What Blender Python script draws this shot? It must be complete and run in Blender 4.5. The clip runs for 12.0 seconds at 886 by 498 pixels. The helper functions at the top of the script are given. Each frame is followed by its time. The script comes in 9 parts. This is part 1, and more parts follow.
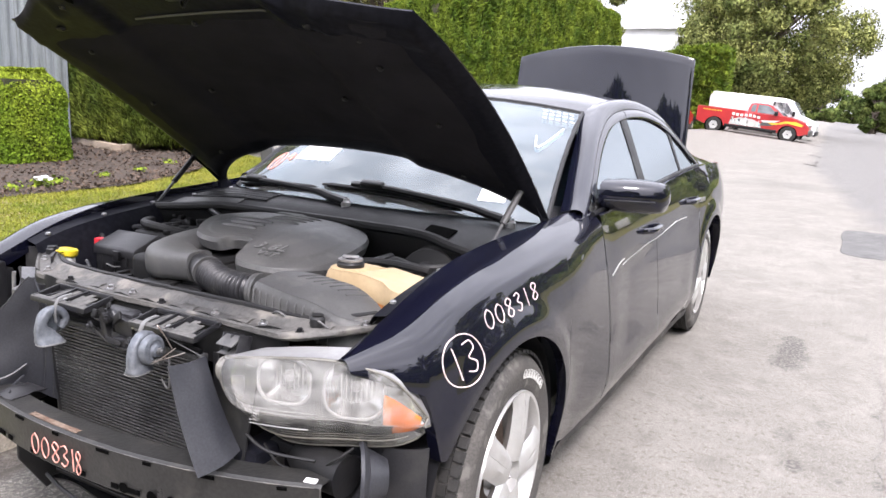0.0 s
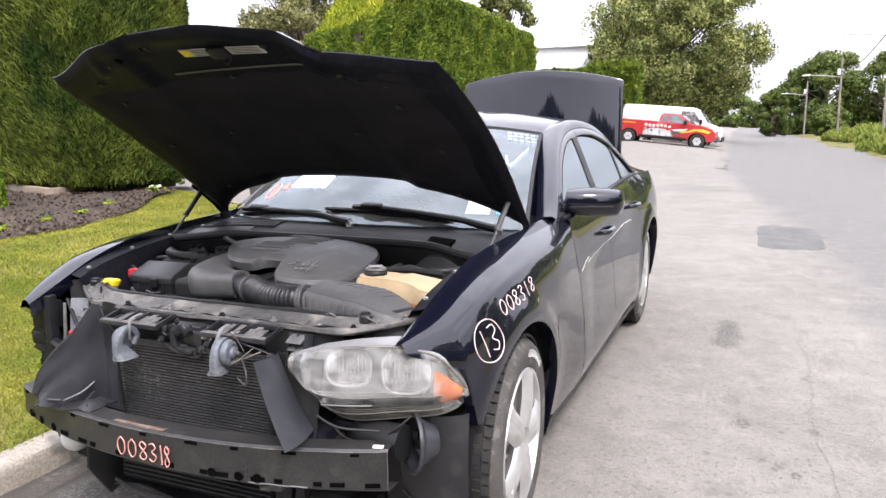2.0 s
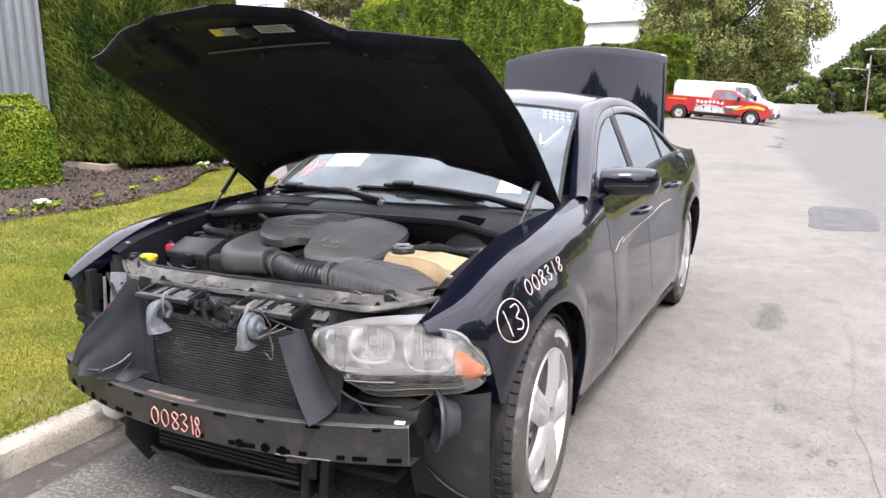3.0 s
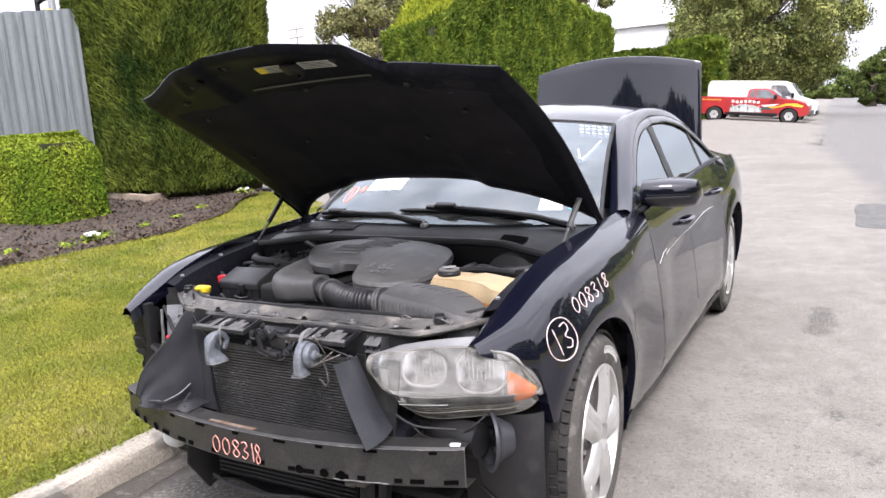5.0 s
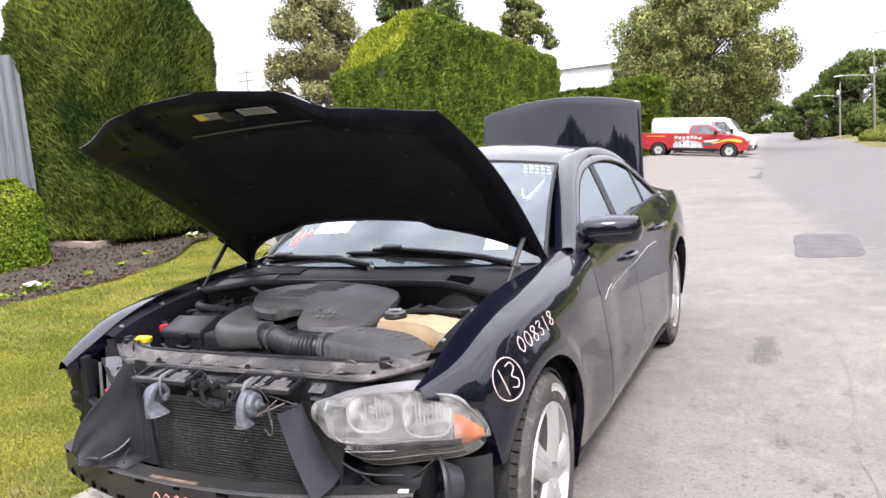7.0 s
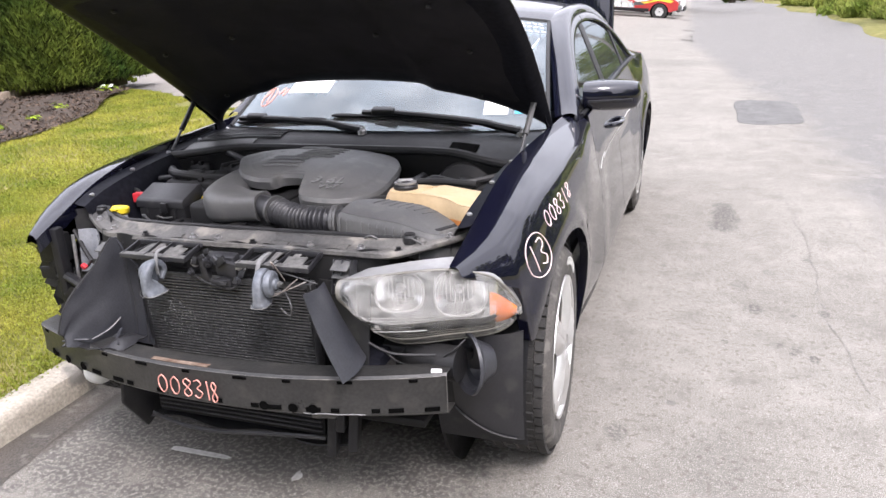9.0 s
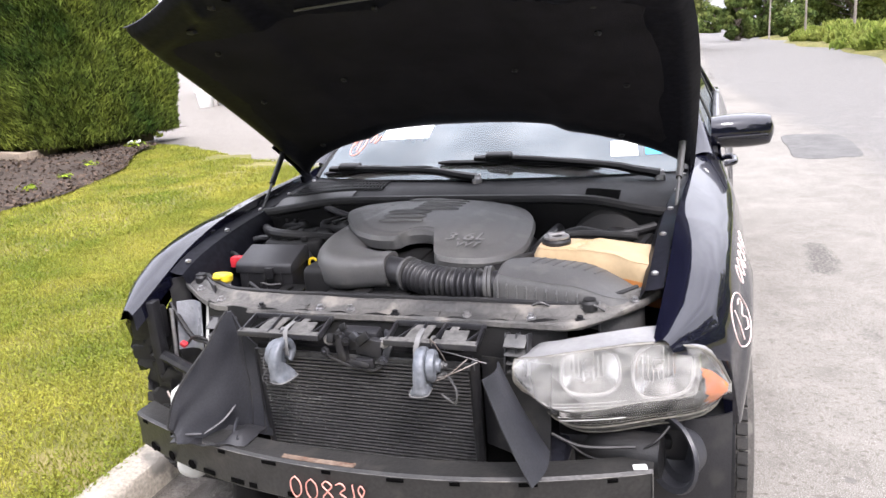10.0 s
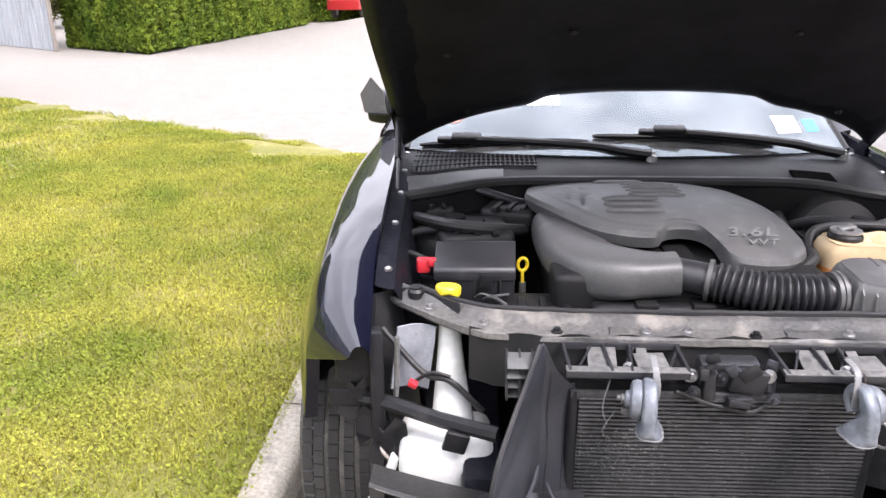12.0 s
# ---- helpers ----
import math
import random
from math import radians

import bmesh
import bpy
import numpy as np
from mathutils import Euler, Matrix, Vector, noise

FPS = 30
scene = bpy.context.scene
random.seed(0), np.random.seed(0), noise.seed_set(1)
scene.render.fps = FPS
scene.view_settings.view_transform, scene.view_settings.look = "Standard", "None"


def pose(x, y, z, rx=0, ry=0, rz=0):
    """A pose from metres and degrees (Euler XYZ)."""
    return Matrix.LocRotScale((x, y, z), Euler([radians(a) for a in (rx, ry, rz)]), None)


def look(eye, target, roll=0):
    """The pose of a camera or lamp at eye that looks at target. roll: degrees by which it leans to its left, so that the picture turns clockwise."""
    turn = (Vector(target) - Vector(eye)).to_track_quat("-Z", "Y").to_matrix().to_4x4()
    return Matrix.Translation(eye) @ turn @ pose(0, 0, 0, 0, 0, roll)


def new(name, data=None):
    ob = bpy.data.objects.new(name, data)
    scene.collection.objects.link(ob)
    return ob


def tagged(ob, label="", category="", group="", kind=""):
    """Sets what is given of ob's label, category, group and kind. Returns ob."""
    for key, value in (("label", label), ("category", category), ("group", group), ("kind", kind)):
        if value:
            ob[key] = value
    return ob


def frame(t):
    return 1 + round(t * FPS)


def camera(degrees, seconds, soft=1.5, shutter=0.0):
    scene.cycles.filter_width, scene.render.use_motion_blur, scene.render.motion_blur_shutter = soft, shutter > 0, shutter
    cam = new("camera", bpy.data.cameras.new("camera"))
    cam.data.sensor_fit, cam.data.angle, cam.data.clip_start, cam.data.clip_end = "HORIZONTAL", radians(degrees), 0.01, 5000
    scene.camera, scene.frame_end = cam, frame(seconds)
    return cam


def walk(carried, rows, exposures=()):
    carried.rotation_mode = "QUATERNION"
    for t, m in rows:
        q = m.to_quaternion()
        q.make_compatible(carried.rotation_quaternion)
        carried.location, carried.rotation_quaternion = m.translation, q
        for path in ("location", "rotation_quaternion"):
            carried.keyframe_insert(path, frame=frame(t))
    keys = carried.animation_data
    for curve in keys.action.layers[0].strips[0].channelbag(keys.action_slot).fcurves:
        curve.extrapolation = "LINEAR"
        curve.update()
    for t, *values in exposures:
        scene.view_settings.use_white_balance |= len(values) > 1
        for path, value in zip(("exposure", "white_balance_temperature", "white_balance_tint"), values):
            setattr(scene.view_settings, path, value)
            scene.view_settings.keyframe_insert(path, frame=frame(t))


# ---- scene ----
cam = camera(62.4, 12.0)
PATH = [
    (0, (1.6199, -1.7904, 1.3957), (0.6848, -0.0497, 0.9938), 2.59),
    (0.5, (1.625, -1.922, 1.383), (0.807, -0.132, 1.024), 3.2),
    (1, (1.767, -2.046, 1.4), (0.873, -0.309, 0.972), -4.1),
    (1.5, (1.717, -2.153, 1.406), (0.962, -0.322, 1.127), -2.7),
    (2, (1.559, -2.262, 1.412), (0.801, -0.441, 1.078), -0.4),
    (2.5, (1.59, -2.263, 1.414), (0.741, -0.491, 1.041), 0.3),
    (3, (1.618, -2.238, 1.416), (0.75, -0.479, 1.023), -0.5),
    (3.5, (1.609, -2.273, 1.42), (0.652, -0.558, 1.044), -1.5),
    (3.7, (1.597, -2.268, 1.418), (0.617, -0.564, 1.049), -2.6),
    (5.3, (1.61, -2.285, 1.456), (0.66, -0.559, 1.113), -3.9),
    (5.5, (1.612, -2.291, 1.449), (0.67, -0.551, 1.154), -4.1),
    (6, (1.626, -2.281, 1.454), (0.772, -0.492, 1.19), -3.8),
    (6.5, (1.634, -2.286, 1.456), (0.782, -0.495, 1.2), -4.8),
    (6.7, (1.641, -2.278, 1.462), (0.79, -0.484, 1.224), -4.3),
    (8.3, (1.571, -2.24, 1.448), (0.722, -0.496, 0.961), -6.0),
    (8.5, (1.509, -2.256, 1.442), (0.782, -0.463, 0.934), -6.1),
    (9, (1.2907, -2.2296, 1.4809), (0.6485, -0.4378, 0.8363), -2.67),
    (9.5, (1.0491, -2.0701, 1.4582), (0.2294, -0.3239, 0.8991), -9.48),
    (10, (0.7964, -2.0538, 1.4582), (0.1238, -0.2442, 0.9339), -4.61),
    (10.5, (0.5051, -2.0888, 1.4718), (0.0318, -0.2149, 0.8375), -0.12),
    (11, (0.2043, -1.9185, 1.4651), (-0.2855, -0.0632, 0.9269), -4.3),
    (11.5, (-0.1016, -1.8681, 1.4419), (-0.5121, 0.0062, 0.945), 0.17),
    (12, (-0.4802, -1.8321, 1.4837), (-0.5799, 0.0486, 0.8249), -0.45),
]
walk(cam, [(t, look(eye, target, roll)) for t, eye, target, roll in PATH], [(0.0, 1.16, 6300, 20), (1.5, 1.0, 6300, 20), (2.5, 1.0, 6300, 20), (6.5, 0.97, 6300, 20), (8.5, 1.03, 6300, 20), (10.0, 1.24, 6300, 20), (11.0, 1.47, 6300, 21), (12.0, 1.45, 6300, 21)])

# ---- world and sun ----
world = bpy.data.worlds.new("sky")
scene.world = world
world.use_nodes = True
wn, wl = world.node_tree.nodes, world.node_tree.links
wn.clear()
SUN_EL, SUN_AZ = 54.0, 138.0   # degrees; azimuth clockwise from +y
sky = wn.new("ShaderNodeTexSky")
sky.sky_type, sky.sun_disc = "NISHITA", False
sky.sun_elevation, sky.sun_rotation = radians(SUN_EL), radians(SUN_AZ)
sky.dust_density, sky.air_density, sky.ozone_density = 4.0, 1.0, 1.0
pale = wn.new("ShaderNodeHueSaturation")
pale.inputs["Saturation"].default_value = 0.22
pale.inputs["Value"].default_value = 1.0
wl.new(sky.outputs[0], pale.inputs["Color"])
wtc, wnoise, wramp, wmix = wn.new("ShaderNodeTexCoord"), wn.new("ShaderNodeTexNoise"), wn.new("ShaderNodeMapRange"), wn.new("ShaderNodeMix")
wnoise.inputs["Scale"].default_value, wnoise.inputs["Detail"].default_value = 2.6, 6
wmap = wn.new("ShaderNodeMapping")
wmap.inputs["Scale"].default_value = (1, 1, 2.5)
wl.new(wtc.outputs["Generated"], wmap.inputs[0])
wl.new(wmap.outputs[0], wnoise.inputs["Vector"])
wramp.inputs["From Min"].default_value, wramp.inputs["From Max"].default_value = 0.35, 0.7
wramp.inputs["To Min"].default_value, wramp.inputs["To Max"].default_value = 0.85, 1.3
wl.new(wnoise.outputs["Fac"], wramp.inputs["Value"])
wmix.data_type, wmix.blend_type = "RGBA", "MULTIPLY"
wmix.inputs["Factor"].default_value = 1.0
wl.new(wramp.outputs[0], wmix.inputs["B"])
# overcast veil: brightest overhead, dimmer towards the horizon
wsep, wgrad, wveil, wcol = wn.new("ShaderNodeSeparateXYZ"), wn.new("ShaderNodeMapRange"), wn.new("ShaderNodeMix"), wn.new("ShaderNodeMix")
wl.new(wtc.outputs["Generated"], wsep.inputs[0])
wgrad.inputs["From Min"].default_value, wgrad.inputs["From Max"].default_value = 0.0, 1.0
wgrad.inputs["To Min"].default_value, wgrad.inputs["To Max"].default_value = 4.6, 17.0
wl.new(wsep.outputs["Z"], wgrad.inputs["Value"])
wcol.data_type, wcol.blend_type = "RGBA", "MULTIPLY"
wcol.inputs["Factor"].default_value = 1.0
wcol.inputs["A"].default_value = (0.93, 0.97, 1.0, 1)
wl.new(wgrad.outputs[0], wcol.inputs["B"])
wveil.data_type = "RGBA"
wveil.inputs["Factor"].default_value = 0.65
wl.new(pale.outputs[0], wveil.inputs["A"])
wl.new(wcol.outputs["Result"], wveil.inputs["B"])
wl.new(wveil.outputs["Result"], wmix.inputs["A"])
wbg, wout = wn.new("ShaderNodeBackground"), wn.new("ShaderNodeOutputWorld")
wbg.inputs["Strength"].default_value = 0.15
wl.new(wmix.outputs["Result"], wbg.inputs["Color"])
wl.new(wbg.outputs[0], wout.inputs["Surface"])

sun_data = bpy.data.lights.new("sun", "SUN")
sun_data.energy, sun_data.angle, sun_data.color = 1.75, radians(14), (1.0, 0.95, 0.88)
sun = new("sun", sun_data)
_e, _a = radians(SUN_EL), radians(SUN_AZ)
sun.matrix_world = look((30 * math.sin(_a) * math.cos(_e), 30 * math.cos(_a) * math.cos(_e), 30 * math.sin(_e)), (0, 0, 0))

# ---- materials ----
def mat(name, c1, c2=None, scale=6.0, rough=0.5, rough2=None, metal=0.0, bump=0.0, bscale=80.0, coat=0.0, fine=0.25,
        rand=None, rand_amt=0.35, spec=0.5, c3=None, streak=None):
    """Principled surface: two colours by large noise, fine grain, optional third-colour blotches, bump, and random shade by object or island."""
    m = bpy.data.materials.new(name)
    m.use_nodes = True
    n, l = m.node_tree.nodes, m.node_tree.links
    p = n["Principled BSDF"]
    c2 = c2 or tuple(v * 0.75 for v in c1)
    tc, mp = n.new("ShaderNodeTexCoord"), n.new("ShaderNodeMapping")
    if streak:
        mp.inputs["Scale"].default_value = streak
    l.new(tc.outputs["Object"], mp.inputs[0])
    na = n.new("ShaderNodeTexNoise")
    na.inputs["Scale"].default_value, na.inputs["Detail"].default_value, na.inputs["Roughness"].default_value = scale, 5, 0.6
    l.new(mp.outputs[0], na.inputs["Vector"])
    ra = n.new("ShaderNodeMapRange")
    ra.inputs["From Min"].default_value, ra.inputs["From Max"].default_value = 0.35, 0.68
    l.new(na.outputs["Fac"], ra.inputs["Value"])
    mx = n.new("ShaderNodeMix")
    mx.data_type = "RGBA"
    mx.inputs["A"].default_value, mx.inputs["B"].default_value = (*c1, 1), (*c2, 1)
    l.new(ra.outputs[0], mx.inputs["Factor"])
    col = mx.outputs["Result"]
    nb = n.new("ShaderNodeTexNoise")
    nb.inputs["Scale"].default_value, nb.inputs["Detail"].default_value = bscale, 3
    l.new(mp.outputs[0], nb.inputs["Vector"])

    def times(col, fac_out, lo, hi, fmin=0.3, fmax=0.7):
        r = n.new("ShaderNodeMapRange")
        r.inputs["From Min"].default_value, r.inputs["From Max"].default_value = fmin, fmax
        r.inputs["To Min"].default_value, r.inputs["To Max"].default_value = lo, hi
        l.new(fac_out, r.inputs["Value"])
        k = n.new("ShaderNodeMix")
        k.data_type, k.blend_type = "RGBA", "MULTIPLY"
        k.inputs["Factor"].default_value = 1.0
        l.new(col, k.inputs["A"])
        l.new(r.outputs[0], k.inputs["B"])
        return k.outputs["Result"]
    if fine:
        col = times(col, nb.outputs["Fac"], 1 - fine, 1 + fine)
    if c3:
        nc = n.new("ShaderNodeTexNoise")
        nc.inputs["Scale"].default_value, nc.inputs["Detail"].default_value = scale * 2.7, 8
        l.new(mp.outputs[0], nc.inputs["Vector"])
        r3 = n.new("ShaderNodeMapRange")
        r3.inputs["From Min"].default_value, r3.inputs["From Max"].default_value = 0.56, 0.66
        l.new(nc.outputs["Fac"], r3.inputs["Value"])
        k3 = n.new("ShaderNodeMix")
        k3.data_type = "RGBA"
        k3.inputs["B"].default_value = (*c3, 1)
        l.new(r3.outputs[0], k3.inputs["Factor"])
        l.new(col, k3.inputs["A"])
        col = k3.outputs["Result"]
    if rand:
        src = n.new("ShaderNodeNewGeometry").outputs["Random Per Island"] if rand == "island" else n.new("ShaderNodeObjectInfo").outputs["Random"]
        col = times(col, src, 1 - rand_amt, 1 + rand_amt, 0, 1)
    l.new(col, p.inputs["Base Color"])
    p.inputs["Metallic"].default_value = metal
    p.inputs["Specular IOR Level"].default_value = spec
    if rough2 is None:
        p.inputs["Roughness"].default_value = rough
    else:
        rr = n.new("ShaderNodeMapRange")
        rr.inputs["From Min"].default_value, rr.inputs["From Max"].default_value = 0.3, 0.7
        rr.inputs["To Min"].default_value, rr.inputs["To Max"].default_value = rough, rough2
        l.new(na.outputs["Fac"], rr.inputs["Value"])
        l.new(rr.outputs[0], p.inputs["Roughness"])
    if coat:
        p.inputs["Coat Weight"].default_value, p.inputs["Coat Roughness"].default_value = coat, 0.03
        p.inputs["Coat IOR"].default_value = 1.6
    if bump:
        bp = n.new("ShaderNodeBump")
        bp.inputs["Strength"].default_value, bp.inputs["Distance"].default_value = bump, 0.01
        l.new(nb.outputs["Fac"], bp.inputs["Height"])
        l.new(bp.outputs[0], p.inputs["Normal"])
    return m


def leaf_mat(name, c1, c2, amt=0.45, scale=0.8):
    m = mat(name, c1, c2, scale=scale, rough=0.65, fine=0.0, rand="island", rand_amt=amt, spec=0.15)
    n, l = m.node_tree.nodes, m.node_tree.links
    p, out = n["Principled BSDF"], n["Material Output"]
    tr, mx = n.new("ShaderNodeBsdfTranslucent"), n.new("ShaderNodeMixShader")
    l.new(p.inputs["Base Color"].links[0].from_socket, tr.inputs["Color"])
    mx.inputs[0].default_value = 0.3
    l.new(p.outputs[0], mx.inputs[1])
    l.new(tr.outputs[0], mx.inputs[2])
    l.new(mx.outputs[0], out.inputs["Surface"])
    return m


def glass_mat(name, tint, clear=0.85, rough=0.02, ior=1.5, sheen=(1, 1, 1)):
    """Thin pane: see-through with a tint, and gloss by Fresnel."""
    m = bpy.data.materials.new(name)
    m.use_nodes = True
    n, l = m.node_tree.nodes, m.node_tree.links
    n.remove(n["Principled BSDF"])
    tr, gl, fr, mx = n.new("ShaderNodeBsdfTransparent"), n.new("ShaderNodeBsdfGlossy"), n.new("ShaderNodeFresnel"), n.new("ShaderNodeMixShader")
    df, m2 = n.new("ShaderNodeBsdfDiffuse"), n.new("ShaderNodeMixShader")
    nz = n.new("ShaderNodeTexNoise")
    nz.inputs["Scale"].default_value, nz.inputs["Detail"].default_value = 9, 6
    rr = n.new("ShaderNodeMapRange")
    rr.inputs["From Min"].default_value, rr.inputs["From Max"].default_value = 0.35, 0.75
    rr.inputs["To Min"].default_value, rr.inputs["To Max"].default_value = (1 - clear) * 0.4, (1 - clear) * 1.6
    l.new(nz.outputs["Fac"], rr.inputs["Value"])
    tr.inputs["Color"].default_value = (*tint, 1)
    df.inputs["Color"].default_value = (0.66, 0.66, 0.64, 1)
    gl.inputs["Roughness"].default_value = rough
    gl.inputs["Color"].default_value = (*sheen, 1)
    fr.inputs["IOR"].default_value = ior
    l.new(rr.outputs[0], m2.inputs[0])
    l.new(tr.outputs[0], m2.inputs[1])
    l.new(df.outputs[0], m2.inputs[2])
    l.new(fr.outputs[0], mx.inputs[0])
    l.new(m2.outputs[0], mx.inputs[1])
    l.new(gl.outputs[0], mx.inputs[2])
    l.new(mx.outputs[0], n["Material Output"].inputs["Surface"])
    return m


PAINT = mat("black_paint", (0.003, 0.0032, 0.009), (0.004, 0.0045, 0.012), scale=3, rough=0.35, rough2=0.45, coat=1.0, fine=0.1, bscale=900, spec=0.05, c3=(0.005, 0.005, 0.011))
PAINT_IN = mat("inner_paint", (0.0075, 0.0081, 0.012), (0.0135, 0.0135, 0.0173), scale=5, rough=0.3, rough2=0.55, fine=0.3, bscale=60, bump=0.05, spec=0.05)
PLASTIC = mat("black_plastic", (0.0098, 0.0098, 0.0112), (0.0154, 0.0154, 0.0168), spec=0.28, scale=7, rough=0.3, rough2=0.55, bump=0.10, bscale=400, c3=(0.0224, 0.0221, 0.0217))
PLASTIC_GREY = mat("dusty_grey_plastic", (0.056, 0.056, 0.057), (0.082, 0.0815, 0.080), spec=0.5, scale=6, rough=0.36, rough2=0.55, bump=0.07, bscale=400, c3=(0.095, 0.094, 0.091))
PLASTIC_DUSTY = mat("dusty_black_plastic", (0.0143, 0.0143, 0.0169), (0.0234, 0.0234, 0.0254), spec=0.45, scale=4, rough=0.28, rough2=0.5, bump=0.08, bscale=300, c3=(0.0325, 0.0321, 0.0319))
RUBBER = mat("rubber", (0.009, 0.009, 0.0105), (0.018, 0.0175, 0.017), spec=0.4, scale=9, rough=0.42, rough2=0.7, bump=0.12, bscale=220)
TYRE = mat("tyre_rubber", (0.052, 0.048, 0.045), (0.085, 0.078, 0.07), scale=8, rough=0.7, rough2=0.9, bump=0.2, bscale=160, c3=(0.13, 0.122, 0.11))
TREAD = mat("tread_rubber", (0.018, 0.0175, 0.017), (0.034, 0.032, 0.03), scale=12, rough=0.7, rough2=0.9, bump=0.2, bscale=200)
GUIDE = mat("scuffed_guide_plastic", (0.0204, 0.0216, 0.0264), (0.0384, 0.0396, 0.0456), spec=0.5, scale=5, rough=0.3, rough2=0.5, bump=0.08, bscale=200, fine=0.2)
PLATE = mat("glossy_pale_plate", (0.32, 0.33, 0.355), (0.15, 0.16, 0.18), scale=9, rough=0.2, rough2=0.4, fine=0.1)
BEAM = mat("scuffed_black_beam", (0.0203, 0.02, 0.0196), (0.0297, 0.029, 0.0277), spec=0.42, scale=6, rough=0.26, rough2=0.5, bump=0.1, bscale=120, c3=(0.0378, 0.0358, 0.0331))
TIEBAR = mat("dirty_tie_bar", (0.045, 0.045, 0.045), (0.115, 0.109, 0.10), spec=0.4, scale=4, rough=0.35, rough2=0.7, bump=0.25, bscale=90, c3=(0.18, 0.166, 0.147))
FELT = mat("hood_liner_felt", (0.0156, 0.0151, 0.0186), (0.024, 0.0232, 0.0282), scale=5, rough=0.9, bump=0.5, bscale=380, spec=0.1)
ALU = mat("silver_alloy", (0.66, 0.655, 0.64), (0.56, 0.555, 0.545), scale=9, rough=0.3, rough2=0.45, metal=0.7, fine=0.04, bscale=300)
STEEL = mat("dull_steel", (0.45, 0.45, 0.46), (0.3, 0.29, 0.28), scale=20, rough=0.35, rough2=0.6, metal=0.9, bump=0.05)
CHROME = mat("reflector_chrome", (0.88, 0.88, 0.88), (0.82, 0.82, 0.82), rough=0.2, metal=1.0, fine=0.02)
FADED = mat("faded_moulded_lettering", (0.17, 0.17, 0.17), (0.13, 0.13, 0.13), scale=40, rough=0.5, fine=0.1)
RIMGREY = mat("yellowed_lens_edge", (0.2, 0.19, 0.16), (0.14, 0.135, 0.12), scale=25, rough=0.45, fine=0.2)
CORROSION = mat("pale_corrosion", (0.26, 0.26, 0.25), (0.18, 0.18, 0.17), scale=60, rough=0.8)
HORN = mat("horn_paint", (0.10, 0.112, 0.13), (0.16, 0.17, 0.185), scale=18, rough=0.4, rough2=0.6, metal=0.2, bump=0.05)
FIN = mat("condenser_fins", (0.005, 0.005, 0.0055), (0.009, 0.009, 0.009), spec=0.1, scale=10, rough=0.6, rough2=0.8, bscale=250)
FINTUBE = mat("condenser_tube", (0.0805, 0.0805, 0.0828), (0.0575, 0.0575, 0.0575), spec=0.3, scale=8, rough=0.4, rough2=0.6, metal=0.4)
AMBER = mat("amber_reflector", (0.75, 0.22, 0.03), (0.6, 0.16, 0.02), scale=20, rough=0.25, coat=0.4, fine=0.05)
TANK = mat("aged_coolant_tank", (0.53, 0.40, 0.24), (0.45, 0.33, 0.185), scale=5, rough=0.4, rough2=0.55, fine=0.06, bump=0.03)
RESID = mat("coolant_stain", (0.55, 0.22, 0.06), (0.42, 0.15, 0.04), scale=9, rough=0.45, fine=0.1)
WASHER = mat("white_washer_bottle", (0.64, 0.64, 0.62), (0.56, 0.56, 0.535), scale=7, rough=0.45, fine=0.06, c3=(0.55, 0.54, 0.5))
YELLOW = mat("yellow_cap", (0.78, 0.6, 0.03), (0.68, 0.5, 0.02), scale=25, rough=0.4, fine=0.1)
RED = mat("red_terminal", (0.55, 0.03, 0.04), (0.42, 0.02, 0.03), scale=25, rough=0.4, fine=0.1)
PINK = mat("pink_paint_marker", (0.74, 0.35, 0.29), (0.64, 0.27, 0.22), scale=60, rough=0.6, fine=0.25)
PINKWHITE = mat("pale_pink_marker", (0.85, 0.70, 0.66), (0.82, 0.62, 0.58), scale=60, rough=0.6, fine=0.15)
WHITEMARK = mat("white_paint_marker", (0.85, 0.85, 0.85), (0.75, 0.75, 0.76), scale=60, rough=0.6, fine=0.15)
PAPER = mat("white_paper", (0.82, 0.82, 0.80), (0.76, 0.76, 0.74), scale=12, rough=0.7, fine=0.05)
LABELMAT = mat("grey_label", (0.5, 0.5, 0.47), (0.42, 0.42, 0.4), scale=30, rough=0.45, fine=0.15, bscale=200)
BLUE_STICK = mat("blue_sticker", (0.05, 0.42, 0.66), (0.04, 0.36, 0.6), scale=12, rough=0.5, fine=0.05)
RUST = mat("rust", (0.11, 0.07, 0.048), (0.2, 0.15, 0.115), scale=14, rough=0.8, bump=0.3, c3=(0.12, 0.06, 0.04))
COPPER = mat("bare_wire", (0.35, 0.33, 0.31), (0.22, 0.17, 0.14), scale=30, rough=0.4, metal=0.6)
COWL = mat("cowl_plastic", (0.007, 0.007, 0.008), (0.012, 0.012, 0.013), spec=0.22, scale=6, rough=0.4, rough2=0.6, bump=0.1, bscale=400, c3=(0.013, 0.0128, 0.013))
WIPER = mat("black_wiper", (0.003, 0.003, 0.0035), (0.005, 0.005, 0.0055), spec=0.3, scale=20, rough=0.3, rough2=0.5)
# for parts deep in the bay: black lowered to paint in their shade
BAYBLACK = mat("shaded_bay_black", (0.006, 0.006, 0.0068), (0.010, 0.0098, 0.0096), spec=0.28, scale=8, rough=0.45, rough2=0.7, bump=0.1, bscale=200, c3=(0.010, 0.0095, 0.009))
VOID = mat("dark_void", (0.0025, 0.0025, 0.0025), (0.004, 0.004, 0.004), rough=0.9, spec=0.02)
BRACKET = mat("dusty_pale_bracket", (0.08, 0.079, 0.076), (0.125, 0.121, 0.115), scale=14, rough=0.6, rough2=0.85, bump=0.15, c3=(0.055, 0.054, 0.052))
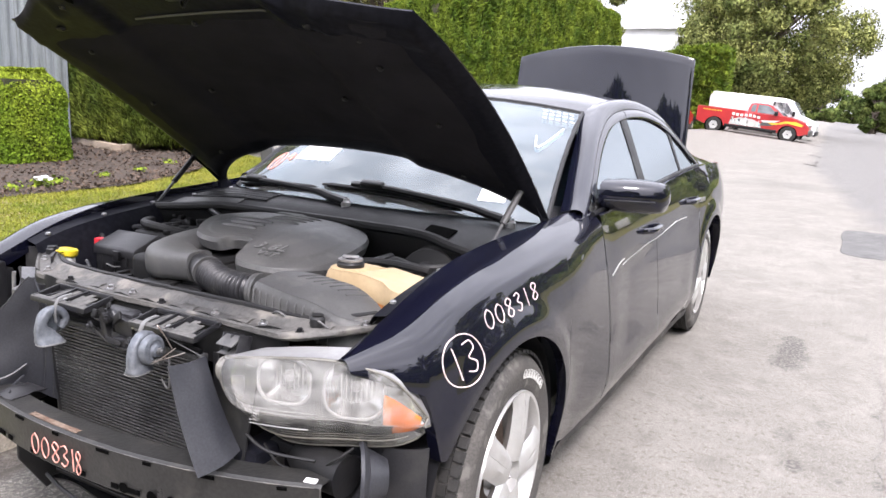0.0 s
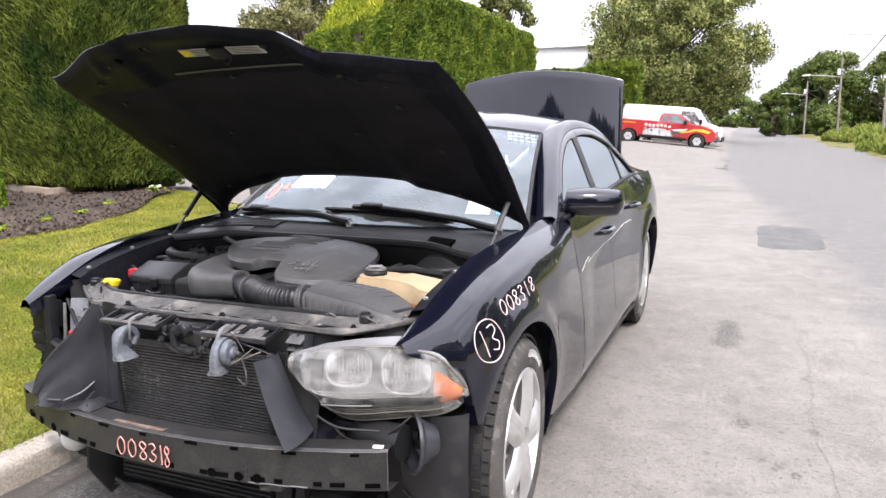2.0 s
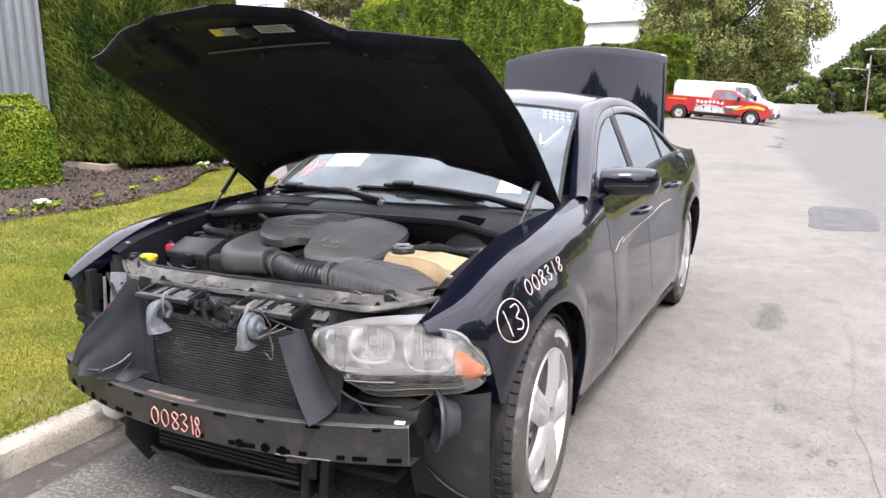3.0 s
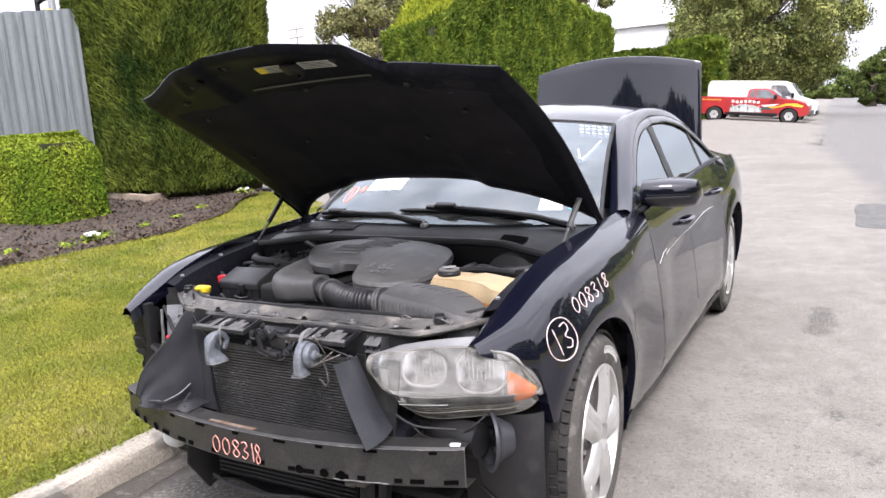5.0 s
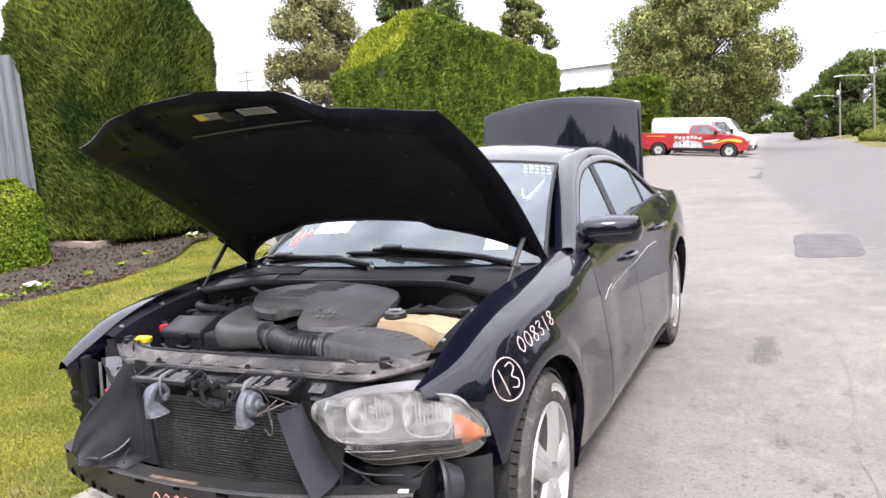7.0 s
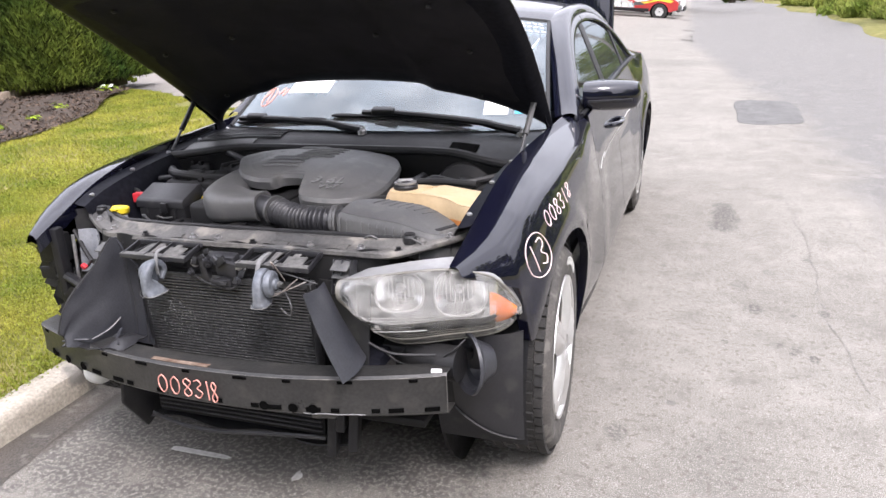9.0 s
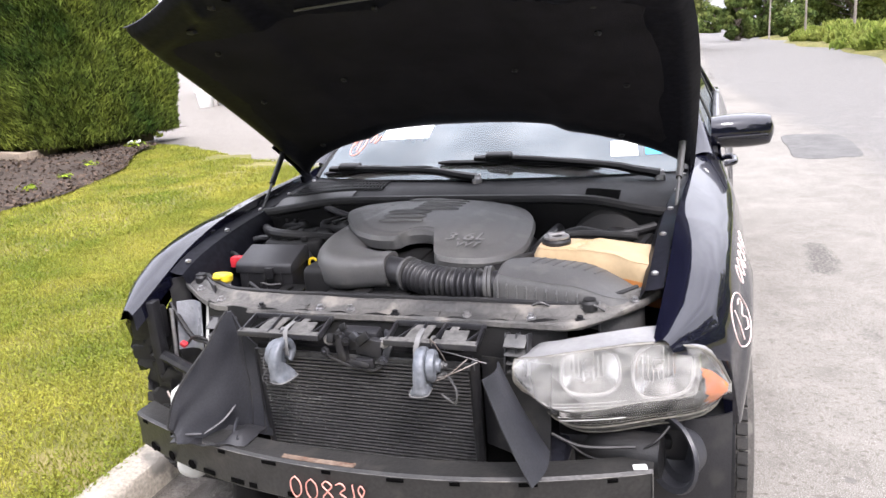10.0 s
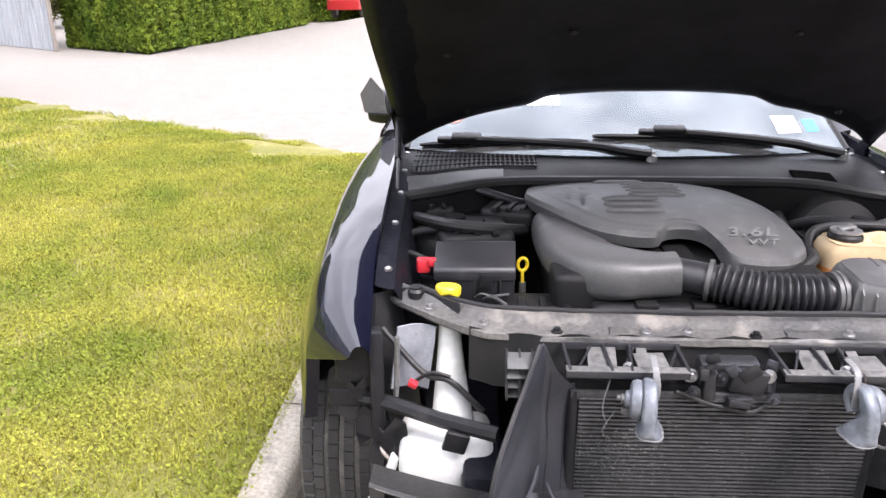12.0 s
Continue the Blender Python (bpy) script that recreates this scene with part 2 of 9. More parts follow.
DASH = mat("dash_vinyl", (0.03, 0.031, 0.034), (0.04, 0.04, 0.044), scale=8, rough=0.6, bump=0.2, bscale=400)
WINDSHIELD = glass_mat("windshield_glass", (0.5, 0.56, 0.58), clear=0.90, ior=1.95, sheen=(0.82, 0.93, 1.0))
SIDEGLASS = glass_mat("side_window_glass", (0.72, 0.75, 0.75), clear=0.94, ior=4.0, sheen=(0.86, 0.95, 1.0))
LENS = glass_mat("hazed_headlight_lens", (0.93, 0.93, 0.93), clear=0.80, rough=0.06, ior=1.45)

PAPERDIRT = mat("dirty_pale_paint", (0.42, 0.41, 0.39), (0.3, 0.29, 0.275), scale=20, rough=0.85, fine=0.2)
CONCRETE = mat("kerb_concrete", (0.35, 0.315, 0.26), (0.23, 0.205, 0.168), scale=3, rough=0.8, rough2=0.95, bump=0.5, bscale=90, c3=(0.15, 0.138, 0.12))
SOIL = mat("dark_mulch", (0.03, 0.021, 0.015), (0.06, 0.043, 0.031), scale=5, rough=0.95, bump=1.0, bscale=60, fine=0.5)
CHIP = mat("mulch_chip", (0.055, 0.037, 0.026), (0.1, 0.07, 0.05), scale=3, rough=0.95, rand="island", rand_amt=0.6)
TIMBER = mat("weathered_timber", (0.30, 0.24, 0.18), (0.22, 0.18, 0.14), scale=3, rough=0.85, bump=0.4, bscale=40, streak=(1, 1, 8))
GRASS_BASE = mat("lawn_soil", (0.10, 0.105, 0.016), (0.17, 0.15, 0.035), scale=1.2, rough=0.95, bump=0.8, bscale=70, fine=0.4, c3=(0.22, 0.185, 0.07))
GRASS = leaf_mat("grass_blade", (0.15, 0.18, 0.021), (0.35, 0.322, 0.062), 0.45, scale=1.3)
CLOVER = leaf_mat("clover_leaf", (0.14, 0.185, 0.02), (0.30, 0.295, 0.045), 0.3, scale=1.3)
DRYGRASS = leaf_mat("long_grass", (0.16, 0.22, 0.04), (0.32, 0.34, 0.09), 0.4)
HEDGE_LEAF = leaf_mat("cypress_spray", (0.031, 0.063, 0.012), (0.185, 0.22, 0.036), 0.9)
HEDGE2_LEAF = leaf_mat("clipped_hedge_spray", (0.055, 0.10, 0.010), (0.165, 0.215, 0.024), 0.65, scale=1.6)
# new growth on the hedge top, its colour lightened to look sunlit
SUNLIT_GROWTH = leaf_mat("sunlit_new_growth", (0.17, 0.225, 0.016), (0.33, 0.35, 0.03), 0.5)
BUSH_LEAF = leaf_mat("box_leaf", (0.12, 0.20, 0.014), (0.30, 0.355, 0.033), 0.65)
TREE_LEAF = leaf_mat("tree_leaf", (0.10, 0.13, 0.036), (0.345, 0.355, 0.125), 0.75)
TREE_DARK = leaf_mat("far_tree_leaf", (0.06, 0.10, 0.025), (0.17, 0.20, 0.055), 0.6)
BROWN_LEAF = leaf_mat("brownish_tree_leaf", (0.12, 0.13, 0.05), (0.36, 0.345, 0.15), 0.7)
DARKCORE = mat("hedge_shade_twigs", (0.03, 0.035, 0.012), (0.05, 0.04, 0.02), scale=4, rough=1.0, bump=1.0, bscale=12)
BARK = mat("bark", (0.12, 0.095, 0.075), (0.2, 0.17, 0.14), scale=5, rough=0.95, bump=0.8, bscale=25, streak=(1, 1, 0.25))
GATEZINC = mat("pale_zinc_sheet", (0.40, 0.42, 0.44), (0.26, 0.28, 0.30), scale=2.5, rough=0.45, rough2=0.6, metal=0.2, bump=0.1, c3=(0.2, 0.2, 0.2), streak=(5, 5, 0.15))
CORRU = mat("weathered_zinc_sheet", (0.27, 0.295, 0.305), (0.19, 0.21, 0.222), scale=2.5, rough=0.38, rough2=0.55, metal=0.55, bump=0.1, c3=(0.15, 0.16, 0.168), streak=(5, 5, 0.15))
POLEWOOD = mat("pole_wood", (0.22, 0.19, 0.16), (0.3, 0.27, 0.24), scale=4, rough=0.9, streak=(1, 1, 0.2))
WHITEPAINT = mat("white_vehicle_paint", (0.8, 0.8, 0.8), (0.76, 0.77, 0.78), scale=2, rough=0.3, coat=0.6, fine=0.02)
WALLWHITE = mat("white_cladding", (0.74, 0.74, 0.73), (0.66, 0.67, 0.67), scale=1.5, rough=0.7, fine=0.06)
TRUCKRED = mat("red_vehicle_paint", (0.44, 0.028, 0.03), (0.36, 0.022, 0.026), scale=2, rough=0.3, coat=0.7, fine=0.03)
DARKGLASS = mat("vehicle_glass", (0.10, 0.11, 0.12), (0.2, 0.22, 0.23), scale=2, rough=0.06, fine=0.0)
DECALBLUE = mat("pale_blue_decal", (0.4, 0.6, 0.72), (0.62, 0.74, 0.8), scale=3, rough=0.4)
DECALYEL = mat("yellow_decal", (0.8, 0.55, 0.05), (0.85, 0.4, 0.04), scale=3, rough=0.4)
BUCKETMAT = mat("white_bucket_plastic", (0.75, 0.75, 0.72), (0.68, 0.68, 0.66), scale=8, rough=0.5)
PETALW = mat("white_petal", (0.82, 0.82, 0.78), (0.75, 0.75, 0.72), rough=0.6)
PETALR = mat("red_petal", (0.6, 0.06, 0.1), (0.5, 0.04, 0.07), rough=0.6)
PATCH = mat("patch_asphalt", (0.13, 0.127, 0.122), (0.095, 0.093, 0.09), scale=4, rough=0.9, bump=0.8, bscale=220, fine=0.4, c3=(0.15, 0.146, 0.14))
GUTTER = mat("damp_gutter_dirt", (0.05, 0.043, 0.035), (0.085, 0.073, 0.06), scale=5, rough=0.6, rough2=0.9, bump=0.7, bscale=120, fine=0.45, c3=(0.13, 0.118, 0.1))
CRACK = mat("crack_dirt", (0.125, 0.118, 0.11), (0.19, 0.18, 0.168), scale=14, rough=1.0, fine=0.5)
BROKEN = mat("broken_edge_dirt", (0.06, 0.056, 0.05), (0.13, 0.12, 0.11), scale=6, rough=1.0, fine=0.4)


def ground_mat():
    """Worn asphalt: pale parking strip and drive, greyer carriageway, fine stones and some stains."""
    m = mat("worn_asphalt", (0.205, 0.192, 0.167), (0.150, 0.140, 0.121), scale=1.1, rough=0.9, rough2=0.97, bump=0.35, bscale=230, fine=0.36)
    n, l = m.node_tree.nodes, m.node_tree.links
    p = n["Principled BSDF"]
    col = p.inputs["Base Color"].links[0].from_socket
    tc = n.new("ShaderNodeTexCoord")
    sep = n.new("ShaderNodeSeparateXYZ")
    l.new(tc.outputs["Object"], sep.inputs[0])
    wob = n.new("ShaderNodeTexNoise")
    wob.inputs["Scale"].default_value, wob.inputs["Detail"].default_value = 1.2, 5
    l.new(tc.outputs["Object"], wob.inputs["Vector"])

    def math_(op, a, b):
        k = n.new("ShaderNodeMath")
        k.operation = op
        for s, v in zip(k.inputs, (a, b)):
            if isinstance(v, (int, float)):
                s.default_value = v
            else:
                l.new(v, s)
        return k.outputs[0]

    def mixed(col, fac, colour, blend="MIX"):
        k = n.new("ShaderNodeMix")
        k.data_type, k.blend_type = "RGBA", blend
        l.new(fac, k.inputs["Factor"])
        l.new(col, k.inputs["A"])
        k.inputs["B"].default_value = (*colour, 1)
        return k.outputs["Result"]

    def ranged(v, a, b, lo=0.0, hi=1.0):
        k = n.new("ShaderNodeMapRange")
        k.inputs["From Min"].default_value, k.inputs["From Max"].default_value = a, b
        k.inputs["To Min"].default_value, k.inputs["To Max"].default_value = lo, hi
        l.new(v, k.inputs["Value"])
        return k.outputs[0]
    # carriageway beyond the ragged joint
    edge = math_("ADD", sep.outputs["X"], math_("MULTIPLY", math_("SUBTRACT", wob.outputs["Fac"], 0.5), 0.9))
    lane = math_("ADD", math_("ADD", edge, ranged(sep.outputs["Y"], 6.0, 21.0, 0, 1.6)), ranged(sep.outputs["Y"], 21.0, 114.0, 0, 1.8))
    col = mixed(col, ranged(lane, 2.3, 2.7, 0, 0.85), (0.098, 0.098, 0.097))
    # pale gravel drive
    drive = math_("MULTIPLY", ranged(edge, -1.6, -0.9, 1, 0), ranged(sep.outputs["Y"], 3.5, 6.0))
    col = mixed(col, math_("MULTIPLY", drive, 0.8), (0.185, 0.165, 0.142))
    # stones and pits
    vo = n.new("ShaderNodeTexVoronoi")
    vo.inputs["Scale"].default_value = 140
    grit = n.new("ShaderNodeTexNoise")
    grit.inputs["Scale"].default_value, grit.inputs["Detail"].default_value = 260, 2
    l.new(tc.outputs["Object"], grit.inputs["Vector"])
    col = mixed(col, ranged(grit.outputs["Fac"], 0.5, 0.66, 0, 0.75), (0.085, 0.08, 0.073))
    col = mixed(col, ranged(grit.outputs["Fac"], 0.46, 0.32, 0, 0.75), (0.42, 0.40, 0.37))
    l.new(tc.outputs["Object"], vo.inputs["Vector"])
    col = mixed(col, ranged(vo.outputs["Distance"], 0.0, 0.26, 0.35, 0.0), (0.42, 0.405, 0.385))
    vo2 = n.new("ShaderNodeTexNoise")
    vo2.inputs["Scale"].default_value, vo2.inputs["Detail"].default_value = 42, 2
    l.new(tc.outputs["Object"], vo2.inputs["Vector"])
    col = mixed(col, ranged(vo2.outputs["Fac"], 0.565, 0.66, 0, 0.7), (0.105, 0.09, 0.074))
    # worn mottling a hand or two across
    mot = n.new("ShaderNodeTexNoise")
    mot.inputs["Scale"].default_value, mot.inputs["Detail"].default_value, mot.inputs["Roughness"].default_value = 5.5, 8, 0.65
    l.new(tc.outputs["Object"], mot.inputs["Vector"])
    col = mixed(col, ranged(mot.outputs["Fac"], 0.52, 0.68, 0, 0.6), (0.125, 0.114, 0.10))
    col = mixed(col, ranged(mot.outputs["Fac"], 0.46, 0.32, 0, 0.35), (0.29, 0.272, 0.245))
    # small dark drips and embedded stones
    spot = n.new("ShaderNodeTexVoronoi")
    spot.inputs["Scale"].default_value = 2.3
    l.new(tc.outputs["Object"], spot.inputs["Vector"])
    sd = math_("ADD", spot.outputs["Distance"], math_("MULTIPLY", math_("SUBTRACT", mot.outputs["Fac"], 0.5), 0.16))
    col = mixed(col, ranged(sd, 0.03, 0.055, 0.6, 0), (0.1, 0.094, 0.088))
    stone = n.new("ShaderNodeTexVoronoi")
    stone.inputs["Scale"].default_value = 38
    l.new(tc.outputs["Object"], stone.inputs["Vector"])
    col = mixed(col, ranged(stone.outputs["Distance"], 0.12, 0.2, 0.5, 0), (0.33, 0.315, 0.29))
    # oil stains, broken up by the pale stones
    fleck = n.new("ShaderNodeTexNoise")
    fleck.inputs["Scale"].default_value, fleck.inputs["Detail"].default_value = 62, 3
    l.new(tc.outputs["Object"], fleck.inputs["Vector"])
    speckle = ranged(fleck.outputs["Fac"], 0.42, 0.56, 0.12, 1.0)
    # the wide ones under the car front also paint shade into the asphalt
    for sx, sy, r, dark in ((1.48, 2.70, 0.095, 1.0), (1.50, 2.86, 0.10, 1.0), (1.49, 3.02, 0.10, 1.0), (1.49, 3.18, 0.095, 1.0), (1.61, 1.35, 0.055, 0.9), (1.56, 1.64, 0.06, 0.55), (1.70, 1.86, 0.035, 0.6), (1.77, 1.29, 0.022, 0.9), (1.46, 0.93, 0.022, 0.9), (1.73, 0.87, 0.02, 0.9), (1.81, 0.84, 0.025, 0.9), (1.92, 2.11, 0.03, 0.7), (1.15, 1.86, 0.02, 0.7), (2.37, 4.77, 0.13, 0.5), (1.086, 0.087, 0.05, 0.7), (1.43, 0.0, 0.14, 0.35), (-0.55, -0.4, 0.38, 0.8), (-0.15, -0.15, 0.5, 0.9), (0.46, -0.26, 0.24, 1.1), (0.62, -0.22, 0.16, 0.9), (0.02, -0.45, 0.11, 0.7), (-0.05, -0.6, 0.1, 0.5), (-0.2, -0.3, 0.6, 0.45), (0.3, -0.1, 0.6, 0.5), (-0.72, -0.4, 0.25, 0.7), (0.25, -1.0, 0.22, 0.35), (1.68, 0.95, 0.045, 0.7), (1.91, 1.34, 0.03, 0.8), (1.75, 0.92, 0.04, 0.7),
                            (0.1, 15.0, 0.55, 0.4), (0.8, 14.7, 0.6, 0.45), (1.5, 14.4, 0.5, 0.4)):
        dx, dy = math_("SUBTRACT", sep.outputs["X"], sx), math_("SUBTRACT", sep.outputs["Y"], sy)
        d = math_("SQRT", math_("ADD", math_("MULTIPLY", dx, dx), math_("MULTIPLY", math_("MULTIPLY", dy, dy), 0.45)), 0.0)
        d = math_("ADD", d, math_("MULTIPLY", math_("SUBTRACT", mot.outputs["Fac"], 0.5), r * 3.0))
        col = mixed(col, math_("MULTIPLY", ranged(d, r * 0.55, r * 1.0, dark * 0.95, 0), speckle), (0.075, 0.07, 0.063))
    # damp dirt along the gutter
    gut = math_("MULTIPLY", ranged(math_("ADD", sep.outputs["X"], math_("MULTIPLY", wob.outputs["Fac"], 0.22)), -0.80, -0.73, 0.9, 0), ranged(sep.outputs["Y"], 4.4, 4.6, 1, 0))
    col = mixed(col, gut, (0.05, 0.042, 0.034))
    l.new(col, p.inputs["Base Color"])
    return m


ASPHALT = ground_mat()

# ---- builders ----
def finish(bm, sharp=32.0, smooth=True):
    bmesh.ops.recalc_face_normals(bm, faces=bm.faces)
    lim = radians(sharp)
    for f in bm.faces:
        f.smooth = smooth
    for e in bm.edges:
        if len(e.link_faces) == 2 and e.calc_face_angle(0) > lim:
            e.smooth = False
    return bm


def mesh_of(name, bm, material, sharp=32.0, smooth=True):
    finish(bm, sharp, smooth)
    me = bpy.data.meshes.new(name)
    bm.to_mesh(me)
    bm.free()
    for one in material if isinstance(material, (list, tuple)) else (material,):
        me.materials.append(one)
    return me


def part(name, bm, material, parent, label="", sharp=32.0, smooth=True):
    ob = new(name, mesh_of(name, bm, material, sharp, smooth))
    ob.parent = parent
    return tagged(ob, label)


def thing(name, bm, material, label, category, group="", kind="", sharp=32.0, smooth=True):
    return tagged(new(name, mesh_of(name, bm, material, sharp, smooth)), label, category, group, kind)


def empty(name, m, label, category, group=""):
    ob = new(name)
    ob.empty_display_size = 0.2
    ob.matrix_world = m
    return tagged(ob, label, category, group)


def box(bm, c, s, rot=(0, 0, 0), bevel=0.0, seg=2, taper=None):
    """A box of centre c and size s, turned by rot degrees, its edges bevelled; taper scales its top."""
    r = bmesh.ops.create_cube(bm, size=1.0)
    vs = r["verts"]
    for v in vs:
        if taper and v.co.z > 0:
            v.co.x *= taper[0]
            v.co.y *= taper[1]
        v.co = Vector((v.co.x * s[0], v.co.y * s[1], v.co.z * s[2]))
    if bevel:
        es = list({e for v in vs for e in v.link_edges})
        r = bmesh.ops.bevel(bm, geom=es + vs, offset=min(bevel, 0.45 * min(s)), segments=seg, affect="EDGES", profile=0.5)
        vs = list({v for f in r["faces"] for v in f.verts} | {v for v in vs if v.is_valid})
    bmesh.ops.transform(bm, matrix=pose(*c, *rot), verts=vs)
    return bm


def tube(bm, pts, r, seg=10, caps=True, closed=False):
    """A round bar along points; r may be one radius or one for each point."""
    pts = [Vector(p) for p in pts]
    rs = r if isinstance(r, (list, tuple)) else [r] * len(pts)
    n, rings, side = len(pts), [], None
    for i, p in enumerate(pts):
        a, b = (pts[i - 1], pts[(i + 1) % n]) if closed else (pts[max(i - 1, 0)], pts[min(i + 1, n - 1)])
        d = (b - a).normalized()
        if side is None:
            side = d.orthogonal().normalized()
        side = (side - d * side.dot(d)).normalized()
        up = d.cross(side)
        rings.append([bm.verts.new(p + rs[i] * (math.cos(2 * math.pi * k / seg) * side + math.sin(2 * math.pi * k / seg) * up)) for k in range(seg)])
    for i in range(n if closed else n - 1):
        a, b = rings[i], rings[(i + 1) % n]
        for k in range(seg):
            bm.faces.new((a[k], a[(k + 1) % seg], b[(k + 1) % seg], b[k]))
    if caps and not closed:
        bm.faces.new(rings[0][::-1])
        bm.faces.new(rings[-1])
    return bm


def lathe(bm, prof, seg=32, m=Matrix.Identity(4)):
    """A turned body: prof is (radius, height) along z, placed by m."""
    rings = []
    for r, h in prof:
        if r < 1e-5:
            rings.append([bm.verts.new(m @ Vector((0, 0, h)))])
        else:
            rings.append([bm.verts.new(m @ Vector((r * math.cos(2 * math.pi * k / seg), r * math.sin(2 * math.pi * k / seg), h))) for k in range(seg)])
    for a, b in zip(rings, rings[1:]):
        for k in range(seg):
            k2 = (k + 1) % seg
            if len(a) == 1 and len(b) > 1:
                bm.faces.new((a[0], b[k2], b[k]))
            elif len(b) == 1 and len(a) > 1:
                bm.faces.new((a[k], a[k2], b[0]))
            elif len(a) > 1:
                bm.faces.new((a[k], a[k2], b[k2], b[k]))
    return bm


def sheet(bm, fn, us, vs, thick=0.0):
    """A surface fn(u, v) over the given lines; thick: metres by which it is thickened."""
    rows = [[bm.verts.new(fn(u, v)) for v in vs] for u in us]
    fs = [bm.faces.new((rows[i][j], rows[i + 1][j], rows[i + 1][j + 1], rows[i][j + 1])) for i in range(len(us) - 1) for j in range(len(vs) - 1)]
    if thick:
        bmesh.ops.recalc_face_normals(bm, faces=fs)
        bmesh.ops.solidify(bm, geom=fs, thickness=thick)
    return bm


def prism(bm, pts, off, bevel=0.0):
    """A plate from a ring of 3D points, drawn out by the vector off."""
    vs = [bm.verts.new(p) for p in pts]
    f = bm.faces.new(vs)
    r = bmesh.ops.extrude_face_region(bm, geom=[f])
    nv = [g for g in r["geom"] if isinstance(g, bmesh.types.BMVert)]
    bmesh.ops.translate(bm, vec=Vector(off), verts=nv)
    if bevel:
        es = list({e for v in vs + nv for e in v.link_edges})
        bmesh.ops.bevel(bm, geom=es, offset=bevel, segments=2, affect="EDGES", profile=0.5)
    return bm


def mirrored(bm):
    """A copy on the other side of the car."""
    b = bm.copy()
    for v in b.verts:
        v.co.x = -v.co.x
    bmesh.ops.reverse_faces(b, faces=b.faces)
    return b


def lin(a, b, n):
    return [a + (b - a) * i / (n - 1) for i in range(n)]


def curve1(pts):
    """A smooth function through (x, y) pairs."""
    xs, ys = [p[0] for p in pts], [p[1] for p in pts]

    def f(x):
        if x <= xs[0]:
            return ys[0]
        if x >= xs[-1]:
            return ys[-1]
        i = max(k for k in range(len(xs)) if xs[k] <= x)
        i = min(i, len(xs) - 2)
        h = xs[i + 1] - xs[i]
        t = (x - xs[i]) / h
        def slope(k):
            if k == 0:
                return (ys[1] - ys[0]) / (xs[1] - xs[0])
            if k == len(xs) - 1:
                return (ys[k] - ys[k - 1]) / (xs[k] - xs[k - 1])
            return (ys[k + 1] - ys[k - 1]) / (xs[k + 1] - xs[k - 1])
        a, b = slope(i) * h, slope(i + 1) * h
        return ((2 * t**3 - 3 * t**2 + 1) * ys[i] + (t**3 - 2 * t**2 + t) * a + (-2 * t**3 + 3 * t**2) * ys[i + 1] + (t**3 - t**2) * b)
    return f


def sstep(a, b, x):
    t = min(max((x - a) / (b - a), 0.0), 1.0)
    return t * t * (3 - 2 * t)


def smooth_path(pts, n=8):
    """A rounded path through points."""
    pts = [Vector(p) for p in pts]
    out = []
    for i in range(len(pts) - 1):
        p0, p1, p2, p3 = pts[max(i - 1, 0)], pts[i], pts[i + 1], pts[min(i + 2, len(pts) - 1)]
        for k in range(n):
            t = k / n
            out.append(0.5 * ((2 * p1) + (p2 - p0) * t + (2 * p0 - 5 * p1 + 4 * p2 - p3) * t * t + (3 * p1 - p0 - 3 * p2 + p3) * t**3))
    return out + [pts[-1]]


def leaf_cloud(name, pts, nrm, size, material, stretch=1.6, spread=0.6, seed=1, rise=0.0):
    """Many small leaf blades: one four-sided blade at each point, turned about its normal with some spread."""
    rng = np.random.default_rng(seed)
    n = len(pts)
    d = nrm + spread * rng.normal(size=(n, 3))
    d /= np.linalg.norm(d, axis=1, keepdims=True)
    a = np.cross(d, rng.normal(size=(n, 3)))
    a /= np.linalg.norm(a, axis=1, keepdims=True)
    if rise:
        a = a + rise * np.array([0, 0, 1.0]) + 0.6 * nrm * rise
        a /= np.linalg.norm(a, axis=1, keepdims=True)
    b = np.cross(a, d)
    b /= np.maximum(np.linalg.norm(b, axis=1, keepdims=True), 1e-6)
    s = size * rng.uniform(0.6, 1.4, (n, 1))
    v = np.stack([pts - a * s * stretch * 0.5, pts + b * s * 0.5, pts + a * s * stretch * 0.5, pts - b * s * 0.5], 1).reshape(-1, 3)
    me = bpy.data.meshes.new(name)
    me.vertices.add(4 * n)
    me.vertices.foreach_set("co", v.ravel())
    me.loops.add(4 * n)
    me.loops.foreach_set("vertex_index", np.arange(4 * n, dtype=np.int32))
    me.polygons.add(n)
    me.polygons.foreach_set("loop_start", np.arange(0, 4 * n, 4, dtype=np.int32))
    me.update(calc_edges=True)
    me.materials.append(material)
    return me

# ---- ground ----
def gz(x, y):
    """Height of the paved ground: level road, the car park rising a little behind the drive."""
    return sstep(16, 35, y) * min(max(0.16 - 0.10 * x, 0.0), 0.55) * sstep(-9.5, -4.5, x)


xs = [-300, -120, -60, -40, -30] + lin(-24, 4, 40) + [5, 6, 8, 11, 15, 22, 30, 60, 140, 300]
ys = [-200, -80, -40, -20, -10, -6] + lin(-4, 44, 56) + [50, 60, 80, 120, 200, 400, 900]
bm = bmesh.new()
sheet(bm, lambda x, y: Vector((x, y, gz(x, y))), xs, ys)
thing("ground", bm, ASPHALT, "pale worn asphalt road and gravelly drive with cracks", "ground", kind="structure")


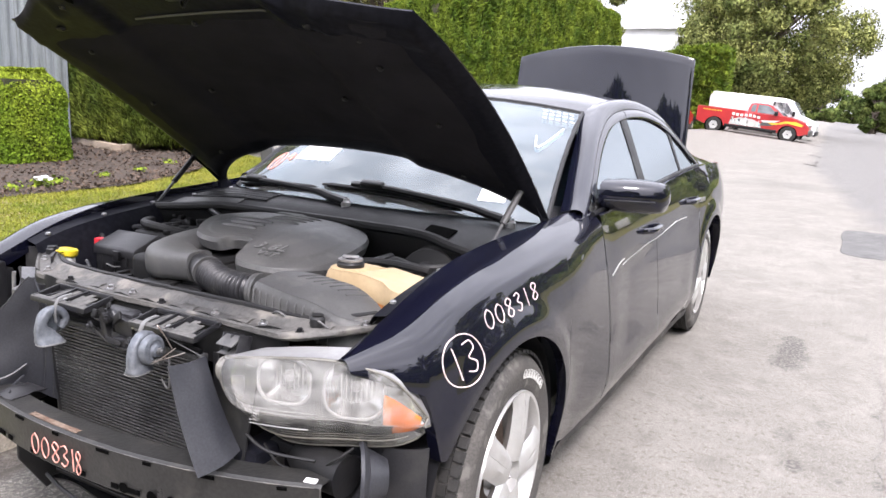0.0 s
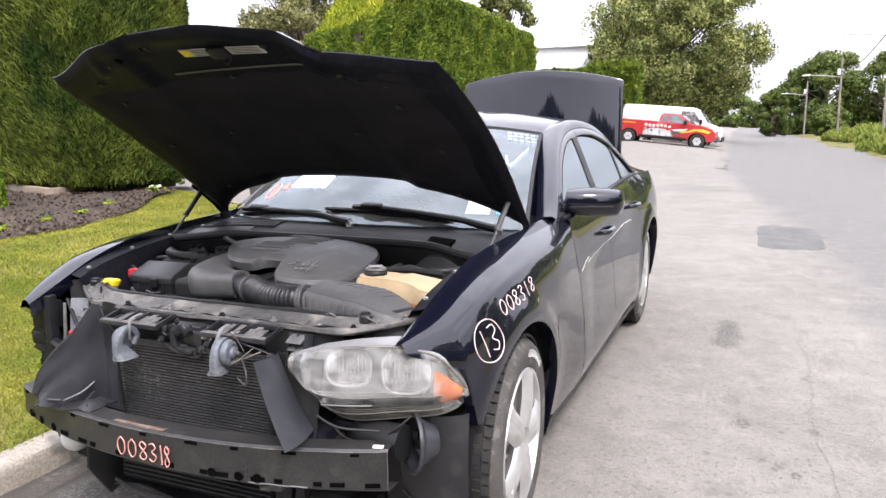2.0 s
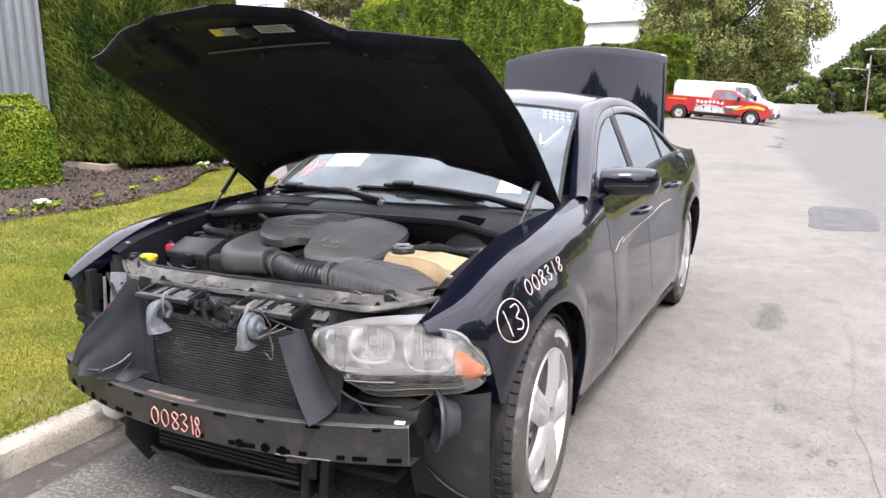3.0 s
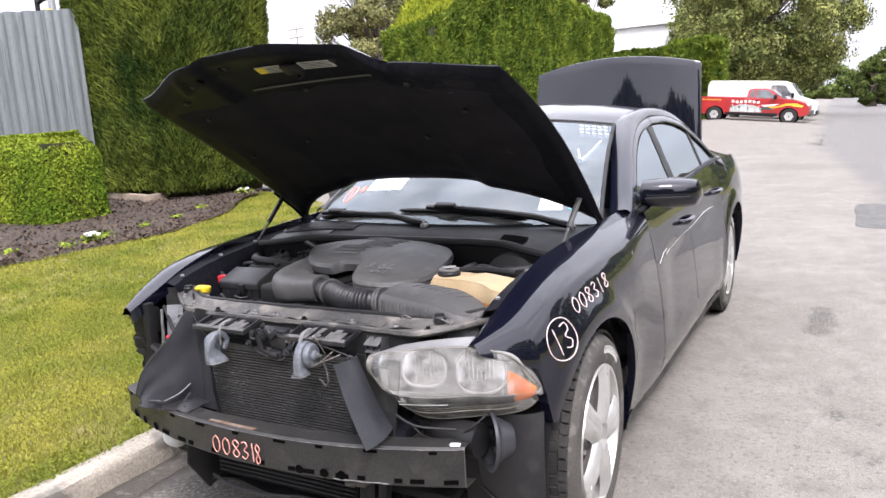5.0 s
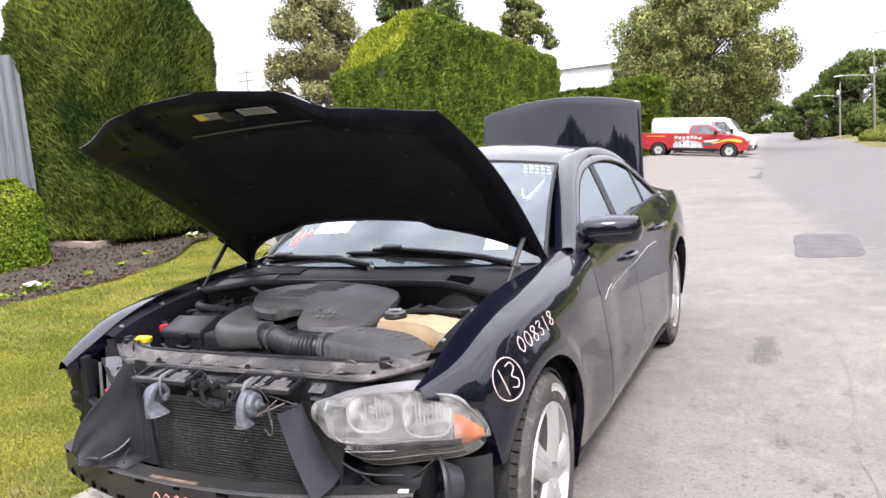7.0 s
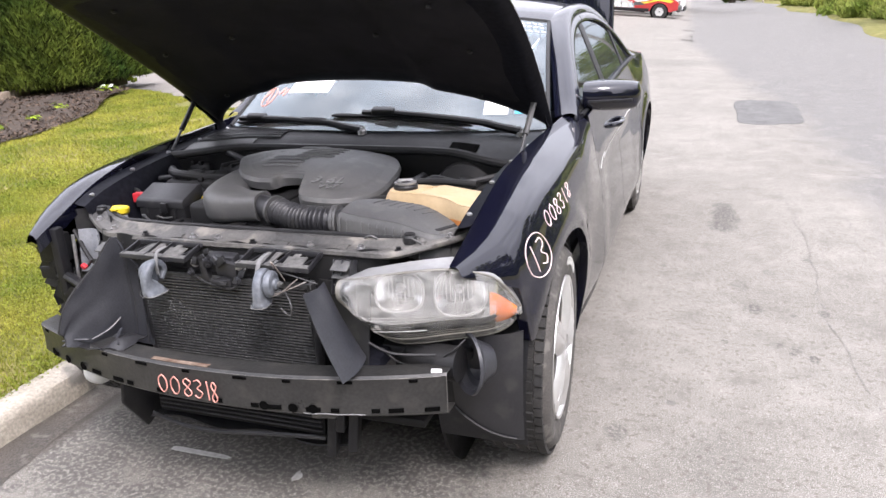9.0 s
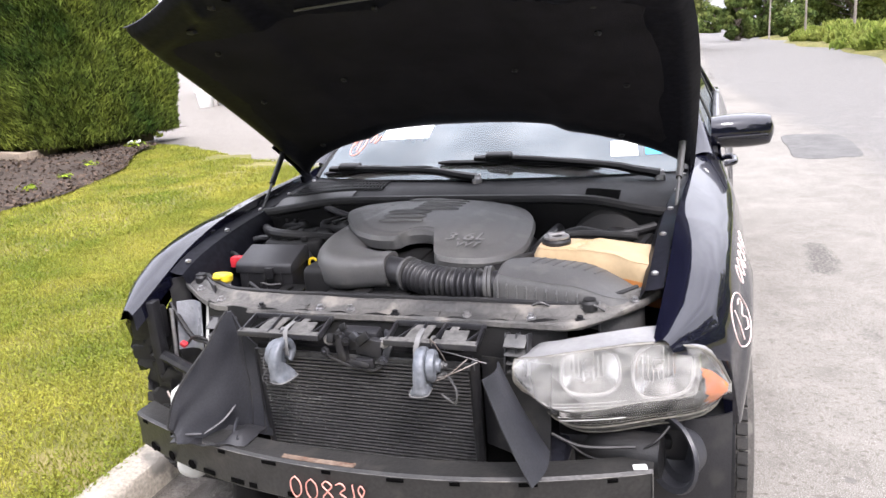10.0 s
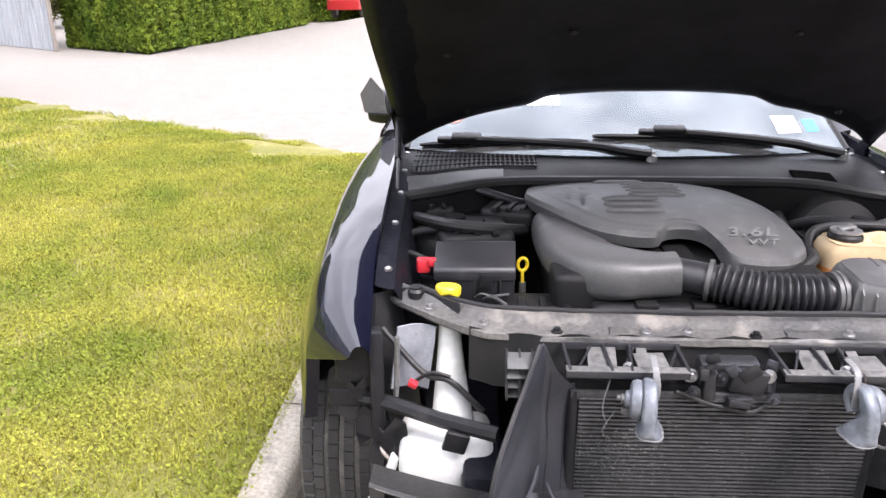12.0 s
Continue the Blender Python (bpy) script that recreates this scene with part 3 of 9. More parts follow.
def ragged_patch(name, cx, cy, w, d, z, material, label, wob=0.06, seed=3, n=44, power=6):
    """A thin irregular overlay of asphalt or paint."""
    rng = random.Random(seed)
    ph = [rng.uniform(0, 6.28) for _ in range(5)]
    bm = bmesh.new()
    ring = []
    for k in range(n):
        a = 2 * math.pi * k / n
        c, s = math.cos(a), math.sin(a)
        r = 1 / ((abs(c) ** power + abs(s) ** power) ** (1 / power))
        r *= 1 + wob * (math.sin(3 * a + ph[0]) + 0.6 * math.sin(7 * a + ph[1]) + 0.5 * math.sin(13 * a + ph[2])) + rng.uniform(-wob, wob) * 0.4
        ring.append(Vector((cx + r * c * w / 2, cy + r * s * d / 2, z)))
    top = [bm.verts.new(p) for p in ring]
    low = [bm.verts.new(p + Vector(((p.x - cx) * 0.02, (p.y - cy) * 0.02, -z - 0.002))) for p in ring]
    bm.faces.new(top)
    for k in range(n):
        bm.faces.new((top[k], low[k], low[(k + 1) % n], top[(k + 1) % n]))
    return thing(name, bm, material, label, "patch", kind="structure", smooth=False)


ragged_patch("asphalt_patch", 2.08, 7.75, 0.72, 1.95, 0.008, PATCH, "dark square asphalt repair patch in the pale road", 0.03, 4)


def crack(pts, width, seed, material=None):
    """A jagged crack in the asphalt, filled with dirt."""
    rng = random.Random(seed)
    line = []
    lift = 0.004 if pts[0][1] < 15 else 0.014
    across = 0.9 if abs(pts[0][0] - pts[-1][0]) > abs(pts[0][1] - pts[-1][1]) * 0.5 else 0.0
    for a, b in zip(pts, pts[1:]):
        n = max(int(math.dist(a, b) / 0.09), 2)
        line += [(a[0] + (b[0] - a[0]) * k / n + rng.uniform(-0.022, 0.022), a[1] + (b[1] - a[1]) * k / n) for k in range(n)]
    bm = bmesh.new()
    prev = None
    for x, y in line:
        w = width * rng.uniform(0.1, 0.8)
        now = (bm.verts.new((x - w / 2, y - across * w, gz(x, y) + lift)), bm.verts.new((x + w / 2, y + across * w + rng.uniform(-0.02, 0.02), gz(x, y) + lift)))
        if prev:
            bm.faces.new((prev[0], prev[1], now[1], now[0]))
        prev = now
    return thing("road_crack", bm, material or CRACK, "thin jagged crack in worn asphalt", "crack", kind="structure", smooth=False)


crack([(1.85, 6.75), (1.9, 4.1), (1.95, 2.4), (1.91, 1.4), (1.96, 0.7), (2.0, 0.0), (2.05, -1.2)], 0.005, 1)
crack([(2.35, 6.7), (2.2, 5.2), (2.15, 3.8), (2.25, 2.9), (2.22, 2.2), (2.3, 1.1), (2.35, -0.5)], 0.005, 2)
crack([(0.22, 35.6), (0.45, 35.0), (0.74, 34.9)], 0.3, 31, BROKEN)
crack([(0.55, 27.3), (0.7, 26.7), (0.86, 26.8), (0.9, 26.2)], 0.22, 32, BROKEN)
crack([(0.40, 21.9), (0.6, 22.15), (0.85, 22.1), (0.97, 21.7), (0.90, 21.2)], 0.2, 33, BROKEN)
crack([(0.84, 24.3), (0.92, 23.6), (0.87, 22.9)], 0.1, 34, BROKEN)
crack([(2.9, 12.0), (2.8, 9.5), (2.55, 7.6), (2.45, 6.6)], 0.016, 6)

ragged_patch("worn_paint_strip", -0.31, -0.42, 0.24, 0.022, 0.003, PAPERDIRT, "short worn pale strip on the asphalt", 0.05, 8, 24)
ragged_patch("pale_shard", 0.10, -0.45, 0.03, 0.05, 0.004, PAPERDIRT, "small pale plastic shard on the asphalt", 0.2, 9, 10, 2)

# damp dirt washed along the foot of the kerb
def dirt_strip(x0, x1, y0, y1, seed):
    rng = random.Random(seed)
    bm = bmesh.new()
    prev = None
    for k in range(121):
        y = y0 + (y1 - y0) * k / 120
        w = 1 + 0.45 * noise.noise((y * 1.7, seed, 0)) + 0.3 * noise.noise((y * 6.0, seed, 4)) + rng.uniform(-0.1, 0.1)
        m = 0.5 * (x0 + x1)
        now = [bm.verts.new((x, y + rng.uniform(-0.01, 0.01), 0.0035 + h)) for x, h in ((x0, 0.006), (x0 + (m - x0) * w, 0.004), (x0 + (x1 - x0) * w, -0.0015))]
        if prev:
            for a in (0, 1):
                bm.faces.new((prev[a], prev[a + 1], now[a + 1], now[a]))
        prev = now
    return thing("gutter_dirt", bm, GUTTER, "damp dark dirt along the foot of the kerb", "dirt", kind="structure")
dirt_strip(-1.05, -0.885, -4.0, 4.4, 5)

# kerb: separate concrete lengths with open joints
KX0, KX1, KH = -1.045, -1.17, 0.115


def kerb_length(y0, y1):
    bm = bmesh.new()
    prof = [(KX0 + 0.012, -0.05), (KX0, KH - 0.035), (KX0 - 0.012, KH - 0.010), (KX0 - 0.04, KH), (KX1, KH + 0.004), (KX1 - 0.01, -0.05)]
    n = max(int((y1 - y0) / 0.08), 2)
    rng = random.Random(int(y0 * 100))
    def fn(u, v):
        x, z = prof[v]
        k = 0.007 if 0 < v < 4 else 0.0
        return Vector((x + k * noise.noise((u * 5, v * 3.1, 0.0)) * 1.4, u, z + k * noise.noise((u * 6, v * 1.7, 9.0))))
    sheet(bm, fn, lin(y0, y1, n), range(6))
    for row in (y0, y1):
        vs = [v for v in bm.verts if abs(v.co.y - row) < 1e-5]
        bm.faces.new(sorted(vs, key=lambda v: -v.co.x if False else prof.index(min(prof, key=lambda q: abs(q[0] - v.co.x) + abs(q[1] - v.co.z)))))
    return bm


for k in range(5):
    y0 = -6.2 + 2.2 * k
    thing("kerb", kerb_length(y0 + 0.006, y0 + 2.194), CONCRETE, "stained pale concrete kerb stone along the lawn", "kerb", kind="structure", sharp=50)

# ---- lawn, bed and drive edge ----
def drive_edge(x):
    """y of the ragged edge between lawn and drive."""
    return 4.9 + (-1.2 - x) * 0.62 if x > -8 else 4.9 + 6.8 * 0.62 + (-8 - x) * 0.45


def bed_edge(y):
    """x of the edge between lawn and mulch bed."""
    return -6.4 - 0.75 * sstep(4.2, 7.0, y) - 1.1 * sstep(6.0, 8.3, y) - 1.8 * sstep(8.3, 9.5, y)


bm = bmesh.new()
def lawn_fn(u, v):
    x = KX1 + (-30 - KX1) * u**1.7
    y0, y1 = -60.0, drive_edge(x) + 0.25 * noise.noise((x * 1.5, 3.0, 0)) + 0.22 * noise.noise((x * 5.0, 8.0, 0))
    y = y0 + (y1 - y0) * (1 - (1 - v) ** 3)
    fade = sstep(0, 0.6, drive_edge(x) - y)
    return Vector((x, y, 0.012 + (KH - 0.03) * fade + 0.018 * noise.noise((x * 1.3, y * 1.3, 0)) * fade + 0.12 * sstep(-4, -12, x)))
sheet(bm, lawn_fn, lin(0, 1, 70), lin(0, 1, 70))
lawn = thing("lawn", bm, GRASS_BASE, "mown yellow-green lawn beside the kerb", "lawn", kind="structure")


def lawn_z(x, y):
    fade = sstep(0, 0.6, drive_edge(x) - y)
    return 0.012 + (KH - 0.03) * fade + 0.018 * noise.noise((x * 1.3, y * 1.3, 0)) * fade + 0.12 * sstep(-4, -12, x)


rng = np.random.default_rng(5)
def grass_patch(name, n, x0, x1, y0, y1, h, w, seed, label):
    rng = np.random.default_rng(seed)
    x, y = rng.uniform(x0, x1, n), rng.uniform(y0, y1, n)
    keep = []
    for a, b in zip(x, y):
        bare = noise.noise((a * 0.9, b * 0.9, 4.0)) + 0.6 * noise.noise((a * 3.1, b * 3.1, 7.0))
        keep.append(b < drive_edge(a) + 0.1 - 0.5 * rng.uniform() ** 2 + 0.45 * noise.noise((a * 2.5, b * 2.5, 1)) and a > bed_edge(b) - 0.05 and bare < 0.72 - 0.75 * sstep(1.6, 0.1, drive_edge(a) - b))
    x, y = x[keep], y[keep]
    n = len(x)
    z = np.array([lawn_z(a, b) for a, b in zip(x, y)])
    t = rng.uniform(0, 2 * np.pi, n)
    hh = h * rng.uniform(0.5, 1.35, n)
    base = np.stack([x, y, z - 0.004], 1)
    side = np.stack([np.cos(t), np.sin(t), 0 * t], 1) * (w * rng.uniform(0.6, 1.4, n))[:, None]
    lean = np.stack([rng.normal(size=n), rng.normal(size=n), np.zeros(n)], 1) * (hh * 0.5)[:, None]
    tip = base + lean + np.stack([0 * x, 0 * x, hh], 1)
    v = np.stack([base - side, base + side, tip], 1).reshape(-1, 3)
    me = bpy.data.meshes.new(name)
    me.vertices.add(3 * n)
    me.vertices.foreach_set("co", v.ravel())
    me.loops.add(3 * n)
    me.loops.foreach_set("vertex_index", np.arange(3 * n, dtype=np.int32))
    me.polygons.add(n)
    me.polygons.foreach_set("loop_start", np.arange(0, 3 * n, 3, dtype=np.int32))
    me.update(calc_edges=True)
    me.materials.append(GRASS)
    return tagged(new(name, me), label, "grass", kind="stuff")


grass_patch("grass", 170000, -4.2, KX1 + 0.02, -1.6, 6.5, 0.036, 0.0035, 1, "short mown grass blades, yellow-green with bare spots")
grass_patch("grass", 90000, -9.0, -4.0, -1.6, 9.6, 0.045, 0.006, 2, "short mown grass blades, yellow-green with bare spots")

def clover_patch(n, x0, x1, y0, y1, size, seed):
    """Low broad leaves lying in the grass, thicker in clumps."""
    rng = np.random.default_rng(seed)
    pts = []
    while len(pts) < n:
        a, b = rng.uniform(x0, x1), rng.uniform(y0, y1)
        bare = noise.noise((a * 0.9, b * 0.9, 4.0)) + 0.6 * noise.noise((a * 3.1, b * 3.1, 7.0))
        if b < drive_edge(a) - 0.05 + 0.35 * noise.noise((a * 2, b * 2, 1)) and bare < 0.8 - 0.8 * sstep(1.6, 0.1, drive_edge(a) - b) and a > bed_edge(b) and noise.noise((a * 2.3, b * 2.3, 2.0)) + 0.5 * noise.noise((a * 9, b * 9, 3.0)) > rng.uniform(-0.75, 0.5):
            pts.append((a, b, lawn_z(a, b) + rng.uniform(0.012, 0.034)))
    pts = np.array(pts)
    nrm = np.tile(np.array([0.0, 0.0, 1.0]), (len(pts), 1))
    return tagged(new("clover", leaf_cloud("clover", pts, nrm, size, CLOVER, 1.1, 0.45, seed)), "low yellow-green clover among the grass", "clover", kind="stuff")


clover_patch(150000, -4.2, KX1 + 0.03, -1.2, 6.6, 0.0095, 21)
clover_patch(40000, -9.0, -4.0, -1.2, 9.8, 0.015, 22)

# clover heads and litter on the lawn
def blob(bm, c, r, squash=0.7, sub=1, seed=0):
    r0 = bmesh.ops.create_icosphere(bm, subdivisions=sub, radius=r)
    for v in r0["verts"]:
        v.co *= 1 + 0.35 * noise.noise(v.co * (2.0 / r) + Vector((seed, seed * 2.1, 0)))
        v.co.z *= squash
        v.co += Vector(c)
    return bm


bm = bmesh.new()
sheet(bm, lambda u, v: Vector((bed_edge(v) + (-30 - bed_edge(v)) * u, v, 0.12 + 0.15 * sstep(-5.5, -9, bed_edge(v) + (-30 - bed_edge(v)) * u) + 0.03 * noise.noise((u * 60, v * 1.6, 2)))), [k**2 for k in lin(0, 1, 26)], lin(-4, 11.6, 50))
thing("mulch_bed", bm, SOIL, "dark mulch planting bed beside the lawn", "flower bed", kind="structure")
rng = np.random.default_rng(8)
n = 9000
cy = rng.uniform(-1, 10.5, n)
cx = np.array([bed_edge(b) for b in cy]) - rng.uniform(0, 1, n) ** 1.6 * 4.5
pts = np.stack([cx, cy, 0.135 + 0.15 * np.clip((-cx - 5.5) / 3.5, 0, 1)], 1)
tagged(new("mulch_chips", leaf_cloud("mulch_chips", pts, np.tile([0, 0, 1.0], (n, 1)), 0.03, CHIP, 2.0, 0.8, 3)), "loose bark mulch chips on the planting bed", "mulch", kind="stuff")


def plant(x, y, z, h, leafm, flower, label, cat, seed, nf=5):
    """A small bedding plant: a tuft of leaves and, if given, flower heads."""
    rng = np.random.default_rng(seed)
    e = empty("bedding_plant", pose(x, y, z), label, cat, "bedding plants")
    h = h * 0.6
    n = 60
    p = rng.normal(size=(n, 3)) * [h * 0.55, h * 0.55, h * 0.28] + [0, 0, h * 0.5]
    p[:, 2] = np.abs(p[:, 2])
    ob = new("leaves", leaf_cloud("leaves", p, np.tile([0, 0, 1.0], (n, 1)), h * 0.38, leafm, 1.8, 0.7, seed))
    ob.parent = e
    if flower:
        for k in range(nf):
            bm = bmesh.new()
            c = rng.normal(size=2) * h * 0.4
            for j in range(5):
                a = j * 2 * math.pi / 5
                blob(bm, (c[0] + 0.03 * math.cos(a), c[1] + 0.03 * math.sin(a), h * rng.uniform(0.8, 1.15)), 0.026, 0.5, 1, j + k)
            part("flower_head", bm, flower, e)
    return e


for k, (x, y, s) in enumerate(((-6.9, 3.9, 0.16), (-7.1, 4.7, 0.16), (-7.3, 5.4, 0.15), (-7.8, 6.4, 0.2), (-7.0, 2.7, 0.14), (-8.9, 8.6, 0.2), (-6.7, 3.2, 0.13))):
    plant(x, y, 0.16, s, BUSH_LEAF, None, "small yellow-green bedding plant in dark mulch", "plant", 20 + k)
plant(-6.75, 3.55, 0.15, 0.2, BUSH_LEAF, PETALW, "small white-flowered plant in dark mulch", "flower", 31, 6)
plant(-8.6, 8.2, 0.2, 0.22, BUSH_LEAF, PETALW, "small white-flowered plant in dark mulch", "flower", 32, 4)
plant(-9.6, 9.9, 0.22, 0.28, BUSH_LEAF, PETALR, "small red-flowered plant under the cypress hedge", "flower", 33, 8)

# ---- timber edging ----
def beam_between(a, b, s, bevel=0.012):
    bm = bmesh.new()
    a, b = Vector(a), Vector(b)
    d = b - a
    box(bm, (a + b) / 2, (d.length, s[0], s[1]), (0, 0, math.degrees(math.atan2(d.y, d.x))), bevel)
    return bm


thing("timber_edging", beam_between((-9.5, 6.75, 0.25), (-11.6, 7.4, 0.26), (0.14, 0.27)), TIMBER, "weathered timber sleeper edging the raised hedge bed", "timber")
thing("timber_edging", beam_between((-9.56, 6.86, 0.25), (-10.3, 9.3, 0.25), (0.14, 0.26)), TIMBER, "weathered timber sleeper edging the raised hedge bed", "timber")

# ---- hedges ----
def hedge_shell(n, foot, top, seed, z0=0.15, round_top=0.8, lump=0.28, skew=0.0):
    """Points and normals on a hedge of rounded-rectangle plan; foot: centre x, y, half sizes, turn; top: height at (u, v) in -1..1."""
    rng = np.random.default_rng(seed)
    cx, cy, a, b, turn = foot
    P, N = [], []
    c, s = math.cos(radians(turn)), math.sin(radians(turn))
    per = 4 * (a + b)
    while len(P) < n:
        if rng.random() < 0.74:
            w = rng.uniform(0, per)
            if w < 2 * a:
                lx, ly, nx, ny = -a + w, -b, 0, -1
            elif w < 2 * a + 2 * b:
                lx, ly, nx, ny = a, -b + (w - 2 * a), 1, 0
            elif w < 4 * a + 2 * b:
                lx, ly, nx, ny = a - (w - 2 * a - 2 * b), b, 0, 1
            else:
                lx, ly, nx, ny = -a, b - (w - 4 * a - 2 * b), -1, 0
            h = top(lx / a, ly / b)
            t = rng.random()
            lz = z0 + (h - z0) * t
            inset = round_top * max(0, (t - (1 - round_top / max(h, 0.1) * 0.9)) / (round_top / max(h, 0.1) * 0.9)) ** 2 * 0.6
            cr = min(round_top, a, b) * 0.6
            ex, ey = max(abs(lx) - (a - cr), 0), max(abs(ly) - (b - cr), 0)
            if ex > 0 and ey > 0:
                q = math.hypot(ex, ey)
                f = cr / max(q, 1e-6) if q > cr else 1
                lx, ly = math.copysign(a - cr + ex * f, lx), math.copysign(b - cr + ey * f, ly)
                nx, ny = math.copysign(ex / q, lx), math.copysign(ey / q, ly)
            nz = 0.25
            lx -= nx * inset
            ly -= ny * inset
        else:
            lx, ly = rng.uniform(-a, a), rng.uniform(-b, b)
            lx *= min(0.93, max(1.06 - 0.6 * round_top / a, 0.15))
            ly *= min(0.93, max(1.06 - 0.6 * round_top / b, 0.15))
            nx, ny, nz = 0, 0, 1
            lz = top(lx / a, ly / b)
        k = lump * (noise.noise((lx * 0.9 + seed, ly * 0.9, lz * 0.9)) + 0.45 * noise.noise((lx * 3.1, ly * 3.1 + seed, lz * 2.6))) - 0.16 * rng.random() ** 2
        lx, ly, lz = lx + nx * k, ly + ny * k, max(lz + nz * k, z0 * 0.6)
        ly += skew * (1 - lx / a) * max(-ly / b, 0)
        P.append((cx + c * lx - s * ly, cy + s * lx + c * ly, lz))
        N.append((c * nx - s * ny, s * nx + c * ny, nz))
    return np.array(P), np.array(N)


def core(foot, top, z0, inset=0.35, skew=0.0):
    """The twiggy inside of a hedge: a closed shell coloured dark as its inner shade."""
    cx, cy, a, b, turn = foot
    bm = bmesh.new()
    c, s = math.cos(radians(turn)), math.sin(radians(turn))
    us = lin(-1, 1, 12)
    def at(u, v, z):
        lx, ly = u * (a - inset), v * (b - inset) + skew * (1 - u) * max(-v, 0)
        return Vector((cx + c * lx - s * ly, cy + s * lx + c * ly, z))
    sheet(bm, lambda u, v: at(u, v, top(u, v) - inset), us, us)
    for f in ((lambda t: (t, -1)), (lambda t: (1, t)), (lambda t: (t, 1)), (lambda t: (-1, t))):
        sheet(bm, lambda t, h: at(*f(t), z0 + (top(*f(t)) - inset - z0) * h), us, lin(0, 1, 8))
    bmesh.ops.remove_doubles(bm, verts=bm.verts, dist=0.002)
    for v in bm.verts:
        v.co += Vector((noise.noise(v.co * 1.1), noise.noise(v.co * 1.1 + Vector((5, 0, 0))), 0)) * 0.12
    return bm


def hedge(name, foot, top, n, size, leafm, label, seed, z0=0.15, stretch=2.4, rise=0.6, round_top=0.8, lump=0.28, inset=0.3, spread=0.6, skew=0.0, topm=None):
    e = empty(name, Matrix.Identity(4), label, "hedge")
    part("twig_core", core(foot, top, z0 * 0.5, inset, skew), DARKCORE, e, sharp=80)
    P, N = hedge_shell(n, foot, top, seed, z0=z0, round_top=round_top, lump=lump, skew=skew)
    # leaves facing up get the lighter, sunlit-looking colour where topm is given
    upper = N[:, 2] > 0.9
    layers = [("foliage", ~upper, leafm, ""), ("top_growth", upper, topm, "yellow-green new growth on the clipped top, coloured lighter as sunlit")] if topm else [("foliage", upper | True, leafm, "")]
    for part_name, pick, material, text in layers:
        ob = new(part_name, leaf_cloud(part_name, P[pick], N[pick], size, material, stretch, spread, seed, rise))
        ob.parent = e
        tagged(ob, text, kind="stuff")
    return e


hedge("cypress_hedge", (-10.38, 8.55, 1.73, 1.5, -2), lambda u, v: 5.9 - 0.3 * u * u - 0.7 * max(v, 0) ** 2 - 0.2 * v * v, 290000, 0.025, HEDGE_LEAF,
      "tall shaggy dark green cypress hedge in a raised bed", 11, z0=0.45, stretch=7.0, rise=1.1, round_top=1.7, lump=0.2, spread=0.8, inset=0.6)
H2 = (-11.05, 26.95, 1.9, 9.35, 0)
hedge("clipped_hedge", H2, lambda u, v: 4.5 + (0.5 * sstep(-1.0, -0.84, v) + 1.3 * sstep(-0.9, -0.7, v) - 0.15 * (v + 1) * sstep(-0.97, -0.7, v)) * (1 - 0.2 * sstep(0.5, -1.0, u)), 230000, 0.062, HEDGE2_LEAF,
      "tall clipped bright green hedge with a sloping top", 12, z0=0.1, stretch=3.4, rise=0.75, round_top=0.16, lump=0.17, skew=1.35, topm=SUNLIT_GROWTH)
hedge("far_hedge", (-8.7, 41.0, 4.3, 1.0, 0), lambda u, v: 4.4 + 0.35 * sstep(0.35, 0.45, u), 30000, 0.14, HEDGE2_LEAF,
      "square clipped green hedge behind the parked vehicles", 13, z0=0.15, stretch=3.0, round_top=0.3, lump=0.15)
hedge("box_bush", (-9.75, 4.65, 1.25, 0.62, 6), lambda u, v: 1.58, 100000, 0.025, BUSH_LEAF,
      "clipped rounded bright green bush in the mulch bed", 14, z0=0.12, stretch=1.6, rise=0.15, round_top=0.55, lump=0.08, inset=0.16)

# tall clipped screen on the far side of the road, dark in the car's paint
hedge("roadside_hedge", (12.5, 15.0, 1.6, 32.0, 0), lambda u, v: 2.5 + 0.8 * math.sin(v * 9) * math.sin(v * 23), 30000, 0.26, TREE_DARK,
      "tall dark evergreen screen across the road", 15, z0=0.15, round_top=1.2, lump=0.5)

hedge("roadside_hedge", (-1.0, -15.0, 16.0, 1.5, 0), lambda u, v: 6.0 + 0.7 * math.sin(u * 11) * math.sin(u * 5), 14000, 0.3, TREE_DARK,
      "tall dark evergreen screen at the end of the street", 16, z0=0.15, round_top=1.2, lump=0.5)

# ---- corrugated sheets ----
def corrugated(a, b, z0, z1, pitch=0.2, amp=0.05):
    """A corrugated metal screen from a to b."""
    a, b = Vector((*a, 0)), Vector((*b, 0))
    d = (b - a)
    L = d.length
    d.normalize()
    nrm = Vector((-d.y, d.x, 0))
    n = int(L / pitch * 8) + 1
    bm = bmesh.new()
    def fn(u, v):
        ph = (u / pitch) % 1.0
        o = amp * (sstep(0.0, 0.18, ph) - sstep(0.5, 0.68, ph))
        return a + d * u + nrm * o + Vector((0, 0, v))
    sheet(bm, fn, lin(0, L, n), [z0, z1], 0.002)
    return bm


tagged(thing("metal_fence", corrugated((-16.2, 3.4), (-11.05, 6.93), 0.15, 3.85, 0.34, 0.1), CORRU, "tall weathered corrugated metal fence behind the bush", "fence", sharp=60), kind="structure")
gate = empty("metal_gate", pose(0, 0, 0), "weathered corrugated metal gate panel at the drive", "gate")
part("panel", corrugated((-17.5, 23.0), (-12.62, 19.1), 0.02, 2.62, 0.3, 0.06), GATEZINC, gate, sharp=60)
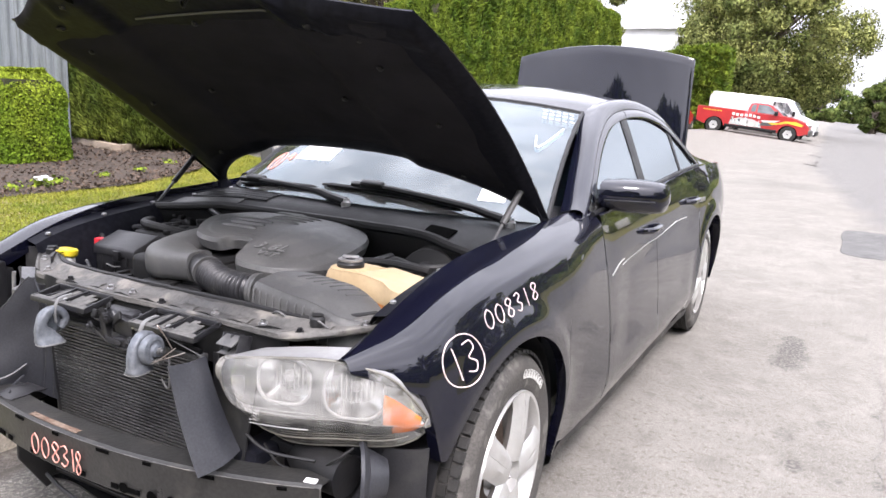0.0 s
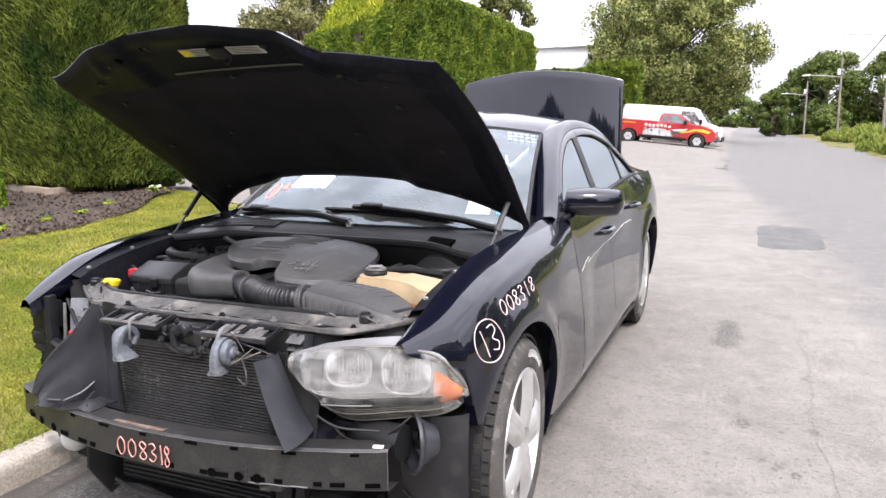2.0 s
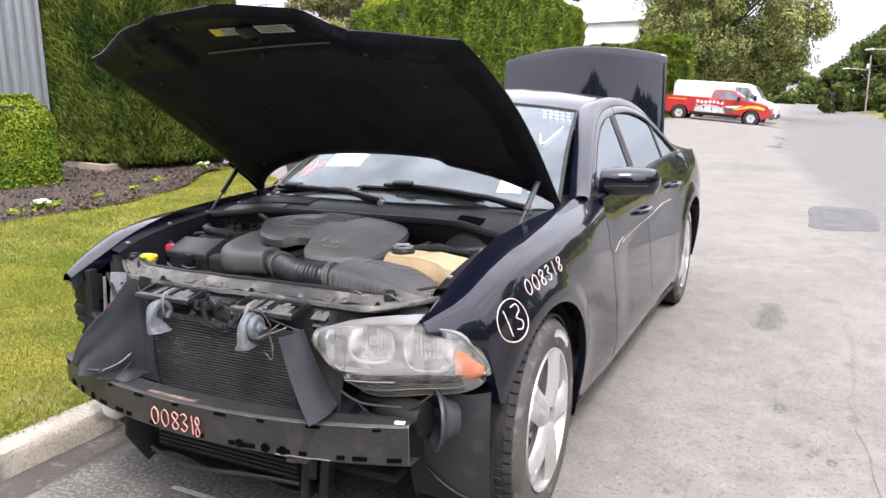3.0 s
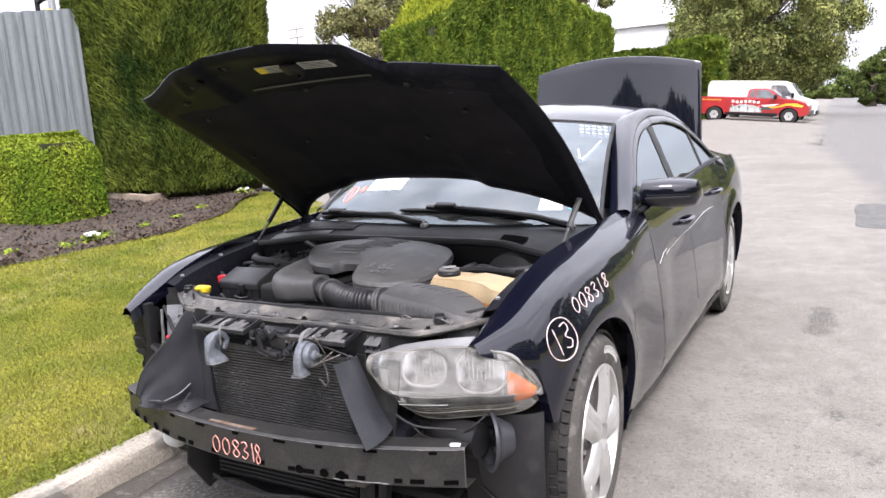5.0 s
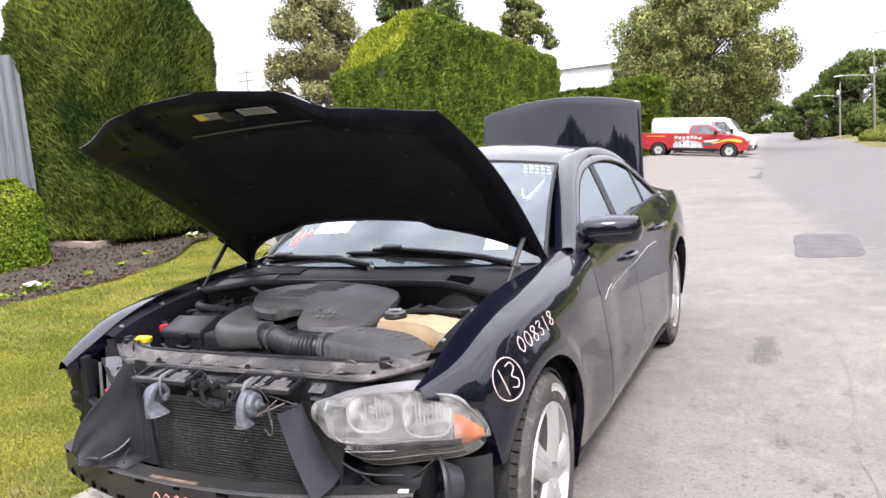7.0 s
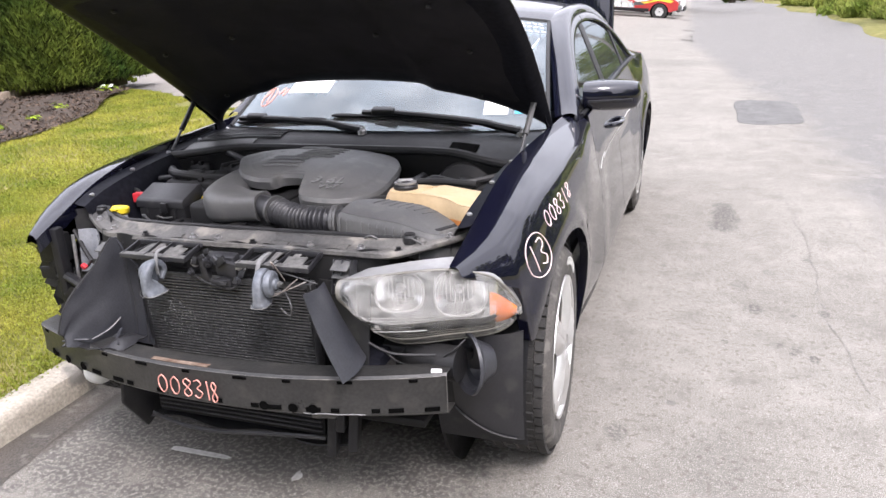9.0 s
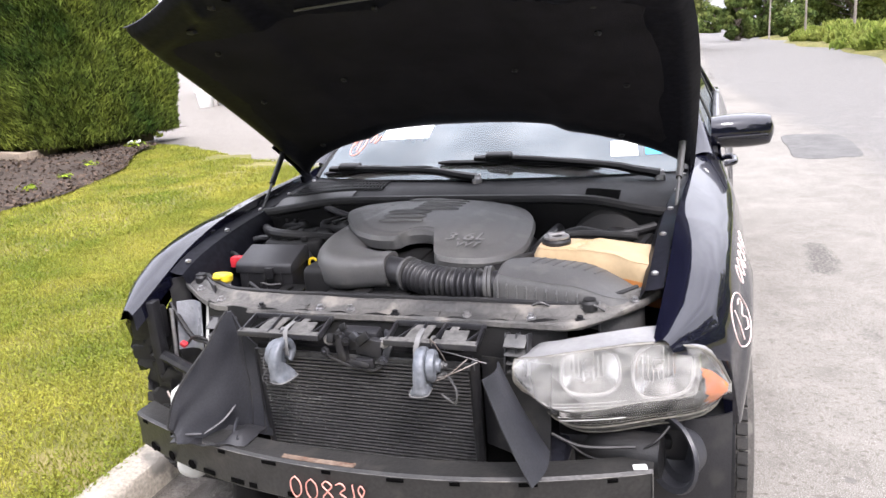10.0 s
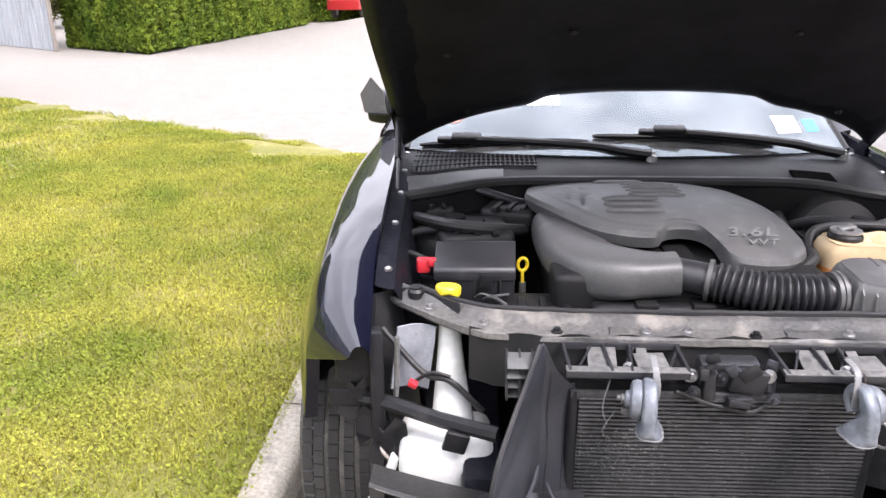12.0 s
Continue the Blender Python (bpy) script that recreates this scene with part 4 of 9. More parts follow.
for x, y in ((-12.52, 19.02), (-17.6, 23.1)):
    bm = bmesh.new()
    box(bm, (x, y, 1.66), (0.1, 0.1, 3.32), (0, 0, -38.6), 0.01)
    part("post", bm, POLEWOOD, gate)
bm = bmesh.new()
box(bm, (-14.9, 20.88, 2.96), (4.4, 0.02, 0.56), (0, 0, -38.6), 0.004)
bmesh.ops.translate(bm, vec=Vector((-0.03, -0.05, 0)), verts=bm.verts)
board = part("notice_board", bm, PAPER, gate, "white notice panel with grey lettering bars")
for k in range(9):
    bm = bmesh.new()
    t = -1.5 + 0.36 * k
    box(bm, (-14.93 + t * 0.781 - 0.03, 20.83 - t * 0.624 - 0.04, 2.97), (0.2, 0.012, 0.28), (0, 0, -38.6), 0.003)
    part("lettering_bar", bm, PLASTIC_GREY, board)
bm = bmesh.new()
box(bm, (-14.96, 20.78, 2.63), (4.5, 0.05, 0.08), (0, 0, -38.6), 0.01)
part("gate_rail", bm, GATEZINC, gate)

bucket = empty("bucket", pose(-17.75, 22.5, 0.0), "white plastic bucket standing beside the metal gate", "bucket")
bm = bmesh.new()
lathe(bm, [(0, 0.01), (0.26, 0.0), (0.27, 0.02), (0.34, 0.62), (0.36, 0.64), (0.36, 0.70), (0.34, 0.71), (0.33, 0.6), (0.25, 0.04), (0, 0.04)], 28)
part("pail", bm, BUCKETMAT, bucket)
bm = bmesh.new()
lathe(bm, [(0.345, 0.0), (0.375, 0.0), (0.375, 0.06), (0.345, 0.06), (0.345, 0.0)], 28, pose(0, 0, 0.6))
part("rim", bm, BUCKETMAT, bucket)


# ---- trees ----
def tree(x, y, z, h, r, n, leaf, leafm, label, seed, trunk=0.25, low=0.25, squash=1.0, clumps=34):
    """A tapered trunk with limbs and a crown of many leaf clumps."""
    rng = np.random.default_rng(seed)
    e = empty("tree", pose(x, y, z), label, "tree")
    bm = bmesh.new()
    top = h * 0.75
    path = smooth_path([(0, 0, -0.1), (0.1 * r * rng.normal(), 0.1 * r * rng.normal(), top * 0.35), (0.14 * r * rng.normal(), 0.1 * r * rng.normal(), top * 0.7), (0, 0, top)], 4)
    tube(bm, path, [trunk * (1 - 0.85 * k / (len(path) - 1)) for k in range(len(path))], 9)
    P, N = [], []
    cents = []
    for k in range(clumps):
        t = rng.uniform(0, 1)
        a = rng.uniform(0, 2 * math.pi)
        zz = h * (low + (0.97 - low) * t)
        prof = math.sin(math.pi * (0.12 + 0.86 * t)) ** 0.7
        rr = r * prof * math.sqrt(rng.uniform(0.25, 1))
        cents.append(((rr * math.cos(a), rr * math.sin(a) * squash, zz), r * rng.uniform(0.2, 0.38) * (34 / clumps) ** 0.3))
    for (cx, cy, cz), cr in cents:
        base = path[min(int(len(path) * min(cz / h * 0.8, 0.95)), len(path) - 1)]
        limb = smooth_path([base, (Vector((cx, cy, cz)) + base) * 0.5 + Vector((0, 0, -0.12 * cr)), (cx, cy, cz)], 3)
        tube(bm, limb, [trunk * 0.28 * (1 - 0.8 * j / (len(limb) - 1)) for j in range(len(limb))], 5)
    part("trunk", bm, BARK, e, sharp=80)
    per = n // clumps
    for (cx, cy, cz), cr in cents:
        d = rng.normal(size=(per, 3))
        d /= np.linalg.norm(d, axis=1, keepdims=True)
        lump = 1 + 0.35 * np.sin(d[:, 0] * 5 + cx * 3) * np.cos(d[:, 1] * 6 + cz)
        q = d * (cr * lump * rng.uniform(0.45, 1.1, per) ** 0.6)[:, None] * [1, 1, 0.8]
        P.append(q + [cx, cy, cz])
        N.append(d)
    ob = new("crown", leaf_cloud("crown", np.concatenate(P), np.concatenate(N), leaf, leafm, 1.6, 0.5, seed))
    ob.parent = e
    tagged(ob, kind="stuff")
    return e


tree(-3.6, 52.0, 0.6, 12.8, 5.8, 170000, 0.105, TREE_LEAF, "large broadleaf tree with a grey-green crown behind the parked vehicles", 41, 0.36, 0.13, clumps=150)
tree(-7.6, 60.0, 0.6, 9.5, 3.4, 14000, 0.26, TREE_LEAF, "broadleaf tree beside the white building", 47, 0.3, 0.2, clumps=26)
tree(-22.5, 34.0, 0.2, 11.4, 3.5, 70000, 0.10, BROWN_LEAF, "brownish broadleaf tree behind the clipped hedge", 42, 0.24, 0.04, clumps=110)
tree(-20.0, 42.0, 0.2, 13.6, 4.0, 50000, 0.13, TREE_DARK, "tall dark tree behind the clipped hedge", 43, 0.3, 0.2, clumps=80)
tree(-14.2, 46.0, 0.4, 11.4, 2.4, 50000, 0.12, TREE_LEAF, "green-brown tree rising over the clipped hedge", 44, 0.24, 0.1, clumps=90)
for k, (x, y, h, r) in enumerate(((3.7, 82, 4.6, 1.6), (6.6, 96, 7.4, 2.9), (9.8, 94, 9.3, 4.3), (15.5, 92, 8.6, 4.8), (8.8, 79, 2.8, 1.6), (19, 70, 5.5, 3.0), (23, 62, 8, 4), (-4, 180, 9, 5), (-12, 200, 10, 7), (1.8, 230, 7, 4))):
    tree(x, y, 0, h, r, 24000 if y < 115 else 6500, 0.2 if y < 150 else 0.5, TREE_DARK, "dark roadside tree far along the street", 60 + k, 0.35, 0.03, clumps=46)
for k, (x, y, h, r) in enumerate(((19, 2, 9, 4.2), (22, -9, 11, 5), (17, 14, 8, 3.8), (14, -20, 10, 4.5))):
    tree(x, y, 0, h, r, 4500, 0.34, TREE_LEAF, "roadside tree on the far verge of the road", 80 + k, 0.3, 0.2, clumps=22)

# ---- right verge: bank of weeds ----
bm = bmesh.new()
def verge_fn(u, v):
    y = -40 + 200 * v
    x0 = 6.3 + 0.35 * math.sin(y * 0.21) + 0.25 * math.sin(y * 0.5)
    return Vector((x0 + 40 * u**2, y, -0.02 + 0.09 * sstep(0, 0.08, u) + 0.25 * sstep(0.1, 0.4, u)))
sheet(bm, verge_fn, lin(0, 1, 14), lin(0, 1, 120))
thing("verge", bm, GRASS_BASE, "rough green grass verge across the road", "verge", kind="structure")
rng = np.random.default_rng(77)
P, N = [], []
for y in np.arange(17.5, 62, 0.55):
    for row in range(2):
        cx = 8.0 + 1.5 * row + 0.35 * math.sin(y * 0.3) + rng.normal() * 0.3 + (1.2 if y < 20 else 0)
        h = rng.uniform(0.55, 1.25) * (1.0 if row else 0.8)
        m_ = 240
        d = rng.normal(size=(m_, 3))
        d /= np.linalg.norm(d, axis=1, keepdims=True)
        q = d * rng.uniform(0.3, 1, (m_, 1)) ** 0.5 * [0.75, 0.55, h * 0.55] + [cx, y, h * 0.55]
        P.append(q)
        N.append(d)
tagged(new("weeds", leaf_cloud("weeds", np.concatenate(P), np.concatenate(N), 0.12, DRYGRASS, 3.2, 0.8, 9, 1.2)), "overgrown weeds and long grass on the verge", "weeds", kind="stuff")
sign = empty("roadside_sign", pose(7.05, 20.6, 0.08, 0, 0, 12), "small white board sign on stakes in the verge", "sign")
bm = bmesh.new()
box(bm, (0, 0, 0.36), (0.5, 0.03, 0.36), (8, 4, 0), 0.008)
part("board", bm, PAPER, sign)
for sx in (-0.15, 0.15):
    bm = bmesh.new()
    box(bm, (sx, 0.03, 0.12), (0.03, 0.03, 0.28), (0, 0, 0), 0.004)
    part("stake", bm, POLEWOOD, sign)
tree(9.6, 27.5, 0.15, 4.6, 1.9, 15000, 0.15, TREE_LEAF, "broadleaf street tree on the weedy verge", 95, 0.22, 0.3, clumps=30)


# ---- buildings ----
def house(name, x, y, w, d, h, ridge, turn, label, openings):
    e = empty(name, pose(x, y, 0, 0, 0, turn), label, "building")
    bm = bmesh.new()
    box(bm, (0, 0, h / 2), (w, d, h), bevel=0.02)
    part("wall", bm, WALLWHITE, e)
    bm = bmesh.new()
    a = [(-w / 2 - 0.3, -d / 2 - 0.3, h + 0.01), (w / 2 + 0.3, -d / 2 - 0.3, h + 0.01), (w / 2 + 0.3, 0, h + ridge), (-w / 2 - 0.3, 0, h + ridge)]
    prism(bm, a, (0, 0, 0.12))
    prism(bm, [(p[0], -p[1], p[2]) for p in a][::-1], (0, 0, 0.12))
    part("roof", bm, WALLWHITE if ridge < 0.8 else BARK, e)
    for ox, oz, ow, oh, kind in openings:
        bm = bmesh.new()
        box(bm, (ox, -d / 2 - 0.03, oz), (ow + 0.16, 0.08, oh + 0.16), bevel=0.01)
        f = part(kind, bm, WHITEPAINT, e)
        bm = bmesh.new()
        box(bm, (ox, -d / 2 - 0.065, oz), (ow, 0.03, oh), bevel=0.005)
        part("pane", bm, DARKGLASS, f)
    return e


house("white_building", -14.5, 66.0, 8.0, 9.0, 7.9, 0.5, 0, "plain white metal-clad building behind the hedge", ())
house("white_house", 17.5, 50.0, 10.0, 7.0, 3.4, 2.2, 14, "white clapboard house behind the weedy verge", ((-3.2, 1.7, 0.9, 1.3, "window"), (0.3, 1.7, 0.9, 1.3, "window"), (3.2, 1.7, 0.9, 1.3, "window")))


# ---- poles and street lamps ----
def utility_pole(x, y, h, arm, label, lean=0.0, lamp=0.76):
    """A slim pole with a lamp arm of the given length, or with two crossarms where the arm is none."""
    e = empty("utility_pole", pose(x, y, 0, 0, lean, 0), label, "utility pole", "street poles")
    bm = bmesh.new()
    tube(bm, [(0, 0, -0.2), (0, 0, h * 0.5), (0, 0, h)], [0.08, 0.07, 0.055], 12)
    part("pole", bm, POLEWOOD, e)
    if arm:
        bm = bmesh.new()
        tube(bm, smooth_path([(0, 0, h * lamp), (-0.5 * arm, 0, h * lamp + 0.13), (-arm, 0, h * lamp + 0.2)], 4), 0.028, 8)
        a = part("lamp_arm", bm, STEEL, e)
        bm = bmesh.new()
        box(bm, (-arm - 0.2, 0, h * lamp + 0.2), (0.55, 0.2, 0.09), (0, -4, 0), 0.035)
        part("lamp_head", bm, WALLWHITE, a)
        bm = bmesh.new()
        lathe(bm, [(0, 0), (0.10, 0), (0.11, 0.05), (0.11, 0.36), (0.05, 0.42), (0, 0.43)], 14, pose(-0.17, -0.06, h * lamp + 0.15))
        part("transformer", bm, WALLWHITE, e)
    else:
        for k in (0.9, 0.97):
            bm = bmesh.new()
            box(bm, (0, -0.1, h * k), (1.9, 0.09, 0.11), bevel=0.01)
            arm_part = part("crossarm", bm, POLEWOOD, e)
            for sx in (-0.85, -0.45, 0.45, 0.85):
                bm = bmesh.new()
                lathe(bm, [(0, 0), (0.05, 0), (0.06, 0.08), (0.03, 0.16), (0, 0.17)], 10, pose(sx, -0.1, h * k + 0.055))
                part("insulator", bm, WALLWHITE, arm_part)
    return e


utility_pole(6.25, 76, 5.25, 1.7, "slim wooden utility pole with a street lamp arm", 0.3, 0.75)
utility_pole(7.25, 57, 5.9, 2.0, "slim wooden utility pole with a street lamp arm", -0.4, 0.77)
utility_pole(8.2, 44, 7.4, 1.8, "pale wooden utility pole on the verge", 0.0, 0.8)
utility_pole(-49.0, 60, 11.7, 0.0, "utility pole with two crossarms far behind the hedges")
for a, b in (((6.25, 76, 4.3), (7.25, 57, 4.9)), ((7.25, 57, 4.9), (8.2, 44, 6.4))):
    bm = bmesh.new()
    mid = (Vector(a) + Vector(b)) / 2 - Vector((0, 0, 0.45))
    tube(bm, smooth_path([a, mid, b], 8), 0.025, 5)
    thing("overhead_cable", bm, RUBBER, "thin dark overhead cable between utility poles", "cable")
bm = bmesh.new()
tube(bm, [(-13.0, 7.84, 0.1), (-12.98, 7.84, 6.6)], [0.09, 0.07], 10)
post = thing("fence_post", bm, GATEZINC, "tall pale grey post rising behind the metal fence", "post")
bm = bmesh.new()
box(bm, (-13.0, 7.74, 4.02), (0.17, 0.012, 0.26), (0, 0, 35), 0.003)
part("warning_plate", bm, YELLOW, post, "small yellow plate with dark bars")
bm = bmesh.new()
tube(bm, smooth_path([(-15.22, 9.0, 0.1), (-15.2, 9.0, 4.45), (-15.1, 9.0, 4.68), (-14.74, 9.0, 4.73), (-14.40, 9.0, 4.73), (-14.25, 9.0, 4.55), (-14.1, 9.0, 4.2), (-13.6, 9.0, 0.1)], 5), 0.055, 10)
thing("steel_hoop", bm, PLASTIC, "dark bent steel hoop standing behind the metal fence", "scrap frame")


# ---- parked vehicles ----
def wheel_part(e, x, y, r, w, rimm=ALU, tyrem=TYRE):
    bm = bmesh.new()
    m = pose(x, y, r, 90, 0, 0)
    lathe(bm, [(r * 0.52, -w / 2), (r * 0.95, -w / 2), (r, -w * 0.3), (r, w * 0.3), (r * 0.95, w / 2), (r * 0.52, w / 2)], 28, m)
    t = part("wheel", bm, tyrem, e)
    bm = bmesh.new()
    lathe(bm, [(0, -w * 0.25), (r * 0.2, -w * 0.5), (r * 0.3, -w * 0.25), (r * 0.52, -w * 0.35), (r * 0.54, -w * 0.5), (r * 0.54, w * 0.5), (0, w * 0.3)], 28, m)
    ri = part("rim", bm, rimm, t)
    for k in range(6):
        bm = bmesh.new()
        a = k * math.pi / 3
        s = -1
        box(bm, (x + math.cos(a) * r * 0.36, y + s * w * 0.44, r + math.sin(a) * r * 0.36), (r * 0.5, 0.03, r * 0.17), (0, -math.degrees(a), 0), 0.01)
        part("spoke", bm, rimm, t)
    return t


def side_loft(prof, w, tuck=0.05):
    """A vehicle body from a side outline (x, z), of width w, with rounded sides."""
    bm = bmesh.new()
    rings = []
    for yy, k in ((-w / 2, 0.965), (-w / 2 + tuck, 1.0), (w / 2 - tuck, 1.0), (w / 2, 0.965)):
        zc = sum(p[1] for p in prof) / len(prof)
        rings.append([bm.verts.new((p[0] * (0.985 if k < 1 else 1), yy, zc + (p[1] - zc) * k)) for p in prof])
    n = len(prof)
    for a, b in zip(rings, rings[1:]):
        for k in range(n):
            bm.faces.new((a[k], a[(k + 1) % n], b[(k + 1) % n], b[k]))
    bm.faces.new(rings[0][::-1])
    bm.faces.new(rings[-1])
    return bm


def arch_pts(cx, r, zb, n=7):
    """The outline of a wheel arch, from front to rear, for a body whose lower edge is at zb."""
    return [(cx + r * math.cos(math.pi * k / (n - 1)), zb + r * 0.92 * math.sin(math.pi * k / (n - 1))) for k in range(n)]


def pickup(m, label, body, stripes):
    """A regular-cab pickup: low cab, long bed with a rail, sloping hood; the side decals are flat pieces on the near side."""
    e = empty("pickup_truck", m, label, "truck")
    prof = [(-2.52, 0.5), (-2.54, 1.16), (-2.48, 1.2), (-0.30, 1.2), (-0.27, 1.13), (0.9, 1.16), (1.38, 1.17), (2.0, 1.09), (2.38, 0.98), (2.52, 0.85), (2.58, 0.48)]
    prof += [(2.25, 0.36)] + arch_pts(1.7, 0.44, 0.36, 11) + [(1.1, 0.34), (-1.0, 0.34)] + arch_pts(-1.65, 0.44, 0.36, 11) + [(-2.3, 0.42)]
    part("body", side_loft(prof, 1.92, 0.07), body, e)
    bm = bmesh.new()
    cab = [(-0.24, 1.12), (-0.19, 1.44), (-0.12, 1.57), (0.0, 1.61), (0.6, 1.62), (0.78, 1.57), (1.40, 1.14)]
    vs = [[bm.verts.new((x, yy * (0.93 - 0.2 * (z - 1.1)), z)) for x, z in cab] for yy in (-1, 1)]
    for k in range(len(cab)):
        k2 = (k + 1) % len(cab)
        bm.faces.new((vs[0][k], vs[0][k2], vs[1][k2], vs[1][k]))
    bm.faces.new(vs[0])
    bm.faces.new(vs[1][::-1])
    part("cab", bm, body, e)
    for y in (-1, 1):
        for q in ([(-0.10, 1.2), (-0.07, 1.44), (0.0, 1.53), (0.12, 1.54), (0.12, 1.2)], [(0.2, 1.18), (0.2, 1.545), (0.6, 1.55), (0.72, 1.51), (1.12, 1.18)]):
            bm = bmesh.new()
            prism(bm, [(x, y * (0.935 - 0.2 * (z - 1.1)), z) for x, z in q], (0, y * 0.012, 0))
            part("side_window", bm, DARKGLASS, e)
    bm = bmesh.new()
    prism(bm, [(0.82, -0.76, 1.555), (0.82, 0.76, 1.555), (1.38, 0.87, 1.165), (1.38, -0.87, 1.165)], (0.02, 0, 0.015))
    part("windscreen", bm, DARKGLASS, e)
    for x in (-1.65, 1.7):
        bm = bmesh.new()
        lathe(bm, [(0.0, -0.1), (0.43, -0.1), (0.43, 0.1), (0.0, 0.1)], 28, pose(x, -0.84, 0.37, 90, 0, 0))
        part("wheel_well", bm, VOID, e)
        for y in (-0.86, 0.86):
            wheel_part(e, x, y, 0.36, 0.24, ALU, TREAD)
    bm = bmesh.new()
    box(bm, (2.56, 0, 0.52), (0.18, 1.9, 0.3), bevel=0.06)
    part("front_bumper", bm, PLASTIC_GREY, e)
    bm = bmesh.new()
    box(bm, (-2.58, 0, 0.5), (0.14, 1.8, 0.2), bevel=0.04)
    part("rear_bumper", bm, PLASTIC, e)
    bm = bmesh.new()
    box(bm, (1.05, -1.07, 1.24), (0.16, 0.2, 0.22), bevel=0.05)
    part("mirror", bm, PLASTIC, e)
    bm = bmesh.new()
    box(bm, (0.25, -0.975, 1.04), (0.16, 0.03, 0.04), bevel=0.01)
    part("door_handle", bm, PLASTIC, e)
    for y in (-0.74, 0.74):
        bm = bmesh.new()
        box(bm, (2.45, y, 0.86), (0.2, 0.36, 0.2), (0, 20, 0), 0.05)
        part("headlamp", bm, CHROME, e)
    if stripes:
        decals = (([(-0.95, 0.50), (-0.9, 0.72), (-0.5, 0.86), (0.1, 0.84), (0.45, 0.70), (0.5, 0.5)], LABELMAT),
                  ([(0.42, 0.60), (0.5, 0.78), (1.0, 0.86), (1.2, 0.78), (0.9, 0.62)], PLASTIC_GREY), ([(0.42, 0.84), (1.25, 0.93), (1.05, 0.83), (0.6, 0.77)], PAPER),
                  ([(0.75, 0.78), (1.2, 0.82), (1.5, 0.94), (1.95, 0.97), (2.3, 0.86), (2.2, 0.78), (1.9, 0.82), (1.6, 0.86), (1.35, 0.78), (0.95, 0.70)], DECALYEL), ([(0.5, 0.60), (1.1, 0.66), (1.25, 0.60), (0.9, 0.54)], TRUCKRED))
        for k, (pts, material) in enumerate(decals):
            bm = bmesh.new()
            prism(bm, [(x, -0.962 - 0.003 * k, z) for x, z in pts], (0, -0.004, 0))
            part("decal", bm, material, e)
        rng = random.Random(12)
        for k in range(26):
            x = rng.uniform(-0.95, 0.45)
            z = 0.5 + rng.uniform(0, 0.2)
            w, h = rng.uniform(0.04, 0.12), rng.uniform(0.08, 0.22)
            bm = bmesh.new()
            y = -0.968 - 0.0004 * k
            prism(bm, [(x, y, z), (x + w, y, z + rng.uniform(-0.03, 0.03)), (x + w * 0.9, y, z + h), (x + 0.01, y, z + h * 0.85)], (0, -0.004, 0))
            part("decal", bm, (PAPER, DECALBLUE, PLASTIC_GREY, DECALBLUE, LABELMAT)[k % 5], e)
        for k in range(14):
            bm = bmesh.new()
            if k < 7:
                box(bm, (-2.2 + 0.13 * k, -0.966, 1.05), (0.09, 0.006, 0.05), (0, 3, 0))
            else:
                box(bm, (-0.82 + 0.19 * (k - 7), -0.966, 0.99 + 0.02 * math.sin(k * 1.3)), (0.13, 0.006, 0.13), (0, 4, 0))
            part("lettering_bar", bm, DECALYEL if k < 7 else PINKWHITE, e)
        bm = bmesh.new()
        box(bm, (0.02, -0.955, 0.42), (2.35, 0.03, 0.14), bevel=0.02)
        part("black_sill", bm, PLASTIC, e)
    return e


def van(m, label):
    e = empty("delivery_van", m, label, "van")
    prof = [(-2.7, 0.5), (-2.72, 1.9), (-2.6, 2.1), (1.0, 2.12), (1.35, 2.0), (1.85, 1.35), (2.45, 1.15), (2.62, 0.95), (2.65, 0.5)]
    prof += [(2.2, 0.4)] + arch_pts(1.65, 0.42, 0.4) + [(0.2, 0.38)] + arch_pts(-1.6, 0.42, 0.4) + [(-2.4, 0.42)]
    part("body", side_loft(prof, 1.95, 0.1), WHITEPAINT, e)
    for y in (-1, 1):
        bm = bmesh.new()
        prism(bm, [(0.45, y * 0.955, 1.35), (0.45, y * 0.955, 1.9), (1.1, y * 0.955, 1.9), (1.55, y * 0.955, 1.35)], (0, y * 0.02, 0))
        part("side_window", bm, DARKGLASS, e)
    bm = bmesh.new()
    prism(bm, [(1.38, -0.85, 1.98), (1.38, 0.85, 1.98), (1.84, 0.9, 1.38), (1.84, -0.9, 1.38)], (0.03, 0, 0.02))
    part("windscreen", bm, DARKGLASS, e)
    for x in (-1.6, 1.65):
        for y in (-0.88, 0.88):
            wheel_part(e, x, y, 0.35, 0.22)
    bm = bmesh.new()
    box(bm, (2.62, 0, 0.55), (0.14, 1.85, 0.25), bevel=0.05)
    part("front_bumper", bm, PLASTIC, e)
    bm = bmesh.new()
    box(bm, (1.5, -1.06, 1.4), (0.14, 0.2, 0.26), bevel=0.05)
    part("mirror", bm, PLASTIC, e)
    return e


pickup(pose(-2.56, 37.1, 0.32, 0, 5.0, -1) @ Matrix.Scale(1.0, 4), "red pickup truck with colourful side decals, parked on the drive", TRUCKRED, True)
van(pose(-2.5, 40.8, 0.22, 0, 5, -2), "white delivery van parked behind the red pickup")
pickup(pose(-2.9, 44.5, 0.2, 0, 3, -30), "white pickup truck parked behind the van", WHITEPAINT, False)
bm = bmesh.new()
small_car = empty("parked_car", pose(-7.0, 39.0, 0.27, 0, 0, 75), "red car far off beside the long hedge", "car")
